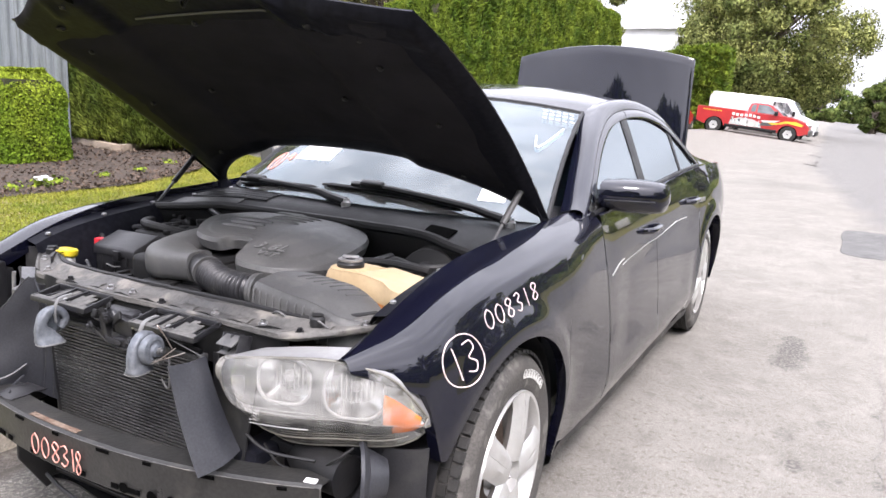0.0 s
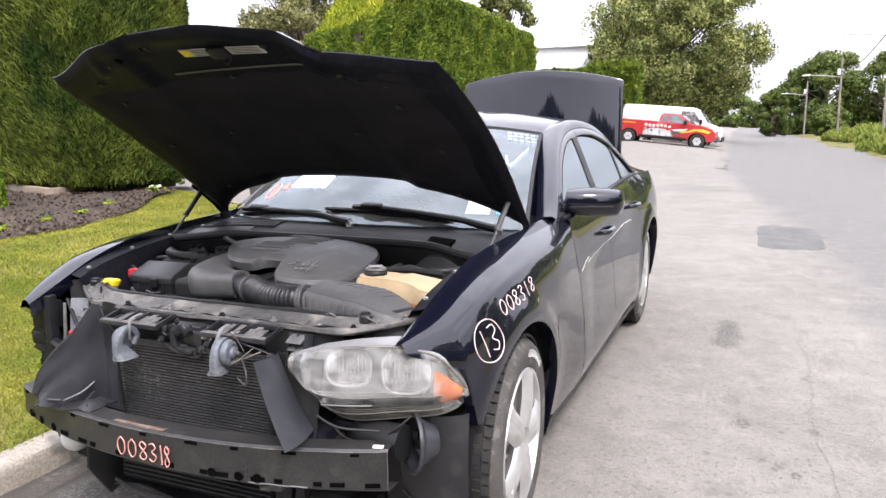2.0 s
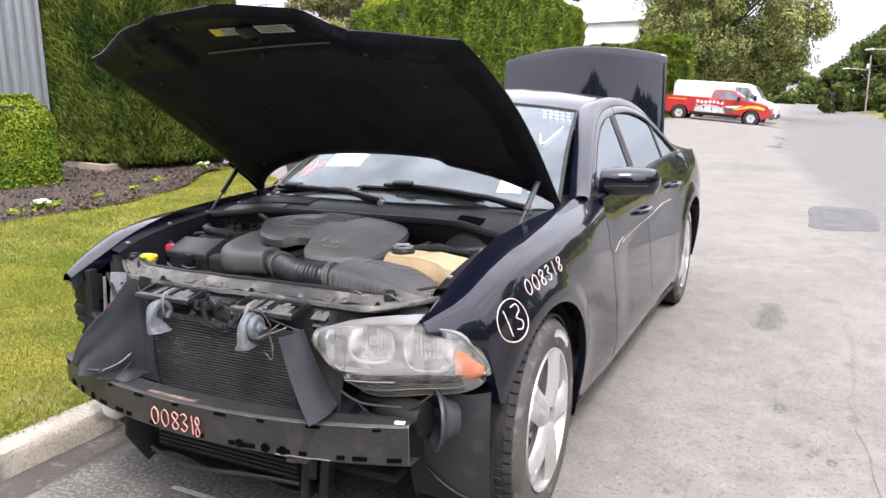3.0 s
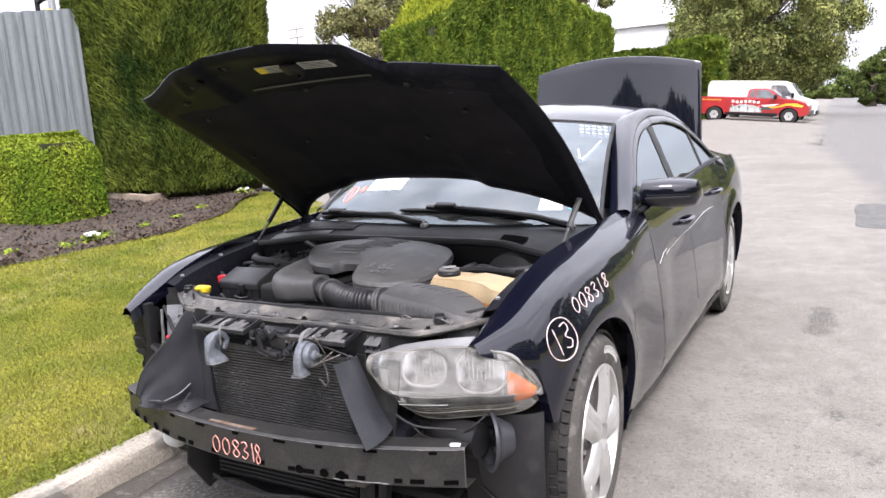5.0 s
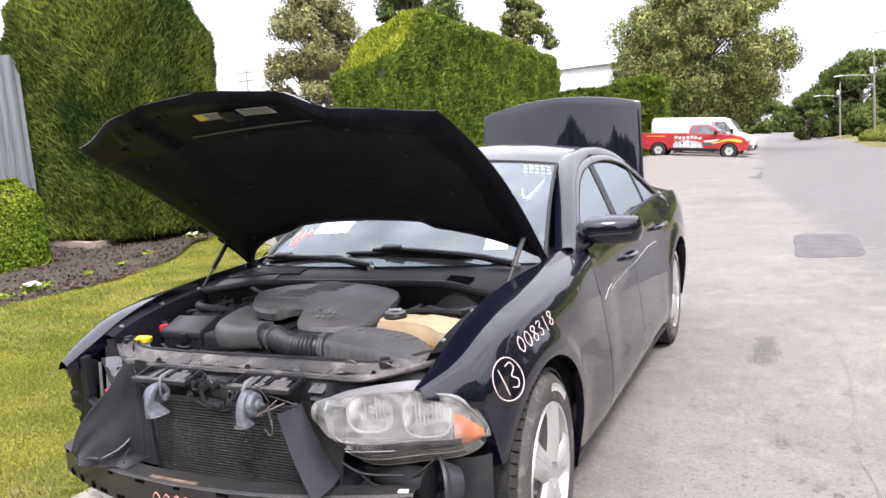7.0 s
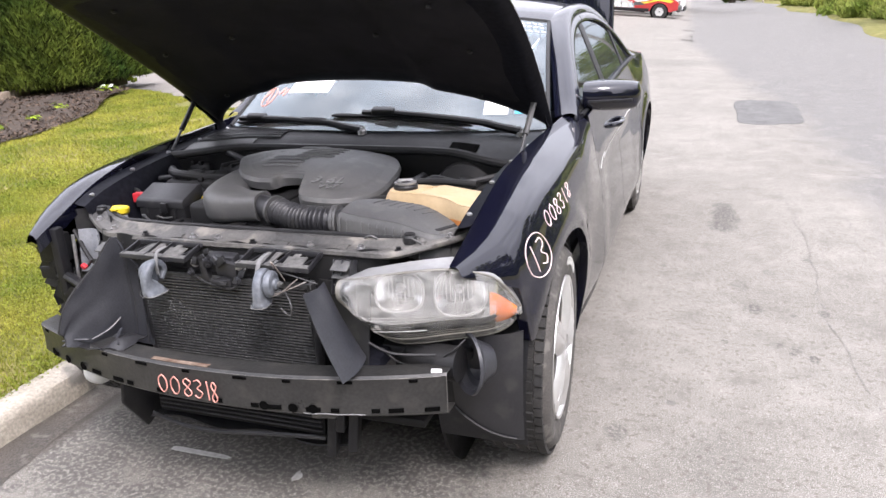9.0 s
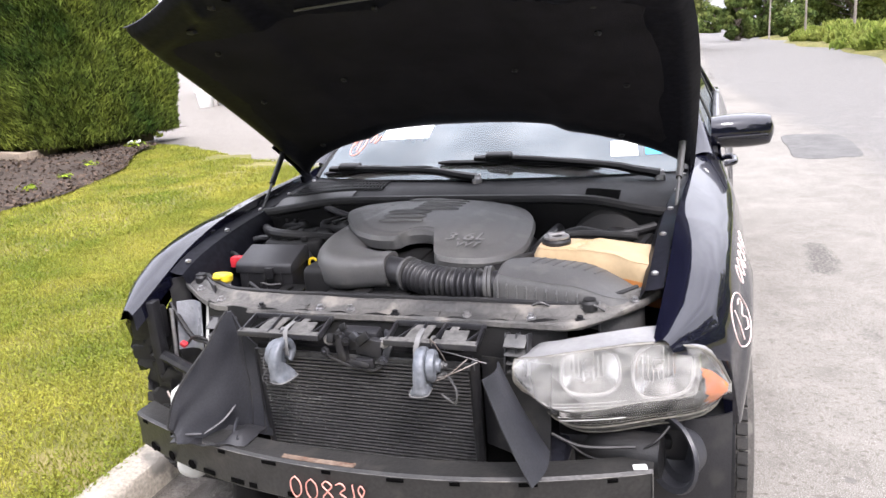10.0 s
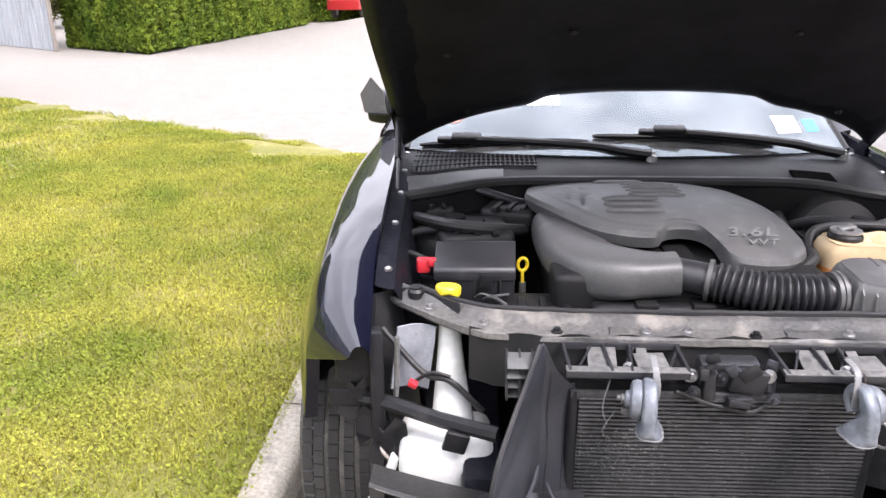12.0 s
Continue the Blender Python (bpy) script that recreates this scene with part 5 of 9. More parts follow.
part("body", side_loft([(-2.1, 0.45), (-2.1, 0.9), (-1.5, 1.0), (-0.9, 1.45), (0.5, 1.45), (1.1, 1.0), (2.0, 0.85), (2.1, 0.45)], 1.75, 0.08), TRUCKRED, small_car)
for x in (-1.3, 1.3):
    for y in (-0.8, 0.8):
        wheel_part(small_car, x, y, 0.32, 0.2)

# ---- the black sedan: outer body ----
car = empty("sedan_car", Matrix.Identity(4), "black four-door sedan, hood and trunk open, front bumper missing", "car")
WHEEL_R, ARCH_R, WB = 0.358, 0.405, 3.05
half_w = curve1([(-0.62, 0.72), (-0.55, 0.785), (-0.48, 0.833), (-0.4, 0.864), (-0.28, 0.89), (0, 0.912), (0.4, 0.924), (1, 0.926), (2, 0.93), (2.7, 0.938), (3.1, 0.945), (3.5, 0.935), (3.9, 0.88), (4.1, 0.79)])
shoulder = curve1([(-0.6, 0.802), (-0.5, 0.832), (-0.45, 0.852), (-0.39, 0.876), (-0.27, 0.915), (-0.1, 0.945), (0.05, 0.960), (0.2, 0.971), (0.43, 0.981), (0.65, 0.990), (0.85, 1.0), (1.5, 1.02), (2.5, 1.065), (3.1, 1.075), (3.7, 1.05), (4.1, 1.0)])
inner_x = curve1([(-0.6, 0.69), (-0.3, 0.715), (0, 0.725), (0.35, 0.742), (0.75, 0.765)])


def side_x(y, z):
    """The half width of the body side at y and z."""
    w, zs = half_w(y), shoulder(y)
    door = sstep(0.45, 0.95, y) * sstep(3.0, 2.4, y)
    if z >= 0.70:
        t = (z - 0.70) / max(zs - 0.70, 0.05)
        x = w - (0.062 + 0.013 * sstep(0.5, 1.2, y)) * max(t, 0) ** 2.4
    else:
        x = w - 0.055 * ((0.70 - z) / 0.48) ** 2
    if door:
        # doors lean in from a low widest line
        t = max(z - 0.40, 0) / max(zs - 0.40, 0.05)
        xd = w + 0.014 - 0.089 * t**1.7 - (0.06 * ((0.40 - z) / 0.18) ** 2 if z < 0.40 else 0)
        x += (xd - x) * door
    # scooped recess along the doors
    k = sstep(0.88, 1.20, y - 0.25 * (z - 0.6)) * sstep(2.75, 2.2, y) * sstep(0.36, 0.46, z) * sstep(0.83 + 0.02 * (y - 1), 0.77 + 0.02 * (y - 1), z)
    # wheel arch flare
    for cy in (0.0, WB):
        d = math.hypot(y - cy, z - WHEEL_R)
        x += 0.016 * sstep(ARCH_R + 0.11, ARCH_R + 0.02, d)
    return x - 0.012 * k


def side_panel(cols, low, top, rows=14, lip=0.03, fold=0.0):
    """A body side panel: columns at y, from the lower edge low(y) up to top(y), with inward lips."""
    bm = bmesh.new()
    def fn(y, k):
        zl, zt = low(y), top(y)
        if k == -1:
            return Vector((side_x(y, zl) - lip, y, zl + 0.004))
        if k == rows + 1:
            return Vector((side_x(y, zt) - 0.03 - fold, y, zt + 0.004 + fold * 0.1))
        z = zl + (zt - zl) * k / rows
        return Vector((side_x(y, z), y, z))
    sheet(bm, fn, cols, range(-1, rows + 2))
    return bm


def arch_low(cy, base):
    def low(y):
        d = abs(y - cy)
        return max(base, WHEEL_R + math.sqrt(max(ARCH_R**2 - d * d, 0))) if d < ARCH_R else base
    return low


def arch_cols(cy, a, b, n=26):
    cols = [cy + ARCH_R * math.sin(t) for t in lin(-math.pi / 2, math.pi / 2, n)]
    return sorted({round(c, 4) for c in ([a] + lin(a, b, 12) + [c for c in cols if a < c < b] + [cy + ARCH_R + 0.001, cy - ARCH_R - 0.001]) if a <= c <= b})


# front fenders: crown from the hood gap, then the side
fl_edge = curve1([(-0.57, 0.80), (-0.53, 0.80), (-0.50, 0.80), (-0.477, 0.797), (-0.45, 0.782), (-0.425, 0.74), (-0.40, 0.675), (-0.385, 0.60), (-0.37, 0.52)])
def fender_low(y):
    if y < -0.37:
        return fl_edge(y)
    return arch_low(0.0, 0.235)(y)


def fender_mesh():
    bm = bmesh.new()
    cols = [c for c in arch_cols(0.0, -0.55, 0.862)]
    K = 22
    def fn(y, k):
        zs, xi = shoulder(y), inner_x(y)
        zt = zs - 0.010 - 0.018 * sstep(-0.55, -0.42, y)
        xo = side_x(y, zt)
        zi = zs + 0.022 - 0.024 * sstep(0.0, -0.4, y)
        crown = 0.018 * sstep(0.1, -0.3, y)
        if k == 0:
            return Vector((xi - 0.004, y, zi - 0.045))
        if k <= 6:
            t = (k - 1) / 5
            a = t * math.pi / 2
            return Vector((xi + (xo - xi) * (0.55 * t + 0.45 * math.sin(a)), y, zt + (zi - zt) * (0.35 * (1 - t) + 0.65 * math.cos(a)) + crown * math.sin(math.pi * t) ** 0.8))
        t = (k - 6) / (K - 7)
        zl = fender_low(y)
        zl = min(zl, zt - 0.003)
        if k == K:
            return Vector((side_x(y, zl) - 0.03, y, zl + 0.004))
        z = zt + (zl - zt) * min(t, 1)
        return Vector((side_x(y, z), y, z))
    sheet(bm, fn, cols, range(K + 1))
    return bm


for side in (1, -1):
    bm = fender_mesh()
    part("front_fender", bm if side > 0 else mirrored(bm), PAINT, car, "glossy black painted fender" if side < 0 else "glossy black fender with pink marker numbers")
    belt = lambda y: shoulder(y)
    bm = side_panel(lin(0.870, 1.70, 22), lambda y: 0.25, belt, 16)
    fd = part("front_door", bm if side > 0 else mirrored(bm), PAINT, car)
    bm = side_panel(lin(1.707, 2.66 - 0.0, 22), lambda y: max(0.25, arch_low(WB, 0.25)(y)), belt, 16)
    rd = part("rear_door", bm if side > 0 else mirrored(bm), PAINT, car)
    bm = side_panel(arch_cols(WB, 2.667, 4.08), arch_low(WB, 0.27), belt, 14, 0.09)
    part("quarter_panel", bm if side > 0 else mirrored(bm), PAINT, car)
    bm = bmesh.new()
    sheet(bm, lambda y, k: Vector((side_x(y, 0.25) - (0.004, 0.012, 0.05, 0.16)[k], y, (0.243, 0.2, 0.175, 0.185)[k])), lin(0.42, 2.62, 16), range(4))
    part("rocker_panel", bm if side > 0 else mirrored(bm), PLASTIC, car)
    # door handles with recess cups
    for door, hy, hz in ((fd, 1.56, 0.865), (rd, 2.47, 0.905)):
        bm = bmesh.new()
        hx = side_x(hy, hz)
        path = smooth_path([(hx - 0.005, hy - 0.10, hz), (hx + 0.03, hy - 0.075, hz + 0.002), (hx + 0.036, hy, hz + 0.004), (hx + 0.03, hy + 0.075, hz + 0.002), (hx - 0.005, hy + 0.10, hz)], 4)
        tube(bm, path, 0.014, 10)
        part("handle", bm if side > 0 else mirrored(bm), PAINT, door)

# greenhouse side lines
win_top = curve1([(0.83, 1.035), (1.0, 1.14), (1.2, 1.255), (1.4, 1.335), (1.6, 1.375), (1.9, 1.39), (2.15, 1.375), (2.4, 1.325), (2.6, 1.24), (2.75, 1.155), (2.86, 1.085)])
roof_z = lambda y: win_top(y) + 0.045
def glass_x(y, z):
    """The half width of the side windows."""
    xb = side_x(y, shoulder(y)) - 0.03
    t = (z - shoulder(y)) / 0.37
    return xb - 0.158 * t - 0.012 * t * t


def window(y0, y1, n=14, lean0=0.0, lean1=0.0):
    bm = bmesh.new()
    def fn(u, v):
        y = y0 + (y1 - y0) * u
        zb = shoulder(y) + 0.006
        zt = max(win_top(y) - 0.006, zb + 0.004)
        z = zb + (zt - zb) * v
        yy = y + (lean0 * (1 - u) + lean1 * u) * (z - 1.03)
        z = min(z, max(win_top(yy) - 0.006, zb + 0.002))
        return Vector((glass_x(yy, z), yy, z))
    sheet(bm, fn, lin(0, 1, n), lin(0, 1, 9), 0.004)
    return bm


def strip(y0, y1, z_of, w, d, n=24, drop=0.0):
    """A narrow trim along the window line."""
    bm = bmesh.new()
    pts = []
    for y in lin(y0, y1, n):
        z = z_of(y)
        pts.append(Vector((glass_x(y, z) + d, y, z)))
    tube(bm, pts, w, 8)
    return bm


for side in (1, -1):
    put = (lambda b: b) if side > 0 else mirrored
    w1 = part("front_side_window", put(window(0.86, 1.60, 16, 0, 0.16)), SIDEGLASS, car, "tinted glass with sky reflections")
    w2 = part("rear_side_window", put(window(1.68, 2.40, 16, 0.16, 0.10)), SIDEGLASS, car)
    w3 = part("quarter_window", put(window(2.44, 2.84, 10, 0.10, 0.0)), SIDEGLASS, car)
    for y, wd, ln in ((1.64, 0.10, 0.16), (2.42, 0.04, 0.10)):
        bm = bmesh.new()
        def fn(u, v, y=y, wd=wd, ln=ln):
            z = shoulder(y) + (win_top(y + 0.05) + 0.01 - shoulder(y)) * v
            yy = y + ln * (z - 1.03) + wd * (u - 0.5)
            return Vector((glass_x(yy, z) + 0.006 - 0.004 * abs(u - 0.5), yy, z))
        sheet(bm, fn, lin(0, 1, 4), lin(0, 1, 8), 0.012)
        part("window_pillar", put(bm), PLASTIC, car)
    part("belt_moulding", put(strip(0.84, 2.86, lambda y: shoulder(y) + 0.006, 0.009, 0.012)), PLASTIC, car)
    part("window_seal", put(strip(0.84, 2.86, lambda y: win_top(y) - 0.002, 0.007, 0.004, 40)), PLASTIC, car, "black window surround")
    # door frames round the glass
    for a, b in ((0.90, 1.71), (1.72, 2.82)):
        bm = bmesh.new()
        def fn(y, v):
            zt = win_top(y) - 0.004
            z = max(zt - 0.036 * v, shoulder(y) + 0.012)
            return Vector((glass_x(y, z) + 0.007 + 0.004 * math.sin(math.pi * v), y, z))
        sheet(bm, fn, lin(a, b, 26), lin(0, 1, 5), -0.004)
        part("door_frame", put(bm), PAINT, car)
    # A pillar, roof rail and C pillar as one frame
    bm = bmesh.new()
    ws_side = curve1([(0.75, 1.0), (1.0, 1.16), (1.365, 1.366), (1.6, 1.418), (1.9, 1.432), (2.3, 1.405), (2.7, 1.30), (3.1, 1.15), (3.3, 1.085)])
    ws_x = curve1([(0.75, 0.735), (1.365, 0.595), (1.6, 0.60), (2.3, 0.59), (3.3, 0.60)])
    def fn(y, v):
        zo = win_top(y) + 0.004 if y < 2.86 else shoulder(y)
        if y < 0.83:
            zo = 1.0 + (y - 0.75) * 0.45
        zo = max(zo, shoulder(y) + 0.002)
        xo = glass_x(y, zo) + 0.012
        zi, xi = ws_side(y + 0.0), ws_x(y)
        zi = max(zi, zo + 0.012)
        t = v
        bulge = 0.022 * math.sin(math.pi * t)
        return Vector((xo + (xi - xo) * t + bulge * 0.8, y, zo + (zi - zo) * t + bulge))
    sheet(bm, fn, lin(0.75, 3.28, 46), lin(0, 1, 8))
    part("roof_pillar_frame", put(bm), PAINT, car)

# roof skin
bm = bmesh.new()
def roof_fn(y, u):
    xe = ws_x(y) + 0.004
    ze = ws_side(y)
    y2 = y - 0.10 * (1 - u * u) * sstep(1.7, 1.36, y) + 0.06 * (1 - u * u) * sstep(2.4, 2.75, y)
    return Vector((u * xe, y2, ze + (0.05 + 0.012 * sstep(1.4, 1.9, y)) * (1 - u * u)))
sheet(bm, roof_fn, lin(1.365, 2.72, 18), lin(-1, 1, 21))
part("roof", bm, PAINT, car)


def ws_point(u, v):
    """Windshield: u across (-1..1), v from the cowl (0) to the roof (1)."""
    yb, zb, xb = 0.40 + 0.23 * u * u, 1.004 - 0.024 * u * u, 0.735
    yt, zt, xt = 1.365 - 0.10 * (1 - u * u), 1.362 + 0.05 * (1 - u * u), 0.592
    b = 0.035 * math.sin(math.pi * v)
    return Vector((u * (xb + (xt - xb) * v), yb + (yt - yb) * v - b * 0.5, zb + (zt - zb) * v + b))


bm = bmesh.new()
sheet(bm, ws_point, lin(-1, 1, 29), lin(0, 1, 15), -0.005)
windshield = part("windshield", bm, WINDSHIELD, car, "windshield glass with bright sky reflection and marker writing")
bm = bmesh.new()
for s in (-1, 1):
    tube(bm, [ws_point(s * 0.995, v) + Vector((0, -0.003, 0.004)) for v in lin(0, 1, 14)], 0.009, 7)
tube(bm, [ws_point(u, 0.998) + Vector((0, -0.003, 0.004)) for u in lin(-1, 1, 16)], 0.009, 7)
part("windshield_seal", bm, RUBBER, car)
# rear window and deck
bm = bmesh.new()
sheet(bm, lambda u, v: Vector((u * (0.59 + 0.0 * v), 2.74 + 0.06 * (1 - u * u) + 0.60 * v, 1.30 + (0.05) * (1 - u * u) * (1 - v) - 0.21 * v)), lin(-1, 1, 13), lin(0, 1, 8), 0.004)
part("rear_window", bm, SIDEGLASS, car)
bm = bmesh.new()
box(bm, (0, 3.36, 1.03), (1.5, 0.1, 0.05), bevel=0.02)
box(bm, (0, 4.06, 0.72), (1.56, 0.10, 0.56), bevel=0.04)
part("rear_end", bm, PAINT, car)

# trunk lid standing open
bm = bmesh.new()
def lid(u, v):
    w = 0.655 * (1 - 0.03 * v)
    z = 1.05 + 0.69 * v + 0.085 * (1 - u * u) * v
    y = 3.43 + 0.10 * v + 0.05 * u * u
    return Vector((u * w, y, z))
sheet(bm, lid, lin(-1, 1, 25), lin(0, 1, 12), 0.045)
es = [e for e in bm.edges if e.calc_face_angle(0) > 1.0]
bmesh.ops.bevel(bm, geom=es, offset=0.012, segments=2, affect="EDGES", profile=0.5)
part("trunk_lid", bm, PAINT, car, "open glossy black trunk lid")

# ---- hood, standing open ----
HOOD_ANG, HOOD_L = radians(31), 1.318
HOOD_N = Vector((0, math.sin(HOOD_ANG), math.cos(HOOD_ANG)))
hood_w = curve1([(0, 0.748), (0.25, 0.762), (0.5, 0.768), (0.7, 0.757), (0.84, 0.73), (0.93, 0.69), (1.0, 0.64)])


def hood_smax(u):
    """Front edge: stepped beside the raised middle on one side, bent into an even sweep on the other."""
    a = abs(u)
    if u > 0:
        return 0.985 - 0.05 * sstep(0.05, 0.42, a) - 0.075 * sstep(0.42, 0.52, a) - 0.03 * sstep(0.52, 1.0, a)
    return 0.985 - 0.06 * a - 0.095 * sstep(0.45, 1.0, a) ** 1.3


def hood_smin(u):
    return 0.215 * (1 - abs(u) ** 2.7) ** 0.8


def hood_pt(u, v, off=0.0, shrink=0.0):
    s0, s1 = hood_smin(u) + shrink * 0.9, hood_smax(u) - shrink * 0.9
    s = s0 + (s1 - s0) * v
    x = 0.012 + u * (hood_w(s) - shrink)
    crown = 0.035 * (1 - u * u) + 0.020 * sstep(0.48, 0.38, abs(u)) + 0.04 * math.sin(math.pi * min(max(s, 0), 1)) - 0.025 * sstep(0.9, 1.0, s)
    return Vector((x, 0.59 - s * HOOD_L * math.cos(HOOD_ANG), 1.03 + s * HOOD_L * math.sin(HOOD_ANG))) + HOOD_N * (crown - 0.02 + off)


hood = new("hood")
hood.parent = car
tagged(hood, "open black hood propped on gas struts")
hood.empty_display_size = 0.2
U, V = [-1, -0.985, -0.95] + lin(-0.9, 0.9, 35) + [0.95, 0.985, 1], [0, 0.015, 0.05] + lin(0.1, 0.9, 17) + [0.95, 0.985, 1.0]
bm = bmesh.new()
def skin(u, v):
    e = max(abs(u), abs(2 * v - 1))
    return hood_pt(u, v, -0.008 * sstep(0.94, 1.0, e))
sheet(bm, skin, U, V, 0.004)
part("hood_skin", bm, PAINT, hood)
# pressed inner frame: a raised rim with channels
bm = bmesh.new()
def inner(u, v):
    s = hood_smin(u) + (hood_smax(u) - hood_smin(u)) * v
    du, dv = (1 - abs(u)) * 0.77, min(v, 1 - v) * 1.05
    d = min(du, dv)
    lift = 0.026 * sstep(0.0, 0.03, d)
    if v > 0.86 and d > 0.03:
        lift += 0.008 * sstep(0.05, 0.0, abs(abs(u) - 0.62)) + 0.006 * sstep(0.03, 0.0, abs(v - 0.90)) * sstep(0.3, 0.36, abs(u))
    return hood_pt(u, v, -0.012 - lift)
UU, VV = lin(-1, 1, 81), lin(0, 1, 49)
sheet(bm, inner, UU, VV)
part("inner_panel", bm, PAINT_IN, hood, "black painted pressed steel inner hood panel", sharp=60)
# insulation felt
bm = bmesh.new()
def felt(u, v):
    uu = u * 0.90
    s0, s1 = hood_smin(uu), hood_smax(uu)
    sa, sb = s0 + 0.04, min(0.80 + 0.035 * uu, s1 - 0.022)
    vv = (sa + (sb - sa) * v - s0) / (s1 - s0)
    puff = 0.012 * min(1, (1 - abs(u)) * 8, v * 8, (1 - v) * 8) + 0.0035 * noise.noise((u * 5, v * 5, 0)) + 0.002 * noise.noise((u * 17, v * 17, 3))
    seam = 0.006 * (sstep(0.02, 0.0, abs(abs(u) - 0.45)) + sstep(0.02, 0.0, abs(v - 0.5)))
    return hood_pt(uu, vv, -0.034 - puff + seam * 0.15)
sheet(bm, felt, lin(-1, 1, 61), lin(0, 1, 41), -0.008)
part("insulation_liner", bm, FELT, hood, "black fibre insulation liner", sharp=60)
for k in range(9):
    bm = bmesh.new()
    u, v = ((-0.7, 0.1), (0.7, 0.1), (-0.75, 0.45), (0.75, 0.45), (-0.7, 0.74), (0.7, 0.74), (0, 0.74), (-0.35, 0.4), (0.35, 0.4))[k]
    p = hood_pt(u, v, -0.052)
    q = Matrix.Translation(p) @ Euler((-HOOD_ANG, 0, 0)).to_matrix().to_4x4()
    lathe(bm, [(0, -0.005), (0.004, -0.005), (0.009, -0.001), (0.009, 0.003), (0, 0.003)], 12, q)
    part("liner_clip", bm, PLASTIC, hood)
def hood_at(u, s, off):
    """A point under the hood by its distance along it."""
    s0, s1 = hood_smin(u), hood_smax(u)
    return hood_pt(u, (s - s0) / (s1 - s0), off)


def hood_plate(u0, u1, v0, v1, off, t=0.002):
    bm = bmesh.new()
    sheet(bm, lambda u, s: hood_at(u, s, off), lin(u0, u1, 5), lin(v0, v1, 4), t)
    return bm
lab = part("warning_label", hood_plate(0.11, 0.29, 0.872, 0.902, -0.040), LABELMAT, hood, "grey printed label")
lab2 = part("warning_label", hood_plate(-0.145, 0.02, 0.870, 0.900, -0.040), LABELMAT, hood, "grey label with a yellow warning strip")
part("yellow_strip", hood_plate(-0.14, -0.09, 0.872, 0.898, -0.0425, 0.001), YELLOW, lab2)
for j in range(4):
    part("print_bar", hood_plate(0.125, 0.275, 0.877 + 0.0065 * j, 0.879 + 0.0065 * j, -0.0425, 0.0008), PLASTIC_GREY, lab)
    part("print_bar", hood_plate(-0.08, 0.01, 0.874 + 0.0065 * j, 0.876 + 0.0065 * j, -0.0425, 0.0008), PLASTIC_GREY, lab2)
bm = bmesh.new()
c = hood_at(0.06, 0.852, -0.040)
tube(bm, smooth_path([c + Vector((-0.020, 0, 0.02)), c + Vector((-0.005, -0.004, -0.012)), c + Vector((0.006, -0.004, -0.012)), c + Vector((0.022, 0, 0.02))], 5), 0.004, 8)
box(bm, hood_at(0.06, 0.885, -0.045), (0.07, 0.05, 0.02), (-31, 0, 0), 0.006)
part("striker", bm, PLASTIC, hood)
for k, (u, v, r) in enumerate(((-0.62, 0.90, 0.022), (-0.48, 0.92, 0.016), (-0.32, 0.935, 0.014), (0.56, 0.90, 0.018), (0.72, 0.89, 0.02))):
    bm = bmesh.new()
    q = Matrix.Translation(hood_pt(u, v, -0.0395)) @ Euler((-HOOD_ANG, 0, 0)).to_matrix().to_4x4()
    lathe(bm, [(0, -0.001), (r * 0.8, -0.001), (r, 0.0), (r * 0.9, 0.002), (0, 0.002)], 16, q)
    part("panel_hole", bm, VOID, hood, "dark pressed hole")
bm = bmesh.new()
tube(bm, [hood_at(u, 0.808 + 0.035 * u, -0.040) for u in lin(-0.30, 0.40, 25)], 0.004, 6)
part("liner_retainer", bm, PLASTIC_GREY, hood, "straight grey liner retaining strip")
for s in (-1, 1):
    for k, (u, v) in enumerate(((0.55, 0.9), (0.3, 0.93), (0.72, 0.86))):
        bm = bmesh.new()
        p = hood_pt(s * u, v, -0.036)
        blob(bm, p, 0.016, 0.6, 2, k)
        part("bump_stop", bm, RUBBER, hood)

# struts and hinges
for s in (1, -1):
    top, low = Vector((s * 0.728, 0.385, 1.128)), Vector((s * 0.715, 0.165, 0.945))
    bm = bmesh.new()
    mid = low.lerp(top, 0.45)
    tube(bm, [mid, top.lerp(low, 0.03)], 0.0105, 12)
    st = part("gas_strut", bm, PLASTIC if s < 0 else PLASTIC_GREY, car, "hood gas strut")
    bm = bmesh.new()
    tube(bm, [low, mid], 0.0052, 10)
    part("rod", bm, PLASTIC_GREY, st)
    for p in (low, top):
        bm = bmesh.new()
        blob(bm, p, 0.017, 1.0, 2, 0)
        part("ball_socket", bm, PLASTIC, st)
    bm = bmesh.new()
    prism(bm, [(s * 0.742, 0.53, 0.965), (s * 0.742, 0.60, 0.972), (s * 0.742, 0.60, 1.0), (s * 0.742, 0.50, 1.09), (s * 0.742, 0.36, 1.165), (s * 0.742, 0.34, 1.15), (s * 0.742, 0.47, 1.06), (s * 0.742, 0.54, 1.0)], (s * 0.008, 0, 0), 0.002)
    part("hood_hinge", bm, PAINT_IN, car)

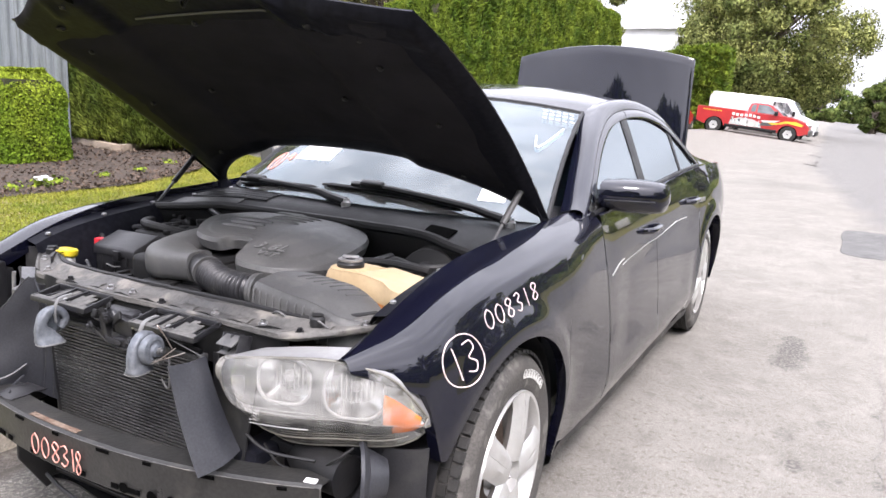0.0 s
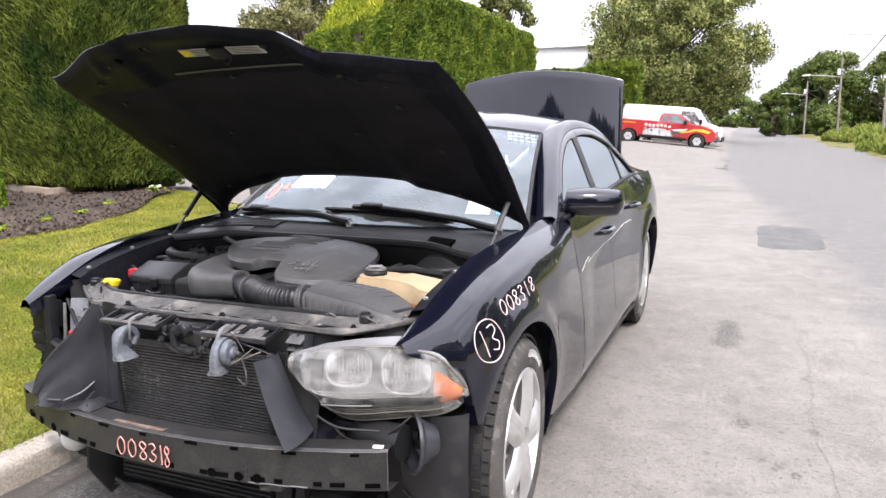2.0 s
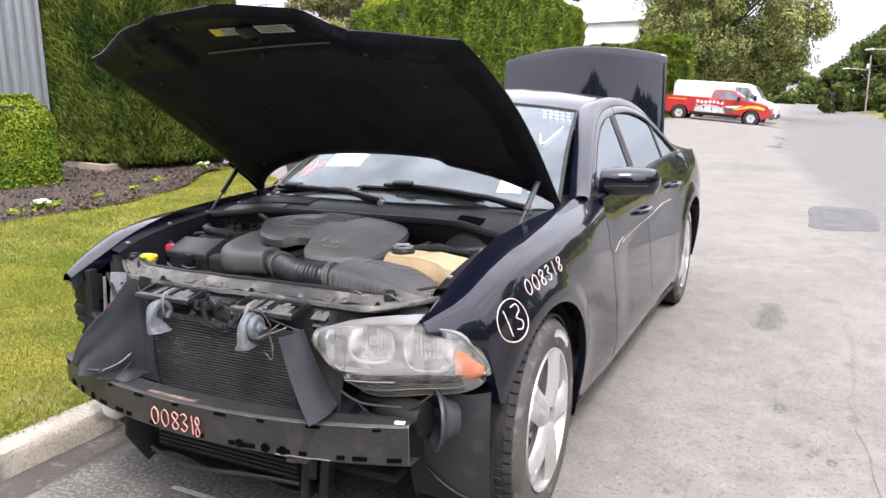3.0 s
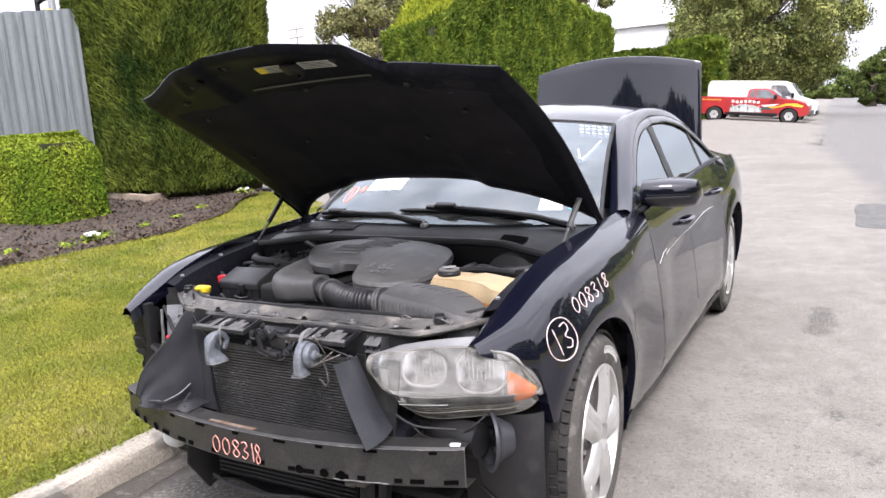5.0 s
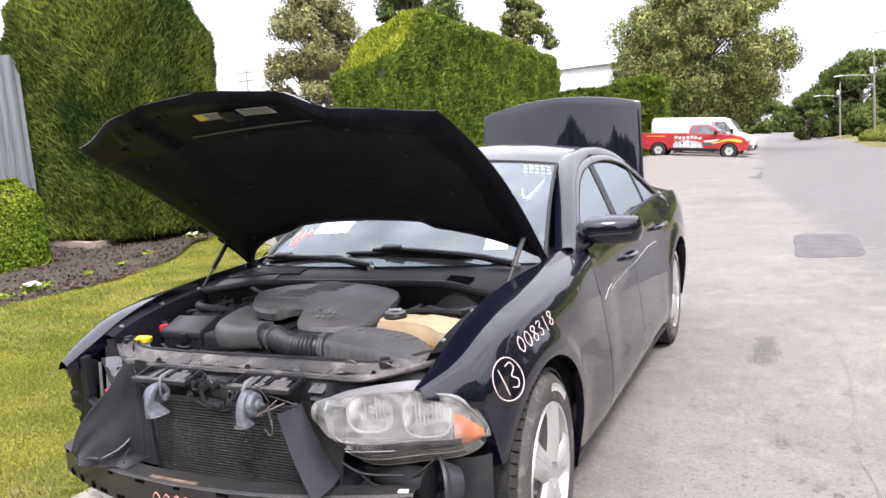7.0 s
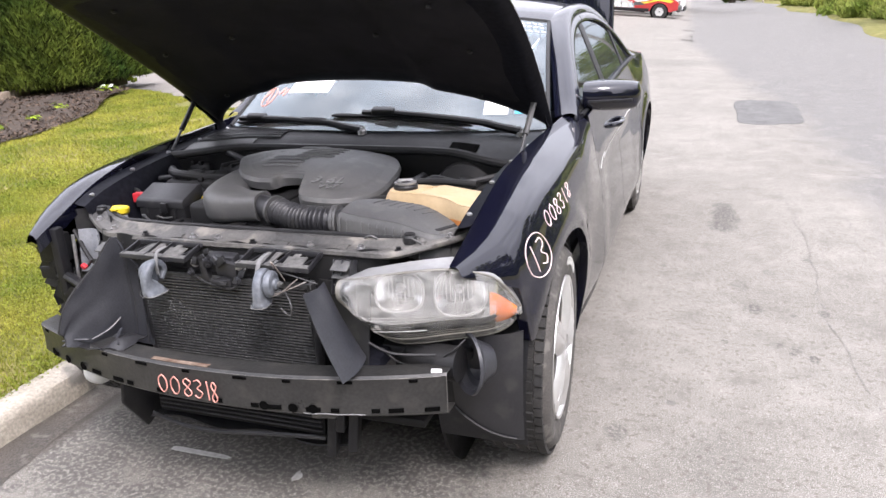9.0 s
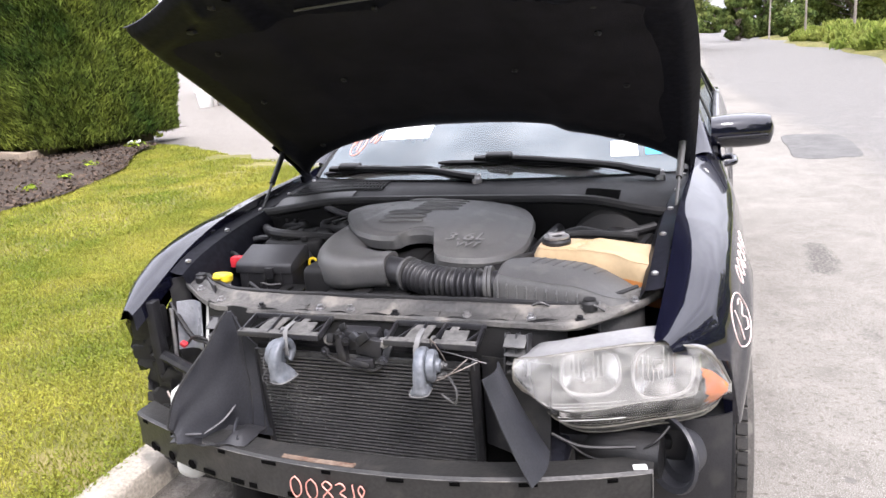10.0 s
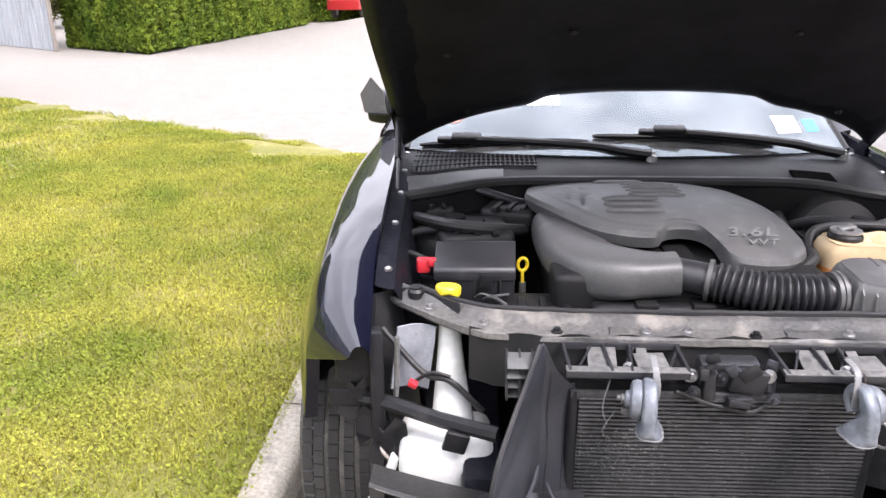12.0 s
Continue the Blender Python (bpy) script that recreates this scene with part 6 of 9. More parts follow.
# ---- mirrors ----
for s in (1, -1):
    put = (lambda b: b) if s > 0 else mirrored
    bm = bmesh.new()
    def shell(u, v):
        # v around, u from inner to outer end
        a = 2 * math.pi * v
        w = 0.115 * (1 - 0.15 * u) * (0.55 + 0.45 * math.sin(math.pi * min(max(0.12 + 0.80 * u, 0), 1)) ** 0.6)
        h = 0.07 * (0.72 + 0.28 * math.sin(math.pi * (0.2 + 0.65 * u)))
        if u > 0.9:
            k = math.sqrt(max(1 - ((u - 0.9) / 0.1) ** 2, 0.0))
            w, h = w * (0.35 + 0.65 * k), h * (0.35 + 0.65 * k)
        c, sn = math.cos(a), math.sin(a)
        px = math.copysign(abs(c) ** 0.75, c) * w
        pz = math.copysign(abs(sn) ** 0.62, sn) * h
        return Vector((0.815 + (0.232 if s > 0 else 0.12) * u, 1.03 + 0.085 * u + px * (0.9 if s > 0 else 0.6), 1.066 - 0.008 * u + pz * 0.92))
    sheet(bm, shell, lin(0, 1, 17), lin(0, 1, 29))
    bmesh.ops.remove_doubles(bm, verts=bm.verts, dist=0.0005)
    bmesh.ops.holes_fill(bm, edges=[e for e in bm.edges if len(e.link_faces) == 1], sides=60)
    mi = part("wing_mirror", put(bm), PAINT if s > 0 else PLASTIC, car, "black wing mirror with glossy cap" if s > 0 else "broken black wing mirror shell")
    bm = bmesh.new()
    tube(bm, smooth_path([(0.775, 0.99, 1.02), (0.82, 1.02, 1.03), (0.87, 1.05, 1.045)], 4), [0.03] * 4 + [0.026] * 5, 12)
    prism(bm, [(0.775, 0.86, 1.005), (0.775, 1.02, 1.01), (0.75, 1.02, 1.10), (0.755, 0.93, 1.075)], (0.025, 0, 0.004), 0.006)
    part("mirror_foot", put(bm), PLASTIC, mi)
    bm = bmesh.new()
    box(bm, (0.93 if s > 0 else 0.87, 0.965, 1.05), (0.19 if s > 0 else 0.08, 0.014, 0.010), (0, 0, 20), 0.004)
    part("cap_line", put(bm), PLASTIC, mi)
    if s < 0:
        bm = bmesh.new()
        prism(bm, [(-0.84, 0.985, 1.04), (-0.93, 1.0, 1.05), (-0.945, 1.0, 1.12), (-0.90, 0.99, 1.185), (-0.855, 0.99, 1.13)], (0, 0.012, 0))
        part("broken_shard", bm, PLASTIC_GREY, mi, "cracked grey mirror backing")

# ---- dashboard and cabin, dark behind the glass ----
bm = bmesh.new()
sheet(bm, lambda u, v: Vector((u * 0.70, 0.55 + 0.35 * u * u * 0.6 + 0.55 * v, 0.955 + 0.03 * math.sin(math.pi * v) + 0.02 * (1 - u * u))), lin(-1, 1, 15), lin(0, 1, 8), 0.05)
part("dashboard", bm, DASH, car)
bm = bmesh.new()
box(bm, (0, 1.9, 0.30), (1.5, 2.3, 0.06), bevel=0.02)
box(bm, (0, 3.06, 0.7), (1.4, 0.1, 0.75), bevel=0.04)
part("cabin_floor", bm, DASH, car)
for sx in (-0.37, 0.37):
    for sy, hz in ((1.75, 1.2), (2.7, 1.1)):
        bm = bmesh.new()
        box(bm, (sx, sy - 0.2, 0.58), (0.5, 0.5, 0.18), bevel=0.06, seg=3)
        box(bm, (sx, sy + 0.1, 0.86), (0.48, 0.16, 0.6), (-14, 0, 0), 0.07, 3)
        box(bm, (sx, sy + 0.2, hz - 0.03), (0.26, 0.1, 0.17), (-10, 0, 0), 0.045, 3)
        part("seat", bm, DASH, car)
bm = bmesh.new()
sw = Matrix.Translation((0.37, 1.12, 0.98)) @ Euler((radians(-65), 0, 0)).to_matrix().to_4x4()
tube(bm, [sw @ Vector((0.185 * math.cos(a), 0.185 * math.sin(a), 0)) for a in lin(0, 2 * math.pi, 33)[:-1]], 0.015, 8, closed=True)
for a in (0, math.pi, -math.pi / 2):
    tube(bm, [sw @ Vector((0, 0, 0)), sw @ Vector((0.18 * math.cos(a), 0.18 * math.sin(a), 0))], 0.018, 8)
part("steering_wheel", bm, DASH, car)

# ---- wheels ----
def wheel(cx, cy, s, steer=0.0):
    """A five-spoke alloy wheel with its tyre; s: the side that faces out."""
    e = new("wheel")
    e.parent = car
    e.empty_display_size = 0.1
    M = pose(cx, cy, WHEEL_R, 0, 0, steer) @ pose(0, 0, 0, 0, 90 * s, 0)   # local z points out
    e.matrix_local = Matrix.Identity(4)
    R, w = WHEEL_R, 0.232
    bm = bmesh.new()
    lathe(bm, [(0.232, -w / 2 + 0.01), (0.25, -w / 2), (0.31, -w / 2 - 0.004), (R - 0.022, -w / 2 + 0.012), (R - 0.006, -w / 2 + 0.035), (R - 0.006, w / 2 - 0.035),
               (R - 0.022, w / 2 - 0.012), (0.322, w / 2 + 0.002), (0.305, w / 2 + 0.006), (0.29, w / 2 + 0.003), (0.262, w / 2 + 0.004), (0.247, w / 2 - 0.002), (0.236, w / 2 - 0.012)], 72, M)
    ty = part("tyre", bm, TYRE, e, "worn black tyre with raised white lettering")
    # tread blocks
    bm = bmesh.new()
    for k in range(64):
        a = 2 * math.pi * k / 64
        for j, z in enumerate((-0.086, -0.05, -0.012, 0.026, 0.062, 0.09)):
            aa = a + (j % 2) * math.pi / 64
            q = M @ Matrix.Rotation(aa, 4, "Z") @ pose(R - 0.005, 0, z, 0, 0, 6 * (-1) ** j)
            ln = 0.0305 if j in (0, 5) else 0.0342
            r = [bm.verts.new(q @ Vector((dx, dy, dz))) for dx, dy, dz in ((-0.006, -ln / 2, -0.014), (-0.006, ln / 2, -0.014), (-0.006, ln / 2, 0.014), (-0.006, -ln / 2, 0.014), (0.004, -ln / 2 + 0.002, -0.012), (0.004, ln / 2 - 0.002, -0.012), (0.004, ln / 2 - 0.002, 0.012), (0.004, -ln / 2 + 0.002, 0.012))]
            for f in ((4, 5, 6, 7), (0, 1, 5, 4), (1, 2, 6, 5), (2, 3, 7, 6), (3, 0, 4, 7)):
                bm.faces.new([r[i] for i in f])
    tagged(part("tread", bm, TREAD, ty, smooth=False), kind="stuff")
    # sidewall lettering as plain raised bars
    for a0 in (2.35,):
        for k in range(8):
            bm = bmesh.new()
            q = M @ Matrix.Rotation(a0 + k * 0.085, 4, "Z") @ pose(0.292, 0, w / 2 + 0.004)
            for dx, dy, sx, sy in ((-0.011, 0, 0.004, 0.018), (0.011, 0, 0.004, 0.018), (0, -0.008, 0.02, 0.003), (0, 0.008, 0.02, 0.003)):
                b2 = bmesh.new()
                box(b2, (dx, dy, 0), (sx, sy, 0.004))
                b2.transform(q)
                me = bpy.data.meshes.new("t")
                b2.to_mesh(me)
                bm.from_mesh(me)
                b2.free()
                bpy.data.meshes.remove(me)
            part("lettering_bar", bm, LABELMAT, ty, "pale outlined lettering bar")
    bm = bmesh.new()
    lathe(bm, [(0.236, w / 2 - 0.012), (0.243, w / 2 - 0.004), (0.241, w / 2 + 0.004), (0.232, w / 2 + 0.002), (0.222, w / 2 - 0.022), (0.212, w / 2 - 0.06), (0.205, -w / 2 + 0.02), (0.236, -w / 2 + 0.01)], 72, M)
    part("rim", bm, ALU, e, "silver alloy rim")
    # five broad spokes
    for k in range(5):
        bm = bmesh.new()
        q = M @ Matrix.Rotation(2 * math.pi * k / 5 + 0.28, 4, "Z")
        def sp(u, v):
            r = 0.045 + 0.183 * u
            hw = 0.027 + 0.010 * u + 0.022 * sstep(0.75, 1, u)
            z = w / 2 - 0.03 + 0.016 * math.sin(math.pi * (0.25 + 0.65 * u)) - 0.012 * sstep(0.6, 1.0, abs(v))
            groove = -0.008 * sstep(0.3, 0.1, abs(v)) * sstep(0.2, 0.4, u)
            return q @ Vector((r, v * hw, z + groove))
        sheet(bm, sp, lin(0, 1, 10), lin(-1, 1, 9), -0.03)
        part("spoke", bm, ALU, e)
    bm = bmesh.new()
    lathe(bm, [(0, w / 2 - 0.012), (0.028, w / 2 - 0.012), (0.034, w / 2 - 0.018), (0.06, w / 2 - 0.022), (0.075, w / 2 - 0.05), (0, w / 2 - 0.06)], 30, M)
    hb = part("hub_cap", bm, ALU, e)
    for k in range(5):
        bm = bmesh.new()
        q = M @ Matrix.Rotation(2 * math.pi * k / 5 + 0.28 + math.pi / 5, 4, "Z") @ pose(0.057, 0, w / 2 - 0.03)
        lathe(bm, [(0.011, 0), (0.011, 0.014), (0.008, 0.018), (0, 0.018)], 6, q)
        part("lug_nut", bm, STEEL, e)
    bm = bmesh.new()
    q = M @ Matrix.Rotation(0.28 + 2 * math.pi * 3 / 5 + math.pi / 5 if s > 0 else 0, 4, "Z") @ pose(0.192, 0, w / 2 - 0.05)
    tube(bm, [q @ Vector((0, 0, -0.01)), q @ Vector((-0.012, 0, 0.035))], 0.0065, 8)
    part("valve", bm, RUBBER, e)
    bm = bmesh.new()
    lathe(bm, [(0, -0.02), (0.16, -0.02), (0.165, 0.0), (0.16, 0.02), (0.06, 0.03), (0, 0.03)], 36, M @ pose(0, 0, 0.01))
    part("brake_disc", bm, RUST, e, "rusty brake disc")
    return e


for cy in (0.0, WB):
    for s in (1, -1):
        wheel(s * 0.79, cy, s, 2.0 * s if cy == 0 else 0)
        # liner behind the arch
        bm = bmesh.new()
        sheet(bm, lambda a, x, s=s, cy=cy: Vector((s * x, cy - math.cos(a) * (ARCH_R + 0.012), WHEEL_R + math.sin(a) * (ARCH_R + 0.006))), lin(0.7 if (cy == 0 and s < 0) else -0.35, math.pi + 0.35, 26), lin(0.60, 0.872 if cy == 0 else 0.885, 6))
        part("wheel_liner", bm, PLASTIC, car)
        bm = bmesh.new()
        lathe(bm, [(0, 0), (ARCH_R + 0.01, 0), (ARCH_R + 0.01, 0.01), (0, 0.01)], 30, pose(s * 0.60, cy, WHEEL_R, 0, 90, 0))
        part("inner_wheelhouse", bm, BAYBLACK, car)

# long pale scratches along the left doors, with the scallop edge's highlight painted in
for pts in ([(0.93, 0.765), (1.03, 0.79), (1.13, 0.802)], [(1.10, 0.778), (1.5, 0.80), (1.75, 0.803), (2.1, 0.83), (2.42, 0.822)]):
    bm = bmesh.new()
    fine_pts = [p for a, b in zip(pts, pts[1:]) for p in [(a[0] + (b[0] - a[0]) * k / 8, a[1] + (b[1] - a[1]) * k / 8) for k in range(8)]]
    tube(bm, [Vector((side_x(y, z) + 0.0005, y, z + 0.003 * noise.noise((y * 14, 0, 0)))) for y, z in fine_pts], 0.0022, 5)
    part("scratch", bm, LABELMAT, car, "pale scratched line and painted edge highlight on black paint")

# ---- engine bay ----
apron_z = lambda y: shoulder(y) + 0.02
for s in (1, -1):
    bm = bmesh.new()
    def fn(y, k, s=s):
        x = inner_x(y)
        return Vector((s * (x - (0.003, 0.02, 0.045, 0.06, 0.085, 0.11)[k]), y, apron_z(y) - (0.024, 0.03, 0.034, 0.06, 0.2, 0.42)[k]))
    sheet(bm, fn, lin(-0.36, 0.72, 20), range(6))
    part("inner_fender", bm, PAINT_IN, car, "dusty black inner fender apron")
    for k in range(5):
        bm = bmesh.new()
        y = -0.30 + 0.22 * k
        lathe(bm, [(0, 0), (0.009, 0), (0.009, 0.006), (0.005, 0.009), (0, 0.009)], 6, pose(s * (inner_x(y) - 0.03), y, apron_z(y) - 0.032))
        part("fender_bolt", bm, STEEL, car)
    bm = bmesh.new()
    lathe(bm, [(0.15, -0.12), (0.135, 0.0), (0.12, 0.02), (0.07, 0.028), (0.06, 0.02), (0.03, 0.02), (0.028, 0.05), (0, 0.052)], 30, pose(s * 0.545, 0.11, 0.852, 0, 8 * s, 0))
    part("strut_tower", bm, BAYBLACK, car)
bm = bmesh.new()
sheet(bm, lambda u, v: Vector((u * 0.76, 0.40 + 0.18 * u * u, 0.30 + 0.65 * v)), lin(-1, 1, 15), lin(0, 1, 5), 0.01)
part("firewall", bm, BAYBLACK, car)
bm = bmesh.new()
box(bm, (0, 0.0, 0.29), (1.16, 0.95, 0.03), bevel=0.01)
part("undertray", bm, BAYBLACK, car)
for s in (1, -1):
    bm = bmesh.new()
    box(bm, (s * 0.47, -0.05, 0.5), (0.08, 1.1, 0.13), bevel=0.015)
    part("frame_rail", bm, PAINT_IN, car)


# cowl
def cowl(u, v):
    a = Vector((u * 0.735, 0.255 + 0.03 * (1 - u * u) - 0.10 * sstep(0.5, 1, abs(u)), 0.958 - 0.02 * sstep(0.6, 1, abs(u))))
    b = ws_point(u, 0.0) + Vector((0, 0.01, -0.004))
    p = a.lerp(b, v)
    p.z += 0.012 * math.sin(math.pi * v)
    return p
bm = bmesh.new()
sheet(bm, cowl, lin(-1, 1, 41), lin(0, 1, 12), 0.006)
cw = part("cowl_panel", bm, COWL, car, "dusty black plastic cowl below the windshield")
for k in range(26):
    bm = bmesh.new()
    u = -0.93 + 0.50 * k / 25
    tube(bm, [cowl(u, 0.38) + Vector((0, 0, 0.004)), cowl(u, 0.62) + Vector((0, 0, 0.004)), cowl(u, 0.9) + Vector((0, 0, 0.004))], 0.0035, 5)
    part("grille_slat", bm, PLASTIC, cw)
for v in (0.38, 0.5, 0.64, 0.78, 0.9):
    bm = bmesh.new()
    tube(bm, [cowl(u, v) + Vector((0, 0, 0.005)) for u in lin(-0.94, -0.42, 9)], 0.003, 5)
    part("grille_bar", bm, PLASTIC, cw)
bm = bmesh.new()
sheet(bm, lambda u, v: cowl(u, v) + Vector((0, 0, 0.006)), lin(0.585, 0.735, 5), lin(0.04, 0.30, 4), 0.003)
part("drain_opening", bm, VOID, cw, "dark drain opening")
bm = bmesh.new()
sheet(bm, lambda u, v: cowl(u, v) + Vector((0, 0, 0.005 + 0.002 * noise.noise((u * 20, v * 8, 0)))), lin(-0.95, -0.56, 12), lin(0.04, 0.31, 5), 0.003)
part("cowl_ledge", bm, PLASTIC_GREY, cw, "pale dusty ledge below the cowl grille")
bm = bmesh.new()
tube(bm, smooth_path([cowl(u, 0.0) + Vector((0, -0.012, 0.004)) for u in lin(-0.97, 0.97, 13)], 3), 0.016, 9)
part("cowl_seal", bm, RUBBER, car, "black rubber cowl seal")
bm = bmesh.new()
sheet(bm, lambda u, v: Vector((u * 0.72, cowl(u, 0).y - 0.01 + 0.04 * v, cowl(u, 0).z - 0.01 - 0.16 * v)), lin(-1, 1, 21), lin(0, 1, 4), 0.006)
part("cowl_front", bm, BAYBLACK, car)

# wipers: arms pivot on the cowl, blades lie along the foot of the glass
for piv, e0, e1, cl in ((Vector((0.038, 0.385, 1.000)), (-0.93, 0.012), (-0.20, 0.055), (-0.72, 0.03)), (Vector((0.652, 0.49, 0.985)), (-0.18, 0.08), (0.62, 0.04), (0.143, 0.08))):
    blade = [ws_point(e0[0] + (e1[0] - e0[0]) * t, e0[1] + (e1[1] - e0[1]) * t + 0.012 * math.sin(math.pi * t)) + Vector((0, -0.006, 0.013)) for t in lin(0, 1, 15)]
    mid = ws_point(*cl) + Vector((0, -0.014, 0.030))
    bm = bmesh.new()
    el = piv.lerp(mid, 0.30) + Vector((0, 0.012, 0.020))
    path = smooth_path([piv + Vector((0, 0, 0.014)), piv.lerp(el, 0.5) + Vector((0, 0, 0.006)), el, piv.lerp(mid, 0.65) + Vector((0, 0.0, 0.014)), mid], 5)
    arm_r = [0.017 - 0.006 * k / (len(path) - 1) for k in range(len(path))]
    tube(bm, path, arm_r, 8)
    ar = part("wiper_arm", bm, WIPER, car)
    bm = bmesh.new()
    lathe(bm, [(0.018, -0.03), (0.018, 0.012), (0.013, 0.018), (0.012, 0.026), (0, 0.027)], 16, Matrix.Translation(piv))
    part("pivot_nut", bm, STEEL, ar)
    bm = bmesh.new()
    tube(bm, blade, [0.005] + [0.0095] * 13 + [0.005], 6)
    part("wiper_blade", bm, WIPER, ar)
    bm = bmesh.new()
    box(bm, mid + Vector((0, 0.002, 0.002)), (0.10, 0.036, 0.030), (18, 0, -4), 0.010, 3)
    box(bm, mid + Vector((-0.035, 0.004, -0.004)), (0.12, 0.024, 0.020), (18, 0, -4), 0.006)
    part("blade_clip", bm, WIPER, ar)

# papers and writing on the windshield
def on_glass(u, v):
    e = 0.002
    p, du, dv = ws_point(u, v), ws_point(u + e, v), ws_point(u, v + e)
    n = (du - p).cross(dv - p).normalized()
    if n.y > 0:
        n = -n
    return p + n * 0.006
def glass_plate(u0, u1, v0, v1):
    bm = bmesh.new()
    sheet(bm, lambda u, v: on_glass(u, v) + Vector((0, 0, 0.0)), lin(u0, u1, 5), lin(v0, v1, 4), 0.001)
    return bm
tagged(part("paper_sheet", glass_plate(-0.645, -0.315, 0.25, 0.38), PAPER, car), "white paper sheet inside the windshield")
tagged(part("paper_sheet", glass_plate(0.665, 0.79, 0.10, 0.19), PAPER, car), "white paper slip at the foot of the windshield")
tagged(part("sticker", glass_plate(0.825, 0.895, 0.105, 0.17), BLUE_STICK, car), "blue sticker on the windshield")
def marks(name, strokes, r, material, parent, label, at):
    """Hand-drawn paint strokes laid on a surface at(a, b)."""
    bm = bmesh.new()
    for st in strokes:
        tube(bm, smooth_path([at(*q) for q in st], 4) if len(st) > 2 else [at(*q) for q in st], r, 5)
    return part(name, bm, material, parent, label)
gl = lambda a, b: on_glass(a, b)
marks("check_mark", [[(0.80, 0.62), (0.84, 0.52), (0.93, 0.74)]], 0.004, WHITEMARK, windshield, "white check mark", gl)
rng = random.Random(4)
for row in range(3):
    for k in range(5):
        u = 0.74 + 0.045 * k + 0.012 * row
        v = 0.94 - 0.05 * row
        if u < 0.975:
            marks("marker_bar", [[(u, v), (u + 0.028, v + rng.uniform(-0.012, 0.012))]], 0.003, WHITEMARK, windshield, "white marker bar", gl)
marks("marker_ring", [[(-0.80 + 0.05 * math.cos(a), 0.22 + 0.07 * math.sin(a)) for a in lin(0, 2 * math.pi, 13)], [(-0.84, 0.22), (-0.81, 0.28), (-0.79, 0.18)], [(-0.72, 0.24), (-0.70, 0.29), (-0.68, 0.23), (-0.66, 0.28)]], 0.0025, PINK, windshield, "pale pink marker ring", gl)

# ---- engine cover ----
def dome(bm, outline, zf, edge=0.012, roll=0.03, skirt=0.05, flare=0.012, rings=12, centre=None, n=4, step=0.0):
    """A moulded cover: a rounded outline seen from above, filled with a surface zf(x, y), its rim rolled over into a skirt."""
    pts = smooth_path([(x, y, 0) for x, y in outline + outline[:1]], n)[:-1]
    c = centre or (sum(p.x for p in pts) / len(pts), sum(p.y for p in pts) / len(pts))
    c = Vector((c[0], c[1], 0))
    def at(p, k, drop=0.0, out=0.0):
        q = c + (p - c) * k
        d = (p - c).normalized() * out
        return Vector((q.x + d.x, q.y + d.y, zf(q.x, q.y) - drop))
    mid = bm.verts.new(at(pts[0], 0))
    last = None
    levels = [(k / rings, 0.0, 0.0) for k in range(1, rings) if k / rings < 0.84] + [(0.845, 0.0, 0.0), (0.855, step, 0.0), (0.9, step, 0.0), (0.94, step, 0.0)]
    levels += [(1 - roll * 0.5, step + edge * 0.12, 0), (1 - roll * 0.2, step + edge * 0.4, 0), (1, step + edge, 0.0), (1, step + edge + 0.006, 0.003), (1, step + edge + skirt, flare)]
    for k, drop, out in levels:
        ring = [bm.verts.new(at(p, k, drop, out)) for p in pts]
        m = len(ring)
        for i in range(m):
            if last is None:
                bm.faces.new((mid, ring[i], ring[(i + 1) % m]))
            else:
                bm.faces.new((last[i], ring[i], ring[(i + 1) % m], last[(i + 1) % m]))
        last = ring
    return bm


cover_mid = curve1([(-0.27, 0.912), (-0.2, 0.934), (-0.12, 0.950), (0.08, 0.972), (0.25, 0.966)])
def cover_z(x, y):
    z = cover_mid(min(max(y, -0.27), 0.26)) - (0.046 if x > -0.02 else 0.017) * (abs(x + 0.02) / 0.32) ** 2.6
    # shallow step that borders the ribbed field, and two long swages
    z -= 0.0015 * sstep(0.012, 0.0, abs(x - 0.10 - 0.25 * max(y, 0))) * sstep(-0.16, -0.1, y)
    z -= 0.007 * sstep(0.014, 0.0, abs(x + 0.215 - 0.12 * y)) * sstep(-0.02, 0.05, y) * sstep(0.22, 0.17, y)
    z -= 0.006 * sstep(0.012, 0.0, abs(x + 0.255 - 0.12 * y)) * sstep(0.03, 0.08, y) * sstep(0.22, 0.17, y)
    return z
cover_outline = [(-0.352, 0.165), (-0.348, 0.225), (-0.335, 0.252), (-0.29, 0.262), (-0.17, 0.265), (0.03, 0.257), (0.16, 0.25), (0.235, 0.235), (0.282, 0.17), (0.306, 0.08), (0.316, -0.03), (0.312, -0.10), (0.296, -0.15), (0.268, -0.19),
                 (0.225, -0.225), (0.16, -0.245), (0.105, -0.242), (0.085, -0.215), (0.080, -0.165), (0.062, -0.125), (0.03, -0.106), (-0.005, -0.106), (-0.035, -0.120), (-0.052, -0.146), (-0.08, -0.152), (-0.13, -0.144), (-0.19, -0.112), (-0.245, -0.05), (-0.29, 0.02), (-0.33, 0.095)]
bm = dome(bmesh.new(), cover_outline, cover_z, 0.008, 0.018, 0.034, -0.006, 22, (0.0, 0.05), 4, 0.001)
cover = part("engine_cover", bm, PLASTIC_GREY, car, "dusty grey plastic engine cover with raised ribs", sharp=34)


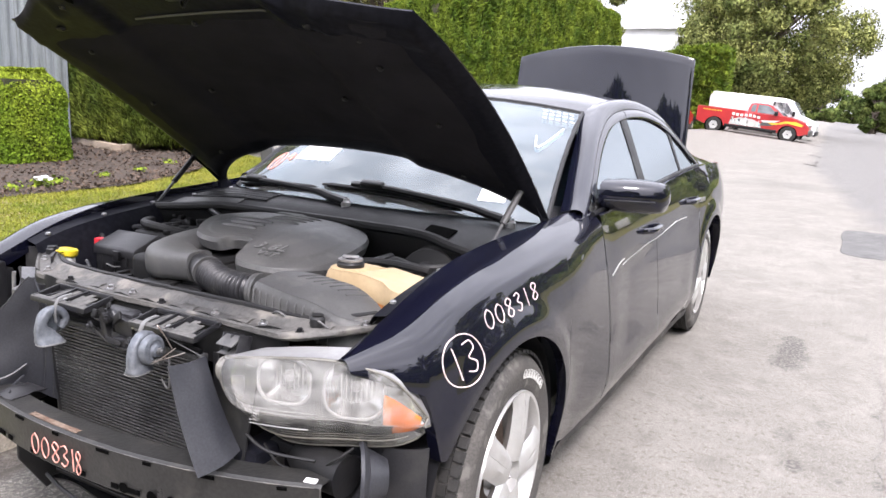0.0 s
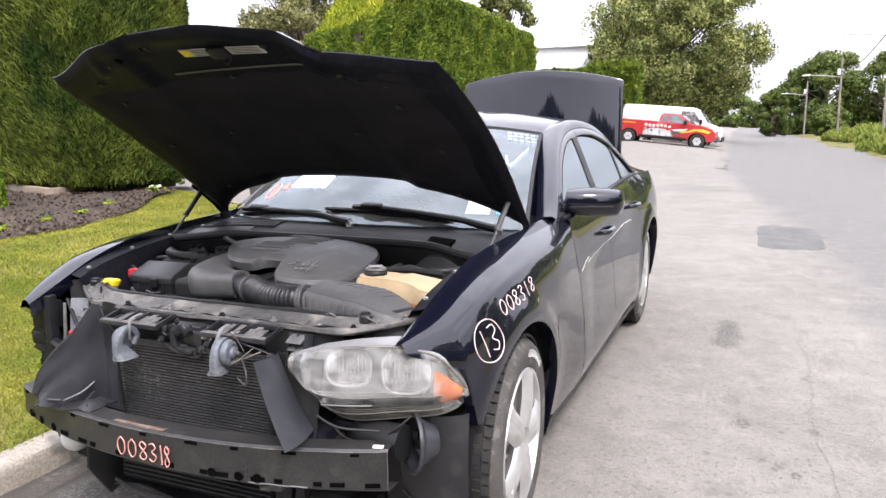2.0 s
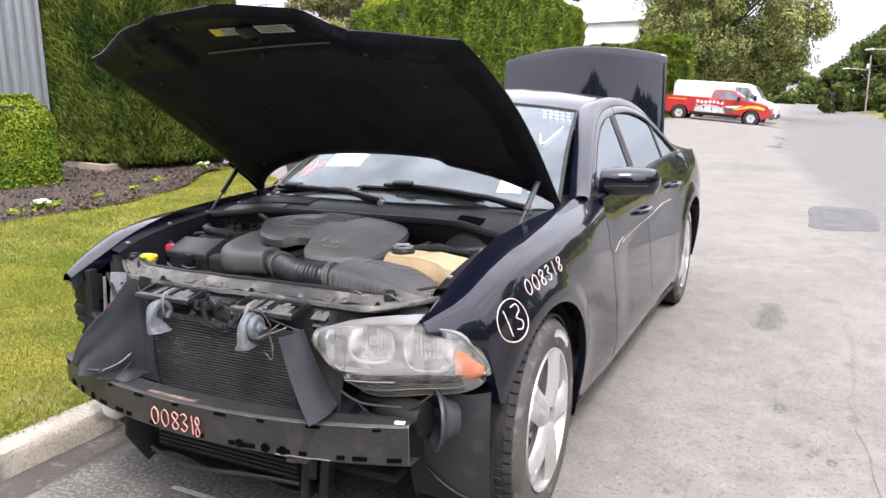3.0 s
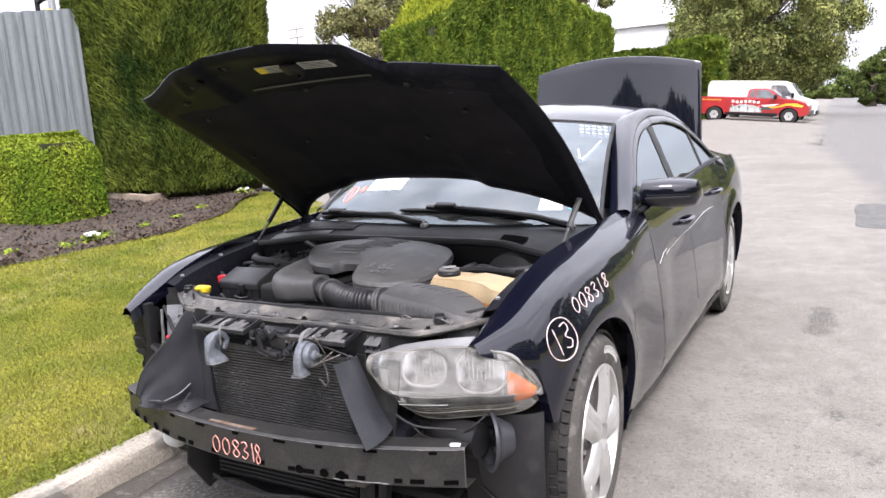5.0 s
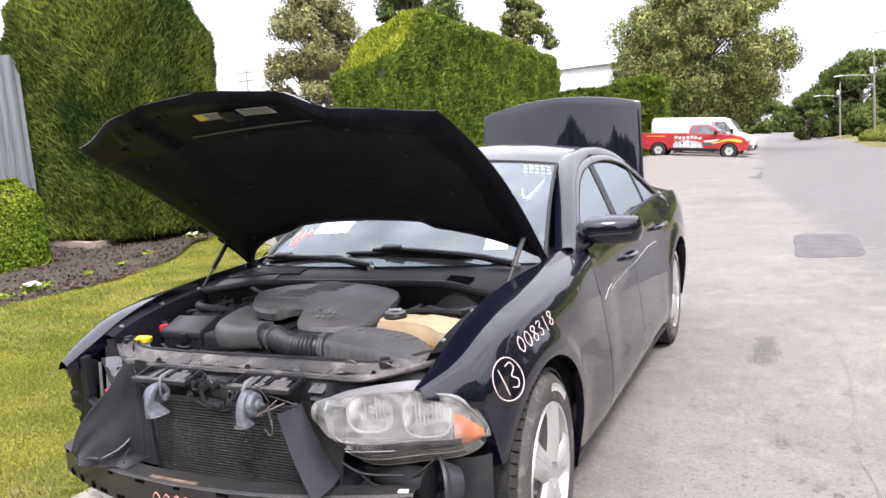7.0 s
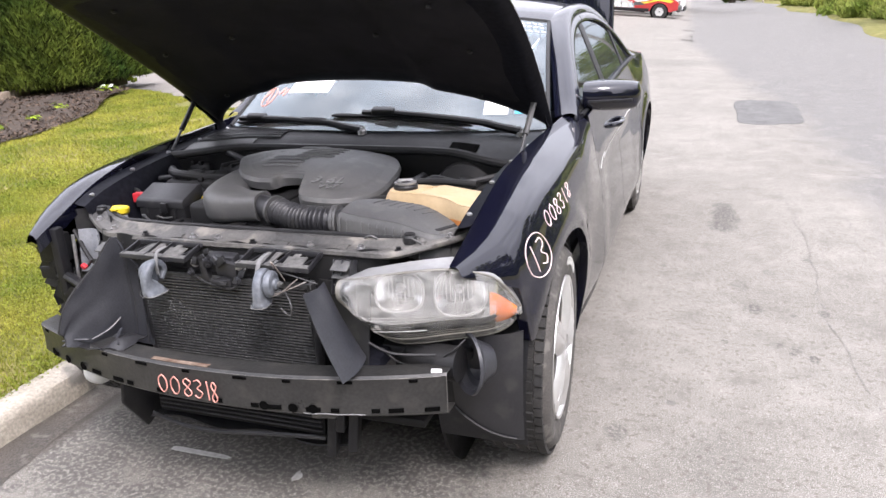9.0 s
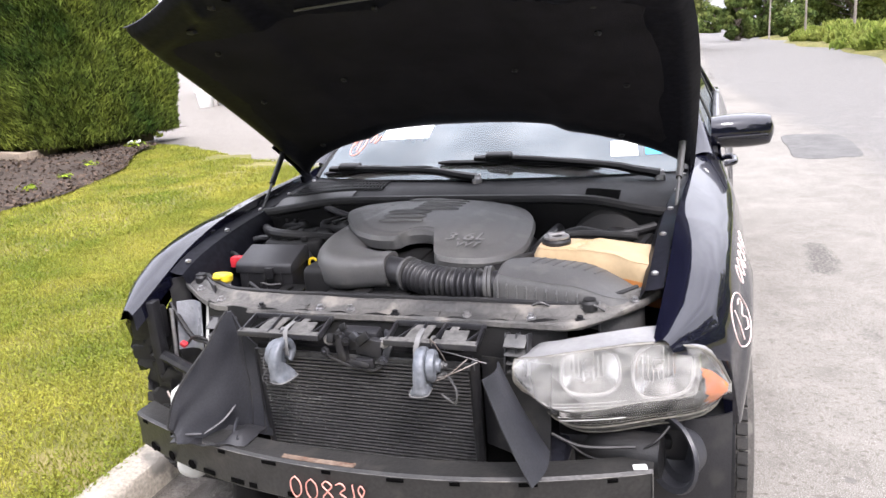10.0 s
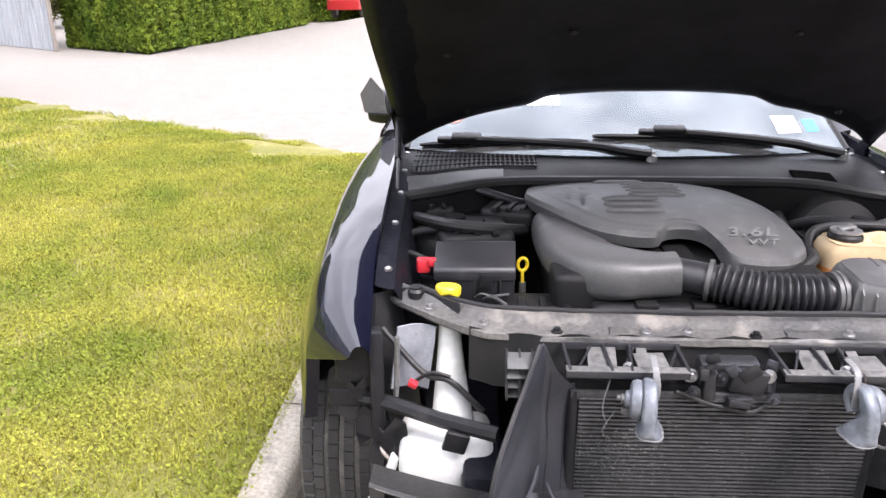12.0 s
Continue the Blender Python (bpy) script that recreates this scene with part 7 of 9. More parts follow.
def raised_text(body, p, size, parent, material, turn=0.0):
    cu = bpy.data.curves.new("t", "FONT")
    cu.body, cu.size, cu.extrude, cu.shear, cu.space_character = body, size, 0.0016, 0.25, 1.1
    tmp = bpy.data.objects.new("t", cu)
    me = bpy.data.meshes.new_from_object(tmp)
    bpy.data.objects.remove(tmp)
    ob = new("lettering", me)
    me.transform(pose(*p, 17, 0, turn) @ Matrix.Diagonal((1.25, 1.0, 1.0, 1.0)))
    me.materials.append(material)
    ob.parent = parent
    return ob
raised_text("3.6L", (0.098, -0.168, cover_z(0.12, -0.16) + 0.0025), 0.052, cover, FADED)
raised_text("VVT", (0.138, -0.200, cover_z(0.14, -0.195) + 0.003), 0.030, cover, FADED)
# cover ribs at the rear: two staggered rows of long bars
for x0, x1, ys in ((-0.085, 0.065, (0.085, 0.125, 0.165, 0.205)), (-0.16, -0.015, (-0.03, 0.01, 0.05, 0.235))):
    for y in ys:
        bm = bmesh.new()
        tube(bm, [Vector((x, y, cover_z(x, y) - 0.0005)) for x in lin(x0, x1, 7)], [0.004] + [0.009] * 5 + [0.004], 8)
        part("raised_rib", bm, PLASTIC_GREY, cover)


def flat_sweep(bm, path, ws, hs, seg=16, power=0.6):
    """A rounded-rectangular duct along a path lying about level."""
    path = [Vector(p) for p in path]
    rings = []
    for i, p in enumerate(path):
        d = (path[min(i + 1, len(path) - 1)] - path[max(i - 1, 0)]).normalized()
        sd = d.cross(Vector((0, 0, 1))).normalized()
        up = sd.cross(d)
        r = []
        for k in range(seg):
            a = 2 * math.pi * k / seg
            c, s = math.cos(a), math.sin(a)
            r.append(bm.verts.new(p + sd * ws[i] * math.copysign(abs(c) ** power, c) + up * hs[i] * math.copysign(abs(s) ** power, s)))
        rings.append(r)
    for a, b in zip(rings, rings[1:]):
        for k in range(seg):
            bm.faces.new((a[k], a[(k + 1) % seg], b[(k + 1) % seg], b[k]))
    bm.faces.new(rings[0][::-1])
    bm.faces.new(rings[-1])
    return bm


bm = bmesh.new()
pth = smooth_path([(-0.030, -0.252, 0.876), (-0.11, -0.248, 0.872), (-0.19, -0.220, 0.868), (-0.236, -0.14, 0.868), (-0.256, -0.04, 0.872), (-0.262, 0.08, 0.874)], 6)
n = len(pth)
flat_sweep(bm, pth, [0.052 + 0.026 * sstep(0.05, 0.35, k / n) for k in range(n)], [0.046 + 0.010 * sstep(0.1, 0.4, k / n) for k in range(n)], 24, 0.62)
part("intake_resonator", bm, PLASTIC_GREY, car, "smooth dusty grey intake resonator", sharp=45)
bm = bmesh.new()
pth = smooth_path([(-0.045, -0.252, 0.878), (0.04, -0.285, 0.872), (0.13, -0.325, 0.866), (0.22, -0.342, 0.866), (0.305, -0.338, 0.868)], 40)
n = len(pth)
rs = []
for k in range(n):
    t = k / (n - 1)
    rib = (0.5 + 0.5 * math.cos(t * 2 * math.pi * 25)) ** 0.7 if 0.27 < t < 0.85 else 0.35
    rs.append(0.034 + 0.011 * rib)
tube(bm, pth, rs, 22)
part("intake_hose", bm, PLASTIC_DUSTY, car, "ribbed black rubber intake hose", sharp=70)
for t, r in ((0.22, 0.048), (0.885, 0.049), (0.915, 0.050)):
    bm = bmesh.new()
    k = int(t * (n - 1))
    tube(bm, pth[k:k + 5], r, 22)
    part("hose_clamp", bm, PLASTIC_GREY, car)

# air filter box
def airbox_z(x, y):
    return 0.918 - 0.012 * sstep(0.36, 0.5, x) - 0.062 * sstep(0.48, 0.68, x) - 0.03 * ((y + 0.3) / 0.11) ** 2 * 0.5
airbox_outline = [(0.305, -0.385), (0.36, -0.40), (0.45, -0.405), (0.56, -0.40), (0.615, -0.378), (0.648, -0.335), (0.652, -0.275), (0.60, -0.225), (0.50, -0.205), (0.40, -0.215), (0.325, -0.25), (0.302, -0.29)]
bm = dome(bmesh.new(), airbox_outline, airbox_z, 0.014, 0.12, 0.075, 0.006, 14)
ab = part("air_filter_box", bm, PLASTIC_GREY, car, "dusty grey plastic air filter box with ribs", sharp=50)
for k in range(11):
    bm = bmesh.new()
    x = 0.315 + 0.025 * k
    y = -0.392 - 0.019 * math.sin(math.pi * min(max((x - 0.30) / 0.33, 0), 1))
    tube(bm, [(x, y + 0.012, airbox_z(x, y) - 0.008), (x, y, airbox_z(x, y) - 0.02), (x, y - 0.008, airbox_z(x, y) - 0.085)], 0.0032, 6)
    part("front_rib", bm, PLASTIC_GREY, ab)
for k in range(7):
    bm = bmesh.new()
    x = 0.385 + 0.026 * k
    tube(bm, [Vector((x + 0.018 * j / 3, -0.30 + 0.075 * j / 3, airbox_z(x + 0.018 * j / 3, -0.30 + 0.075 * j / 3) - 0.001)) for j in range(4)], 0.0036, 6)
    part("top_rib", bm, PLASTIC_GREY, ab)
for x in (0.43, 0.55):
    bm = bmesh.new()
    tube(bm, smooth_path([(x - 0.03, -0.424, 0.842), (x, -0.434, 0.86), (x + 0.03, -0.424, 0.842)], 4), 0.003, 6)
    part("spring_clip", bm, PLASTIC_GREY, ab)

# coolant tank
tank = new("coolant_tank")
tank.parent = car
tagged(tank, "yellowed translucent coolant tank with orange stain")
def tank_z(x, y):
    return 0.913 + 0.006 * noise.noise((x * 14, y * 14, 2)) - 0.02 * sstep(0.5, 0.72, x) - 0.012 * sstep(0.012, 0.0, abs(x - 0.475 - 0.3 * (y + 0.1)))
tank_outline = [(0.357, -0.055), (0.352, -0.12), (0.375, -0.155), (0.46, -0.165), (0.56, -0.18), (0.64, -0.225), (0.70, -0.235), (0.728, -0.20), (0.728, -0.10), (0.70, -0.04), (0.55, -0.03), (0.43, -0.03)]
bm = dome(bmesh.new(), tank_outline, tank_z, 0.02, 0.14, 0.05, 0.004, 12)
part("tank_body", bm, TANK, tank)
bm = dome(bmesh.new(), [(0.54 + (x - 0.54) * 1.015, -0.13 + (y + 0.13) * 1.02) for x, y in tank_outline], lambda x, y: 0.862 - 0.01 * sstep(0.6, 0.72, x), 0.008, 0.05, 0.06, 0.002, 6)
part("stained_base", bm, RESID, tank, "orange-stained lower tank")
bm = bmesh.new()
lathe(bm, [(0.038, 0), (0.040, 0.004), (0.040, 0.02), (0.036, 0.026), (0.018, 0.028), (0.016, 0.036), (0, 0.036)], 24, pose(0.408, -0.095, 0.902))
cap = part("filler_cap", bm, PLASTIC, tank, "black filler cap with steel insert")
bm = bmesh.new()
box(bm, (0.408, -0.095, 0.94), (0.05, 0.018, 0.01), (0, 0, 25), 0.004)
lathe(bm, [(0.036, 0), (0.036, 0.005), (0, 0.006)], 20, pose(0.408, -0.095, 0.930))
part("cap_top", bm, STEEL, cap)

# fuse box and its neighbours
fuse = new("fuse_box")
fuse.parent = car
tagged(fuse, "black plastic fuse box with a dusty lid")
bm = bmesh.new()
box(bm, (-0.490, -0.148, 0.785), (0.188, 0.10, 0.13), (0, 0, 2), 0.006)
for x in (-0.55, -0.49, -0.43):
    box(bm, (x, -0.2, 0.80), (0.006, 0.006, 0.07), (0, 0, 2), 0.002)
part("case", bm, PLASTIC, fuse)
bm = bmesh.new()
prism(bm, [(-0.590, -0.206, 0.832), (-0.590, -0.204, 0.856), (-0.590, -0.198, 0.864), (-0.588, -0.105, 0.899), (-0.588, -0.092, 0.895), (-0.588, -0.088, 0.85)], (0.197, 0.006, 0), 0.004)
part("lid", bm, PLASTIC_DUSTY, fuse, "dusty sloping lid")
bm = bmesh.new()
box(bm, (-0.463, -0.212, 0.838), (0.028, 0.012, 0.034), (0, 0, 2), 0.003)
part("latch", bm, PLASTIC, fuse)
bm = bmesh.new()
tube(bm, smooth_path([(-0.49, -0.225, 0.80), (-0.475, -0.24, 0.815), (-0.45, -0.235, 0.808), (-0.41, -0.24, 0.815)], 5), 0.003, 6)
part("tie_wire", bm, PLASTIC_GREY, fuse, "grey loose tie wire")
bm = bmesh.new()
box(bm, (-0.618, -0.155, 0.855), (0.034, 0.03, 0.036), (0, 0, 10), 0.007)
box(bm, (-0.595, -0.165, 0.866), (0.024, 0.022, 0.022), (0, 0, 0), 0.006)
part("battery_terminal_cap", bm, RED, car, "red plastic terminal cover")
bm = bmesh.new()
lathe(bm, [(0.020, -0.004), (0.027, 0.0), (0.029, 0.004), (0.029, 0.018), (0.026, 0.022), (0.010, 0.024), (0, 0.024)], 20, pose(-0.55, -0.325, 0.848, -8, 4, 0))
box(bm, (-0.548, -0.352, 0.866), (0.024, 0.018, 0.006), (-8, 0, 0), 0.002)
part("washer_filler_cap", bm, YELLOW, car, "yellow washer fluid cap")
bm = bmesh.new()
lathe(bm, [(0.021, -0.05), (0.021, 0.0), (0.018, 0.002), (0, 0.002)], 18, pose(-0.55, -0.325, 0.846))
part("filler_collar", bm, WASHER, car, "white filler collar")
bm = bmesh.new()
tube(bm, [(-0.372 + 0.012 * math.cos(a), -0.10 + 0.003 * math.cos(a), 0.838 + 0.017 * math.sin(a)) for a in lin(0, 2 * math.pi, 17)[:-1]], 0.0045, 8, closed=True)
tube(bm, [(-0.372, -0.10, 0.821), (-0.37, -0.10, 0.72)], 0.004, 8)
part("dipstick", bm, YELLOW, car, "yellow ring dipstick")
bm = bmesh.new()
tube(bm, smooth_path([(-0.371, -0.10, 0.79), (-0.372, -0.10, 0.75), (-0.38, -0.06, 0.68)], 4), 0.009, 8)
part("dipstick_tube", bm, STEEL, car)
# brake fluid reservoir and booster
bm = bmesh.new()
lathe(bm, [(0, -0.05), (0.12, -0.05), (0.135, -0.02), (0.12, 0.03), (0.05, 0.05), (0, 0.05)], 28, pose(0.52, 0.19, 0.81, 80, 0, 0))
part("brake_booster", bm, BAYBLACK, car)
bm = bmesh.new()
box(bm, (0.49, 0.27, 0.875), (0.07, 0.09, 0.06), (0, 0, 5), 0.012)
lathe(bm, [(0.02, 0), (0.02, 0.008), (0.016, 0.011), (0, 0.011)], 18, pose(0.485, 0.25, 0.903))
part("brake_reservoir", bm, TANK, car, "pale yellowed brake fluid reservoir")
for k, (pts, r) in enumerate((
        ([(-0.62, 0.33, 0.93), (-0.5, 0.24, 0.945), (-0.38, 0.2, 0.92), (-0.3, 0.22, 0.9)], 0.012),
        ([(-0.66, 0.1, 0.9), (-0.55, -0.02, 0.915), (-0.44, 0.0, 0.9), (-0.36, 0.08, 0.87)], 0.016),
        ([(-0.7, -0.1, 0.87), (-0.64, -0.13, 0.872), (-0.6, -0.16, 0.86)], 0.008),
        ([(-0.7, 0.0, 0.875), (-0.62, 0.03, 0.885), (-0.5, 0.02, 0.88), (-0.40, -0.06, 0.84)], 0.010),
        ([(0.36, 0.16, 0.86), (0.44, 0.1, 0.90), (0.55, 0.05, 0.90), (0.66, 0.12, 0.91)], 0.013),
        ([(0.33, -0.1, 0.85), (0.36, -0.02, 0.9), (0.45, 0.02, 0.91), (0.62, 0.0, 0.91)], 0.011),
        ([(0.30, 0.0, 0.84), (0.34, 0.1, 0.87), (0.36, 0.2, 0.88)], 0.018),
        ([(0.26, -0.2, 0.86), (0.31, -0.16, 0.88), (0.34, -0.08, 0.87)], 0.014),
        ([(-0.40, -0.22, 0.74), (-0.385, -0.27, 0.78), (-0.36, -0.33, 0.77)], 0.009),
        ([(-0.47, -0.31, 0.83), (-0.45, -0.33, 0.845), (-0.42, -0.34, 0.83)], 0.005))):
    bm = bmesh.new()
    tube(bm, smooth_path(pts, 6), r, 10)
    part("hose", bm, RUBBER if k % 3 else PLASTIC_DUSTY, car)
for k, (c, s_, rot) in enumerate(((( -0.5, 0.05, 0.845), (0.2, 0.18, 0.1), 12), ((-0.39, 0.18, 0.885), (0.16, 0.12, 0.06), -20), ((-0.62, 0.22, 0.87), (0.14, 0.1, 0.08), 5), ((0.6, 0.05, 0.84), (0.16, 0.16, 0.1), -8), ((0.38, 0.05, 0.80), (0.1, 0.2, 0.12), 0), ((0.0, -0.08, 0.80), (0.62, 0.4, 0.16), 0), ((0.02, -0.26, 0.76), (0.5, 0.12, 0.12), 0), ((-0.33, -0.28, 0.72), (0.2, 0.2, 0.16), 0))):
    bm = bmesh.new()
    box(bm, c, s_, (0, 0, rot), 0.02, 3)
    for j in range(3):
        box(bm, (c[0] - s_[0] * 0.25 + j * s_[0] * 0.25, c[1] - 0.02, c[2] + s_[2] / 2), (s_[0] * 0.1, s_[1] * 0.7, 0.016), (0, 0, rot), 0.004)
    part("engine_casting" if k > 4 else "engine_bay_housing", bm, BAYBLACK, car)
# ---- radiator support ----
bm = bmesh.new()
tie_front = curve1([(-0.715, -0.235), (-0.68, -0.33), (-0.60, -0.40), (-0.52, -0.455), (-0.46, -0.485), (-0.3, -0.50), (0, -0.508), (0.3, -0.503), (0.46, -0.505), (0.53, -0.49), (0.60, -0.43), (0.66, -0.36), (0.715, -0.26)])
def tie(u, k):
    x = u * 0.715
    yf = tie_front(x)
    wide = 0.088 - 0.02 * sstep(0.65, 1.0, abs(u))
    dy = (0.004, -0.002, 0.0, 0.006, 0.014, 0.6, 0.72, 0.93, 1.0, 1.0)[k]
    dy = dy * wide if k > 4 else dy
    dz = (-0.018, -0.012, -0.002, 0.001, -0.004, 0.002, 0.012, 0.016, 0.012, -0.02)[k]
    return Vector((x, yf + dy, 0.834 + 0.016 * sstep(0.7, 1, abs(u)) + dz + 0.003 * noise.noise((x * 9, k * 0.7, 0)) + 0.0015 * noise.noise((x * 40, k * 2.7, 5))))
sheet(bm, tie, lin(-1, 1, 101), range(10), 0.004)
tb = part("radiator_support", bm, TIEBAR, car, "dirty grey-brown radiator support bar with bolts", sharp=40)
for x, w in ((-0.50, 0.05), (-0.2, 0.03), (0.16, 0.05), (0.36, 0.035), (0.56, 0.05)):
    bm = bmesh.new()
    sheet(bm, lambda a, v: tie((x + w * a) / 0.715, 4).lerp(tie((x + w * a) / 0.715, 5), 0.1 + 0.8 * v) + Vector((0, 0, 0.004 - 0.003 * abs(2 * v - 1))), lin(-0.5, 0.5, 5), lin(0, 1, 5), 0.002)
    part("pressed_pad", bm, TIEBAR, tb)
for k, u in enumerate((-0.93, -0.82, -0.66, -0.45, -0.2, -0.08, 0.1, 0.36, 0.58, 0.74, 0.9)):
    bm = bmesh.new()
    p = tie(u, 4).lerp(tie(u, 5), 0.25 + 0.5 * ((k * 7) % 3) / 3)
    lathe(bm, [(0.012, -0.002), (0.012, 0.003), (0.007, 0.004), (0.007, 0.011), (0, 0.011)], 6 if k % 2 else 12, Matrix.Translation(p))
    part("bolt", bm, STEEL if k % 3 else PLASTIC, tb)
bm = bmesh.new()
tube(bm, [tie(u, 8) + Vector((0, 0.004, 0.004)) for u in lin(-0.86, 0.9, 41)], 0.008, 7)
part("bonnet_seal", bm, RUBBER, tb)
for x in (-0.62, 0.545):
    bm = bmesh.new()
    lathe(bm, [(0.019, -0.01), (0.019, 0.008), (0.014, 0.014), (0.015, 0.018), (0, 0.019)], 14, pose(x, tie(x / 0.715, 6).y, 0.852))
    part("rubber_stop", bm, RUBBER, tb)
# moulded grille brackets with open cells
for x0, x1 in ((-0.315, -0.085), (0.088, 0.318)):
    br = new("grille_bracket")
    br.parent = car
    tagged(br, "broken dusty plastic grille bracket with open cells")
    W = x1 - x0
    for nm, y, z, d in (("front_bar", -0.602, 0.806, 0.014), ("rear_bar", -0.514, 0.822, 0.014)):
        bm = bmesh.new()
        box(bm, ((x0 + x1) / 2, y, z), (W, 0.005, d), (-8, 0, 0), 0.0015)
        part(nm, bm, PLASTIC_DUSTY, br)
    bm = bmesh.new()
    box(bm, ((x0 + x1) / 2, -0.595, 0.8135), (W, 0.018, 0.003), (8, 0, 0), 0.001)
    part("front_ledge", bm, BRACKET, br)
    for k, (f, w, y, d) in enumerate(((0.02, 0.006, -0.558, 0.085), (0.32, 0.055, -0.548, 0.07), (0.36, 0.006, -0.558, 0.085), (0.55, 0.006, -0.558, 0.085), (0.72, 0.06, -0.56, 0.05), (0.66, 0.02, -0.545, 0.085), (0.98, 0.006, -0.558, 0.085))):
        bm = bmesh.new()
        box(bm, (x0 + W * f, y, 0.814), (w, d, 0.004 if w > 0.01 else 0.016), (9, 0, 5 * (-1) ** k), 0.0012)
        part("web", bm, BRACKET if w > 0.01 else PLASTIC_DUSTY, br)
    for f in (0.08, 0.45, 0.82):
        bm = bmesh.new()
        tube(bm, [(x0 + W * f, -0.597, 0.806), (x0 + W * (f + 0.16), -0.516, 0.82)], 0.003, 5)
        part("cell_strut", bm, PLASTIC_DUSTY, br)
    bm = bmesh.new()
    lathe(bm, [(0.011, 0), (0.011, 0.004), (0.006, 0.005), (0.006, 0.011), (0, 0.011)], 8, pose(x0 + W * 0.52, -0.578, 0.808, 15, 0, 0))
    part("bolt", bm, STEEL, br)
# dark sheet added behind the brackets to stand for the shaded gap
bm = bmesh.new()
sheet(bm, lambda x, v: Vector((x, -0.497 - 0.02 * v + 0.3 * max(abs(x) - 0.4, 0), 0.835 - 0.11 * v + 0.004 * math.sin(x * 60))), lin(-0.5, 0.5, 41), lin(0, 1, 5), 0.003)
part("radiator_shroud", bm, BAYBLACK, car)
# side brackets with square cells beside each lamp opening
for s in (1, -1):
    br = new("lamp_bracket")
    br.parent = car
    tagged(br, "black plastic lamp bracket with square cells")
    cx = s * 0.40
    for k in range(4):
        bm = bmesh.new()
        box(bm, (cx, -0.57 + 0.006 * k, 0.815 - 0.024 * k), (0.05, 0.04, 0.004), (25, 0, 0), 0.001)
        part("cell_bar", bm, PLASTIC_GREY, br)
    for dx in (-0.028, 0.0, 0.028):
        bm = bmesh.new()
        box(bm, (cx + dx * 0.9, -0.555, 0.778), (0.004, 0.045, 0.095), (-18, 0, 0), 0.001)
        part("cell_wall", bm, PLASTIC_DUSTY, br)
# hood latch in the middle
bm = bmesh.new()
box(bm, (0.0, -0.545, 0.775), (0.115, 0.04, 0.085), (8, 0, 0), 0.01)
box(bm, (0.035, -0.57, 0.78), (0.07, 0.02, 0.05), (8, 8, 0), 0.006)
box(bm, (-0.04, -0.57, 0.775), (0.025, 0.03, 0.07), (8, -4, 0), 0.006)
box(bm, (0.02, -0.575, 0.735), (0.05, 0.02, 0.03), (8, 0, 10), 0.005)
la = part("hood_latch", bm, PLASTIC_DUSTY, car, "dirty hood latch")
for x in (-0.075, 0.072):
    bm = bmesh.new()
    lathe(bm, [(0.014, 0), (0.014, 0.006), (0.008, 0.008), (0.008, 0.014), (0, 0.014)], 12, pose(x, -0.566, 0.79, 90, 0, 0))
    part("latch_bolt", bm, STEEL, la)
bm = bmesh.new()
tube(bm, smooth_path([(-0.1, -0.57, 0.755), (-0.03, -0.585, 0.735), (0.04, -0.585, 0.722), (0.07, -0.58, 0.735)], 5), 0.004, 7)
part("release_cable", bm, RUBBER, la)
rng = random.Random(31)
for k in range(14):
    bm = bmesh.new()
    c = Vector((rng.uniform(-0.075, 0.085), rng.uniform(-0.60, -0.555), rng.uniform(0.735, 0.825)))
    if k % 3 == 0:
        lathe(bm, [(0, -0.004), (0.011, -0.004), (0.012, 0.003), (0.006, 0.005), (0.006, 0.011), (0, 0.011)], 10, pose(*c, 90 + rng.uniform(-25, 25), 0, rng.uniform(-30, 30)))
    else:
        box(bm, c, (rng.uniform(0.012, 0.05), rng.uniform(0.006, 0.02), rng.uniform(0.01, 0.03)), (rng.uniform(-30, 30), rng.uniform(-40, 40), rng.uniform(-20, 20)), 0.003)
    part("latch_bolt" if k % 3 == 0 else "latch_plate", bm, (PLASTIC_DUSTY, BAYBLACK, PLASTIC, GUIDE)[k % 4], la)

# condenser: tanks, tubes and fins
cond = new("condenser")
cond.parent = car
tagged(cond, "dark finned air conditioning condenser, dusty with pale corrosion")
bm = bmesh.new()
box(bm, (0, -0.545, 0.60), (0.58, 0.016, 0.33), (4, 0, 0), 0.002)
part("core", bm, FIN, cond)
bm = bmesh.new()
box(bm, (0, -0.553, 0.742), (0.6, 0.03, 0.022), (4, 0, 0), 0.004)
part("top_rail", bm, FINTUBE, cond)
for s in (-1, 1):
    bm = bmesh.new()
    tube(bm, [(s * 0.292, -0.541, 0.43), (s * 0.292, -0.555, 0.75)], 0.014, 12)
    part("side_tank", bm, PLASTIC, cond)
for k in range(30):
    bm = bmesh.new()
    z = 0.452 + 0.0098 * k
    box(bm, (0, -0.5605 - (z - 0.6) * 0.07 + 0.004, z), (0.565, 0.012, 0.0042), (0, 0, 0))
    part("tube", bm, FINTUBE, cond)
rng = np.random.default_rng(44)
n = 800
P = np.stack([rng.normal(-0.20, 0.05, n), np.full(n, -0.0), rng.normal(0.615, 0.04, n)], 1)
P[:300, 0], P[:300, 2] = rng.uniform(-0.27, 0.27, 300), rng.uniform(0.46, 0.74, 300)
P[:, 0] = np.clip(P[:, 0], -0.275, 0.275)
P[:, 2] = np.clip(P[:, 2], 0.46, 0.738)
P[:, 1] = -0.5636 - (P[:, 2] - 0.6) * 0.07
ob = new("corrosion", leaf_cloud("corrosion", P, np.tile([0, -1.0, 0], (n, 1)), 0.0013, CORROSION, 2.6, 0.1, 3))
ob.parent = cond
tagged(ob, "pale corrosion flecks on the fins", kind="stuff")
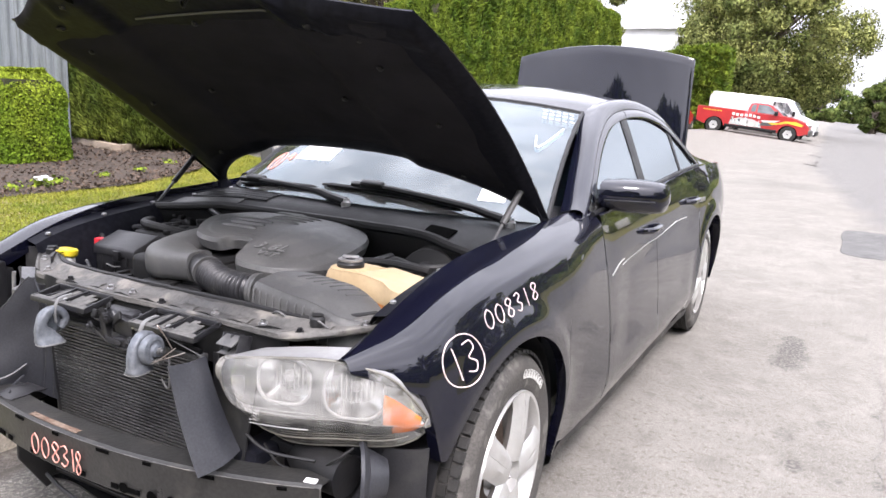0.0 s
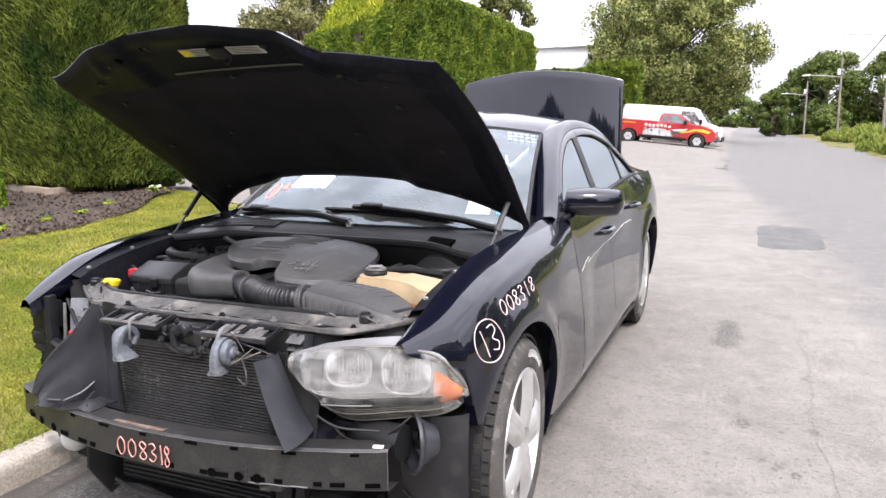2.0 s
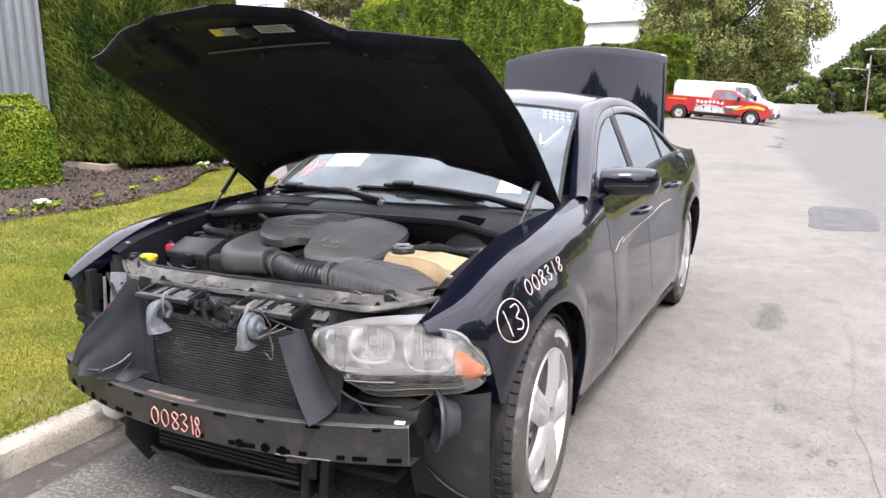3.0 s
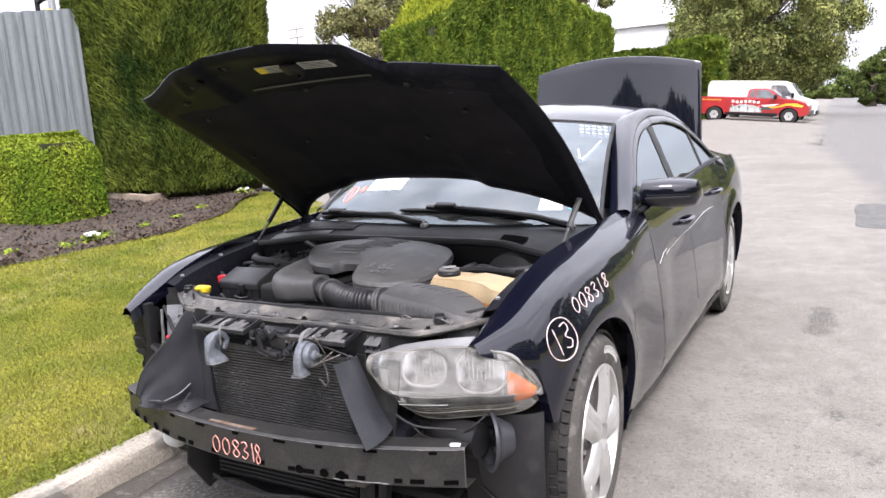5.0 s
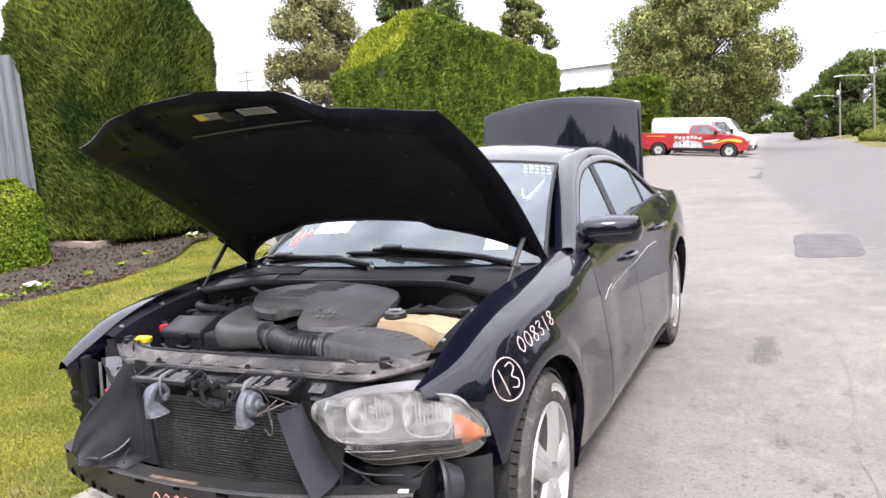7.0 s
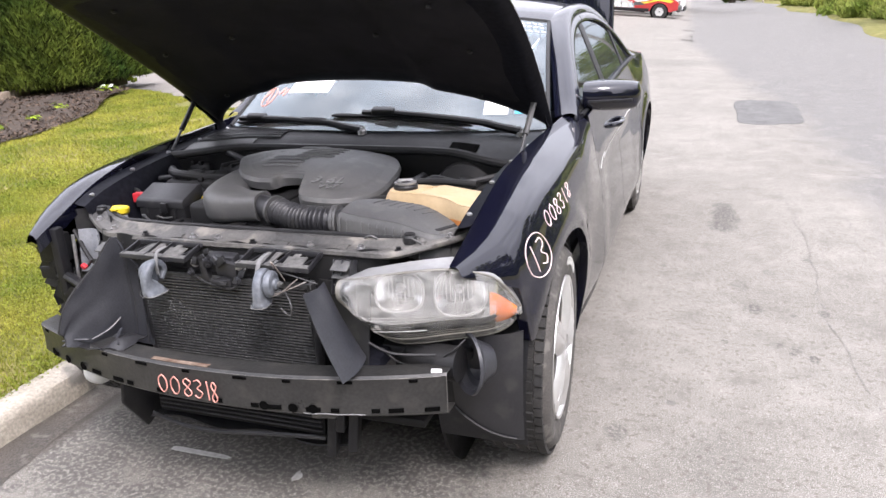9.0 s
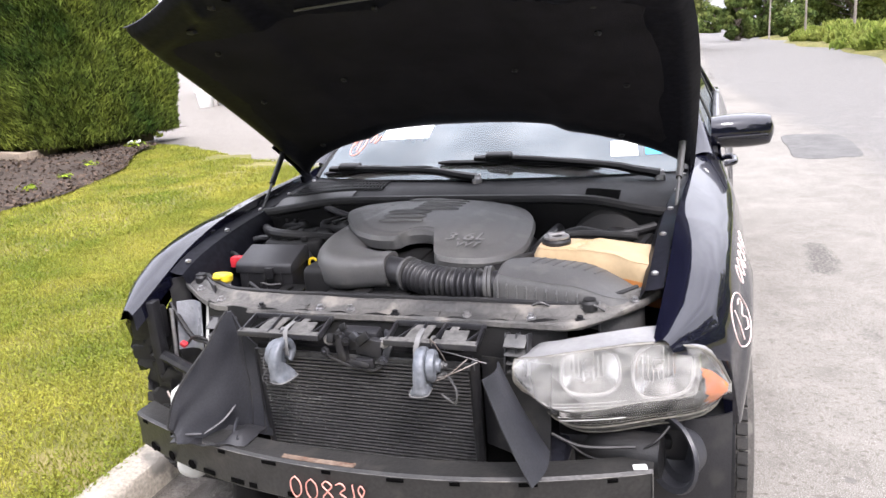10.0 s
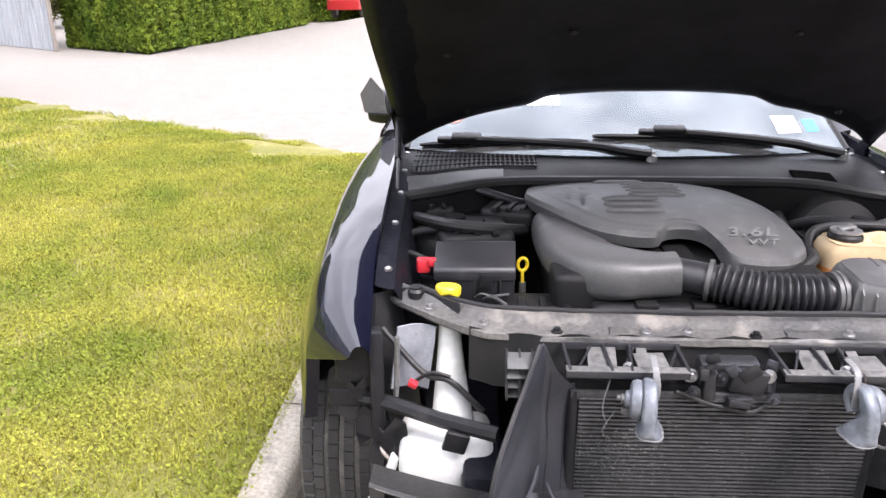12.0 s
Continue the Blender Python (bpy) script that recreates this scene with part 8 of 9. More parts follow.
# radiator core below, in shade
bm = bmesh.new()
box(bm, (0.0, -0.555, 0.345), (0.60, 0.03, 0.15), (-4, 0, 0), 0.004)
lr = part("lower_cooler", bm, FIN, car, "dark lower cooler below the beam")
for k in range(9):
    bm = bmesh.new()
    box(bm, (0.0, -0.574, 0.285 + 0.015 * k), (0.58, 0.008, 0.004))
    part("tube", bm, PLASTIC_DUSTY, lr)
for s in (-1,):
    bm = bmesh.new()
    prism(bm, [(s * 0.335, -0.56, 0.42), (s * 0.36, -0.64, 0.42), (s * 0.40, -0.62, 0.30), (s * 0.385, -0.55, 0.18), (s * 0.34, -0.46, 0.25)], (s * 0.012, 0, 0), 0.003)
    part("lower_baffle", bm, PLASTIC, car)
bm = bmesh.new()
sheet(bm, lambda u, v: Vector((u * 0.36, -0.56 + 0.3 * v, 0.235 - 0.03 * v + 0.012 * math.sin(u * 7))), lin(-1, 1, 15), lin(0, 1, 4), 0.006)
part("splash_shield", bm, PLASTIC, car)
bm = bmesh.new()
tube(bm, [(x, -0.585 - 0.05 * (1 - (x / 0.34) ** 2), 0.272 + 0.012 * math.sin(x * 9)) for x in lin(-0.31, 0.31, 21)], 0.0065, 7)
part("cooler_lip", bm, PLASTIC_DUSTY, lr, "dusty lower lip")
for x, z0, z1 in ((0.33, 0.21, 0.43), (0.40, 0.24, 0.43), (0.36, 0.30, 0.41)):
    bm = bmesh.new()
    box(bm, (x, -0.57, (z0 + z1) / 2), (0.03, 0.05, z1 - z0), (0, 6, 10), 0.008)
    part("lower_stay", bm, PLASTIC, car)
bm = bmesh.new()
box(bm, (0.345, -0.60, 0.385), (0.05, 0.05, 0.04), (0, 0, 0), 0.01)
box(bm, (0.325, -0.61, 0.37), (0.07, 0.03, 0.015), (0, 0, 10), 0.004)
part("tow_bracket", bm, TIEBAR, car, "rusty mounting bracket")

# horns: a disc facing sideways, and a flat trumpet that curls round it and opens downward
def horn(c, turn, side):
    hn = new("horn")
    hn.parent = car
    tagged(hn, "dusty blue-grey snail horn on a bracket")
    q = Matrix.Translation(c) @ Euler((0, 0, radians(turn))).to_matrix().to_4x4() @ Matrix.Diagonal((side, 1.0, 1.0, 1.0))
    bm = bmesh.new()
    lathe(bm, [(0, -0.010), (0.030, -0.010), (0.0365, -0.004), (0.0375, 0.004), (0.034, 0.012), (0.026, 0.015), (0.023, 0.013), (0.017, 0.014), (0.015, 0.022), (0.008, 0.025), (0, 0.025)], 30, q @ pose(0, 0, 0, 0, 90, 0))
    part("disc", bm, HORN, hn)
    bm = bmesh.new()
    line = smooth_path([(-0.016, 0.016, -0.020), (-0.017, 0.030, 0.004), (-0.018, 0.016, 0.028), (-0.019, -0.010, 0.031), (-0.020, -0.030, 0.010), (-0.020, -0.034, -0.012), (-0.021, -0.026, -0.034), (-0.023, -0.014, -0.054)], 5)
    m = len(line)
    rings = []
    for i, p in enumerate(line):
        t = i / (m - 1)
        d = (line[min(i + 1, m - 1)] - line[max(i - 1, 0)]).normalized()
        if t > 0.8:
            d = d.lerp(Vector((0, -0.05, -1)), (t - 0.8) / 0.2).normalized()
        sd = d.cross(Vector((1, 0, 0))).normalized()
        w, h = 0.008 + 0.008 * t + 0.018 * sstep(0.62, 1.0, t), 0.011 + 0.004 * t + 0.008 * sstep(0.8, 1.0, t)
        rings.append([bm.verts.new(q @ (p + sd * w * math.copysign(abs(math.cos(k)) ** 0.6, math.cos(k)) + Vector((1, 0, 0)) * h * math.copysign(abs(math.sin(k)) ** 0.6, math.sin(k)))) for k in lin(0, 2 * math.pi, 17)[:-1]])
    for r0, r1 in zip(rings, rings[1:]):
        for k in range(16):
            bm.faces.new((r0[k], r0[(k + 1) % 16], r1[(k + 1) % 16], r1[k]))
    part("trumpet", bm, HORN, hn)
    bm = bmesh.new()
    tube(bm, [q @ Vector((-0.024 + 0.023 * math.copysign(abs(math.sin(k)) ** 0.6, math.sin(k)), -0.014 + 0.034 * math.copysign(abs(math.cos(k)) ** 0.6, math.cos(k)), -0.0545)) for k in lin(0, 2 * math.pi, 25)[:-1]], 0.0022, 6, closed=True)
    part("mouth_rim", bm, FADED, hn)
    bm = bmesh.new()
    strap = smooth_path([q @ Vector((-0.030, 0.0, 0.0)), q @ Vector((-0.032, -0.002, 0.03)), q @ Vector((-0.026, 0.012, 0.062)), q @ Vector((-0.022, 0.05, 0.068))], 4)
    for a_, b_ in zip(strap, strap[1:]):
        d = b_ - a_
        box(bm, (a_ + b_) / 2, (0.012, 0.003, d.length * 1.25), (math.degrees(math.atan2(-d.y, d.z)), 0, turn), 0.0008)
    part("mount_strap", bm, FADED, hn)
    bm = bmesh.new()
    lathe(bm, [(0, 0), (0.009, 0), (0.009, 0.008), (0.005, 0.010), (0.005, 0.016), (0, 0.016)], 10, q @ pose(0.022, 0, 0, 0, 90, 0))
    box(bm, q @ Vector((0.020, 0.004, -0.026)), (0.018, 0.02, 0.014), (0, 0, turn), 0.003)
    part("terminal", bm, PLASTIC_GREY, hn)


horn(Vector((-0.185, -0.632, 0.772)), -10, -1)
horn(Vector((0.222, -0.648, 0.778)), 8, 1)
for k, pts in enumerate(([(0.24, -0.61, 0.745), (0.275, -0.64, 0.72), (0.27, -0.64, 0.685), (0.235, -0.63, 0.70)], [(0.215, -0.65, 0.745), (0.27, -0.66, 0.765), (0.33, -0.64, 0.79)], [(0.205, -0.65, 0.735), (0.26, -0.665, 0.76), (0.31, -0.65, 0.80)],
                         [(0.15, -0.585, 0.80), (0.25, -0.60, 0.79), (0.335, -0.59, 0.765)], [(0.21, -0.60, 0.80), (0.215, -0.62, 0.83), (0.23, -0.61, 0.80), (0.24, -0.6, 0.77)], [(-0.23, -0.59, 0.79), (-0.245, -0.61, 0.74), (-0.235, -0.62, 0.71)], [(-0.22, -0.61, 0.735), (-0.245, -0.625, 0.70), (-0.23, -0.63, 0.685)])):
    bm = bmesh.new()
    tube(bm, smooth_path(pts, 5), 0.0015 if k else 0.003, 6)
    part("loose_wire", bm, COPPER if k in (1, 2, 4) else PLASTIC_GREY, car, "loose bare wire")

# ---- air guides beside the condenser ----
def along(stops):
    """A value that runs straight from stop to stop."""
    def at(u):
        for (a, p), (b, q) in zip(stops, stops[1:]):
            if u <= b:
                return p + (q - p) * (u - a) / (b - a)
        return stops[-1][1]
    return at
gx = along([(0, -0.288), (0.38, -0.356), (0.42, -0.362), (1.0, -0.445)])
gy = along([(0, -0.556), (0.38, -0.562), (0.42, -0.572), (1.0, -0.745)])
gt = curve1([(0, 0.75), (0.2, 0.785), (0.38, 0.85), (0.46, 0.84), (0.6, 0.775), (0.8, 0.715), (0.93, 0.66), (1.0, 0.60)])
bm = bmesh.new()
def guide_r(u, v):
    """Flexible panel: flat beside the condenser, then curling forward over the beam."""
    bot = 0.495 + 0.06 * u * u
    lean = 0.015 * v * sstep(0.3, 0.9, u)
    return Vector((gx(u) - lean + 0.006 * noise.noise((u * 4, v * 4, 8)), gy(u) + 0.012 * math.sin(math.pi * v), bot + (gt(u) - bot) * v))
sheet(bm, guide_r, lin(0, 0.38, 12) + lin(0.42, 1, 18), lin(0, 1, 16), 0.005)
gd = part("air_guide", bm, GUIDE, car, "smooth blue-black flexible air guide beside the condenser")
bm = bmesh.new()
tube(bm, [guide_r(u, 1.0) for u in lin(0.42, 1, 24)] + [guide_r(1, v) for v in lin(0.9, 0.1, 6)], 0.004, 6)
part("guide_lip", bm, RUBBER, gd)
for u in (0.1, 0.3):
    bm = bmesh.new()
    tube(bm, [guide_r(u, v) + Vector((0, -0.003, 0)) for v in lin(0.02, 0.9, 9)], 0.0035, 6)
    part("guide_rib", bm, PLASTIC_DUSTY, gd)
bm = bmesh.new()
sheet(bm, lambda u, v: Vector((-0.27 - 0.21 * u, -0.60 - 0.10 * v - 0.03 * u, 0.548 + 0.02 * math.sin(u * 9) * v * (1 - v) * 4 + 0.008 * noise.noise((u * 6, v * 6, 1)))), lin(0, 1, 22), lin(0, 1, 6), 0.004)
part("torn_skirt", bm, PLASTIC_DUSTY, gd, "torn scuffed plastic edge")
for pts in ([(-0.36, -0.60, 0.60), (-0.375, -0.64, 0.575), (-0.40, -0.69, 0.56)], [(-0.345, -0.62, 0.575), (-0.33, -0.66, 0.562), (-0.30, -0.69, 0.557)], [(-0.40, -0.70, 0.566), (-0.44, -0.72, 0.57), (-0.47, -0.73, 0.566)]):
    bm = bmesh.new()
    tube(bm, smooth_path(pts, 4), [0.002] + [0.004] * (len(smooth_path(pts, 4)) - 2) + [0.003], 7)
    part("scuffed_fold", bm, GUIDE, gd)
bm = bmesh.new()
def guide_l(u, v):
    # bent flap: front edge hangs over the beam, rear edge at the lamp
    a = Vector((0.366, -0.722, 0.79)).lerp(Vector((0.372, -0.618, 0.786)), v)
    b = Vector((0.462, -0.732, 0.552)).lerp(Vector((0.478, -0.617, 0.575)), v)
    p = a.lerp(b, u)
    p += Vector((-0.005, -0.003, 0.0)) * math.sin(math.pi * u)
    p.x += 0.012 * math.sin(math.pi * v)
    return p
sheet(bm, guide_l, lin(0, 1, 14), lin(0, 1, 7), 0.004)
part("bent_air_guide", bm, GUIDE, car, "bent grey plastic air guide hanging over the beam")
bm = bmesh.new()
sheet(bm, lambda u, v: Vector((0.305 + 0.17 * u, -0.53 - 0.02 * u - 0.06 * v * u, 0.755 - 0.23 * v)), lin(0, 1, 8), lin(0, 1, 8), 0.004)
part("air_guide", bm, PLASTIC, car)

# ---- bumper beam ----
def beam_pt(u, k):
    a = abs(u)
    y = -0.74 + 0.14 * a**2.2
    prof = ((0.075, -0.005), (0.07, 0.0), (0.006, 0.0), (0.0, -0.006), (0.004, -0.05), (0.0, -0.094), (0.006, -0.10), (0.06, -0.10))[k]
    return Vector((u * 0.70, y + prof[0], 0.545 + prof[1] * (1.0 + 0.12 * (1 + u))))
bm = bmesh.new()
sheet(bm, beam_pt, lin(-1, 1, 49), range(8), 0.003)
beam = part("bumper_beam", bm, BEAM, car, "scuffed black steel bumper beam with slots and a pink number", sharp=40)
for k in range(26):
    rng = random.Random(k)
    u = -0.95 + 1.9 * k / 25 + rng.uniform(-0.02, 0.02)
    if -0.24 < u < 0.2 and k % 2:
        continue
    low = k % 3 != 0
    p = beam_pt(u, 5 if low else 3)
    bm = bmesh.new()
    box(bm, p + Vector((0, -0.0015, 0.012 if low else -0.008)), (0.042 if k % 2 else 0.024, 0.003, 0.013 if low else 0.009), (0, 0, math.degrees(0.14 * 2.2 * abs(u) ** 1.2 / 0.7) * (1 if u > 0 else -1)), 0.0012)
    part("slot", bm, VOID, beam)
for u in (-0.9, -0.78, -0.66, 0.30, 0.42, 0.50):
    bm = bmesh.new()
    p = beam_pt(u, 5) + Vector((0, -0.001, 0.014))
    lathe(bm, [(0, 0.0), (0.013, 0.0), (0.014, 0.001), (0.013, 0.002), (0, 0.002)], 16, pose(p.x, p.y, p.z, 90, 0, math.degrees(0.14 * 2.2 * abs(u) ** 1.2 / 0.7) * (1 if u > 0 else -1)))
    part("round_hole", bm, VOID, beam)
bm = bmesh.new()
tube(bm, [beam_pt(u, 3) + Vector((0, -0.0005, 0.0)) for u in lin(-0.98, 0.98, 41)], [0.0008 + 0.0012 * ((7 * k) % 5 > 2) for k in range(41)], 6)
part("worn_edge", bm, TIEBAR, beam, "worn grey upper edge")
bm = bmesh.new()
tube(bm, [beam_pt(0.998, 3).lerp(beam_pt(0.998, 5), k / 6) + Vector((0.001, -0.001, 0)) for k in range(7)], 0.0016, 6)
part("worn_edge", bm, TIEBAR, beam, "worn grey end edge")
bm = bmesh.new()
tube(bm, [beam_pt(u, 5) + Vector((0, -0.0008, 0.0008 * math.sin(u * 60))) for u in lin(0.46, 0.70, 15)], [0.001] + [0.0022, 0.0015] * 7, 6)
part("worn_edge", bm, FADED, beam, "chipped pale lower edge")
bm = bmesh.new()
sheet(bm, lambda u, v: beam_pt(u, 2).lerp(beam_pt(u, 1), v) + Vector((0, 0, 0.002)), lin(-0.22, 0.06, 9), [0.02, 0.28], 0.001)
part("bare_metal_scrape", bm, RUST, beam, "orange-brown scrape on the beam edge")
bm = bmesh.new()
box(bm, (0.672, -0.60, 0.549), (0.03, 0.018, 0.005), (0, 0, 15), 0.002)
part("paper_scrap", bm, PAPER, beam)
for s in (1, -1):
    bm = bmesh.new()
    box(bm, (s * 0.47, -0.58, 0.49), (0.09, 0.16, 0.085), (0, 0, 0), 0.01)
    part("crush_bracket", bm, BEAM, beam)

# numbers, drawn stroke by stroke
DIGITS = {"0": [[(0.5, 1), (0.12, 0.75), (0.1, 0.3), (0.45, 0), (0.85, 0.28), (0.85, 0.75), (0.5, 1)]],
          "8": [[(0.8, 0.85), (0.45, 1), (0.15, 0.78), (0.5, 0.52), (0.85, 0.22), (0.45, 0), (0.12, 0.2), (0.5, 0.52), (0.85, 0.8), (0.6, 0.98)]],
          "3": [[(0.15, 0.9), (0.55, 1), (0.8, 0.78), (0.42, 0.53), (0.85, 0.3), (0.5, 0), (0.12, 0.12)]],
          "1": [[(0.45, 1), (0.5, 0.5), (0.52, -0.05)]]}


def number(text, at, w, h, r, material, parent, label, gap=1.28, places=None, slim=1.0):
    e = new("marker_number")
    e.parent = parent
    e.empty_display_size = 0.05
    tagged(e, label)
    for k, ch in enumerate(text):
        for st in DIGITS[ch]:
            bm = bmesh.new()
            x0 = places[k] if places else k * gap
            tall = 1.12 if places and k == len(text) - 1 else 1.0
            tube(bm, smooth_path([at((x0 + x * (0.62 if tall > 1 else 1.0)) * w, (y * tall - (tall - 1)) * h) for x, y in st], 4), r * slim, 6)
            part("painted_digit", bm, material, e)
    return e


def on_beam(a, b):
    x = -0.132 + a
    return beam_pt(x / 0.70, 4) + Vector((0, -0.0075, -0.038 + b))
number("008318", on_beam, 0.036, 0.056, 0.0018, PINK, car, "pink hand-drawn number 008318", places=(0, 1.22, 2.4, 3.4, 4.3, 5.05))


def on_fender(y, z):
    """A point just off the left front fender's side."""
    e = 0.004
    zt = shoulder(y) - 0.028
    def surf(y, z):
        zt = shoulder(y) - 0.028
        if z <= zt:
            return Vector((side_x(y, z), y, z))
        xi, xo, zi = inner_x(y), side_x(y, zt), shoulder(y) + 0.022
        best = None
        for i in range(41):
            t = i / 40
            a = t * math.pi / 2
            zz = zt + (zi - zt) * (0.35 * (1 - t) + 0.65 * math.cos(a))
            if best is None or abs(zz - z) < best[0]:
                best = (abs(zz - z), Vector((xi + (xo - xi) * (0.55 * t + 0.45 * math.sin(a)), y, zz)))
        return best[1]
    p = surf(y, z)
    n = (surf(y + e, z) - p).cross(surf(y, z + e) - p)
    if n.length < 1e-9:
        n = Vector((1, 0, 0))
    n.normalize()
    if n.x < 0:
        n = -n
    return p + n * 0.0004


C13 = (-0.285, 0.783)
n13 = new("marker_number")
n13.parent = car
n13.empty_display_size = 0.05
tagged(n13, "pale pink circled number 13")
bm = bmesh.new()
tube(bm, [on_fender(C13[0] + 0.075 * math.cos(a), C13[1] + 0.062 * math.sin(a)) for a in lin(0, 2 * math.pi, 41)[:-1]], 0.0016, 6, closed=True)
part("painted_ring", bm, PINKWHITE, n13)
for st in ([[(-0.03, 0.036), (-0.022, 0.0), (-0.012, -0.044)], [(0.0, 0.038), (0.024, 0.042), (0.034, 0.022), (0.016, 0.004), (0.036, -0.012), (0.028, -0.032), (0.008, -0.028)]]):
    bm = bmesh.new()
    tube(bm, smooth_path([on_fender(C13[0] + 1.25 * a, C13[1] + b) for a, b in st], 5), 0.0019, 6)
    part("painted_digit", bm, PINKWHITE, n13)


def fender_digits(a, b):
    return on_fender(-0.168 + a - b * 0.1, 0.828 + a * 0.075 + b)
number("008318", fender_digits, 0.044, 0.047, 0.0015, PINKWHITE, car, "pale pink hand-drawn number 008318", 1.22)

# ---- left headlight ----
hl = new("headlight")
hl.parent = car
tagged(hl, "hazy clear headlight unit with two reflectors and amber corner")
hl_y = curve1([(0.38, -0.596), (0.42, -0.614), (0.47, -0.628), (0.6, -0.600), (0.70, -0.556), (0.76, -0.528), (0.80, -0.502), (0.828, -0.468), (0.856, -0.418)])
hl_top = curve1([(0.385, 0.765), (0.41, 0.786), (0.5, 0.810), (0.62, 0.824), (0.70, 0.822), (0.77, 0.805), (0.805, 0.785), (0.828, 0.748), (0.856, 0.675)])
hl_bot = curve1([(0.385, 0.745), (0.40, 0.735), (0.44, 0.668), (0.475, 0.618), (0.51, 0.593), (0.56, 0.583), (0.68, 0.592), (0.79, 0.602), (0.83, 0.617), (0.85, 0.645)])
def lens_pt(u, v, off=0.0):
    x = 0.402 + (0.856 - 0.402) * u
    zt, zb = hl_top(x), hl_bot(x)
    z = zb + (zt - zb) * v
    bul = 0.010 * math.sin(math.pi * v) ** 0.6
    bul -= 0.095 * (max(0.42 - v, 0) / 0.42) ** 1.2 * (1 - 0.35 * u) * sstep(0.0, 0.12, u)
    return Vector((x + off * 0.35, hl_y(x) - bul + off + 0.010 * sstep(0.7, 1, v), z))
us = lin(0, 1, 33)
bm = bmesh.new()
sheet(bm, lens_pt, us, lin(0, 1, 13), 0.003)
ln_ob = part("lens", bm, LENS, hl, "hazed clear plastic lens")
ln_ob.visible_shadow = False
bm = bmesh.new()
sheet(bm, lambda u, v: lens_pt(u, v, 0.10) + Vector((-0.03 * u, 0, 0)), us, lin(0, 1, 9))
for v in (0.0, 1.0):
    sheet(bm, lambda u, k, v=v: lens_pt(u, v, 0.004).lerp(lens_pt(u, v, 0.10) + Vector((-0.03 * u, 0, 0)), k), us, [0, 1])
for u in (0.0, 1.0):
    sheet(bm, lambda k, v, u=u: lens_pt(u, v, 0.004).lerp(lens_pt(u, v, 0.10) + Vector((-0.03 * u, 0, 0)), k), [0, 1], lin(0, 1, 9))
bmesh.ops.remove_doubles(bm, verts=bm.verts, dist=0.0005)
HLIN = mat("lamp_bezel", (0.21, 0.21, 0.215), (0.28, 0.28, 0.28), scale=10, rough=0.3, fine=0.05)
HLPALE = mat("pale_lamp_bezel", (0.5, 0.5, 0.49), (0.42, 0.42, 0.41), scale=14, rough=0.4, fine=0.1)
part("housing", bm, HLIN, hl, "grey inner bezel")
bm = bmesh.new()
tube(bm, [lens_pt(u, 0.0, 0.002) for u in us] + [lens_pt(1, v, 0.004) for v in lin(0.1, 0.5, 4)] + [lens_pt(u, 0.985, 0.004) for u in us[::-1]] + [lens_pt(0, v, 0.002) for v in lin(0.9, 0.1, 5)], 0.0032, 7, closed=True)
part("lens_rim", bm, RIMGREY, hl, "yellowed lens rim")
for cx, cz, w, h in ((0.577, 0.75, 0.064, 0.055), (0.725, 0.737, 0.070, 0.066)):
    bm = bmesh.new()
    yaw = math.degrees(math.atan2(hl_y(cx + 0.03) - hl_y(cx - 0.03), 0.06))
    q = pose(cx - 0.018, hl_y(cx) + 0.062, cz, 90, 0, yaw)
    def bowl(u, v):
        a = 2 * math.pi * v
        c, s = math.cos(a), math.sin(a)
        k = (1 - u) ** 0.75
        return q @ Vector((math.copysign(abs(c) ** 0.72, c) * w * (0.18 + 0.82 * k), math.copysign(abs(s) ** 0.72, s) * h * (0.18 + 0.82 * k), 0.02 - 0.055 * u))
    sheet(bm, bowl, lin(0, 1, 9), lin(0, 1, 33))
    bmesh.ops.remove_doubles(bm, verts=bm.verts, dist=0.0003)
    rf = part("reflector", bm, CHROME, hl, "chrome reflector bowl")
    bm = bmesh.new()
    tube(bm, [q @ Vector((math.copysign(abs(math.cos(a)) ** 0.72, math.cos(a)) * w, math.copysign(abs(math.sin(a)) ** 0.72, math.sin(a)) * h, 0.022)) for a in lin(0, 2 * math.pi, 41)[:-1]], 0.004, 6, closed=True)
    part("reflector_ring", bm, HLPALE, rf)
    bm = bmesh.new()
    lathe(bm, [(0.014, -0.04), (0.014, -0.01), (0.009, 0.0), (0, 0.002)], 14, q)
    part("bulb", bm, ALU, rf)
    for j in range(9):
        bm = bmesh.new()
        a = (j - 4) * w * 0.17
        e = h * (0.72 - 0.05 * abs(j - 4)) * (1.0 if j % 2 else 0.7)
        tube(bm, [q @ Vector((a, -e, -0.010)), q @ Vector((a, e * (0.4 if j in (3, 4) else 1.0), -0.012))], 0.0026, 5)
        part("facet", bm, CHROME, rf)
for j in range(6):
    bm = bmesh.new()
    z = 0.650 + 0.006 * j
    tube(bm, [Vector((x, hl_y(x) + 0.012 + 0.004 * j, z + 0.012 * (x - 0.5))) for x in lin(0.502 - 0.004 * j, 0.64, 8)], 0.0012, 6)
    part("lamp_louvre", bm, HLPALE, hl)
bm = bmesh.new()
sheet(bm, lambda u, v: lens_pt(u, v, 0.009), lin(0.12, 0.95, 24), lin(0.02, 0.24, 5), 0.002)
part("lower_lens_strip", bm, HLPALE, hl, "pale hazy lower bezel")
bm = bmesh.new()
tube(bm, [lens_pt(u, 0.13, -0.001) for u in lin(0.15, 0.93, 20)], 0.0018, 5)
part("lens_seam", bm, RIMGREY, hl)
bm = bmesh.new()
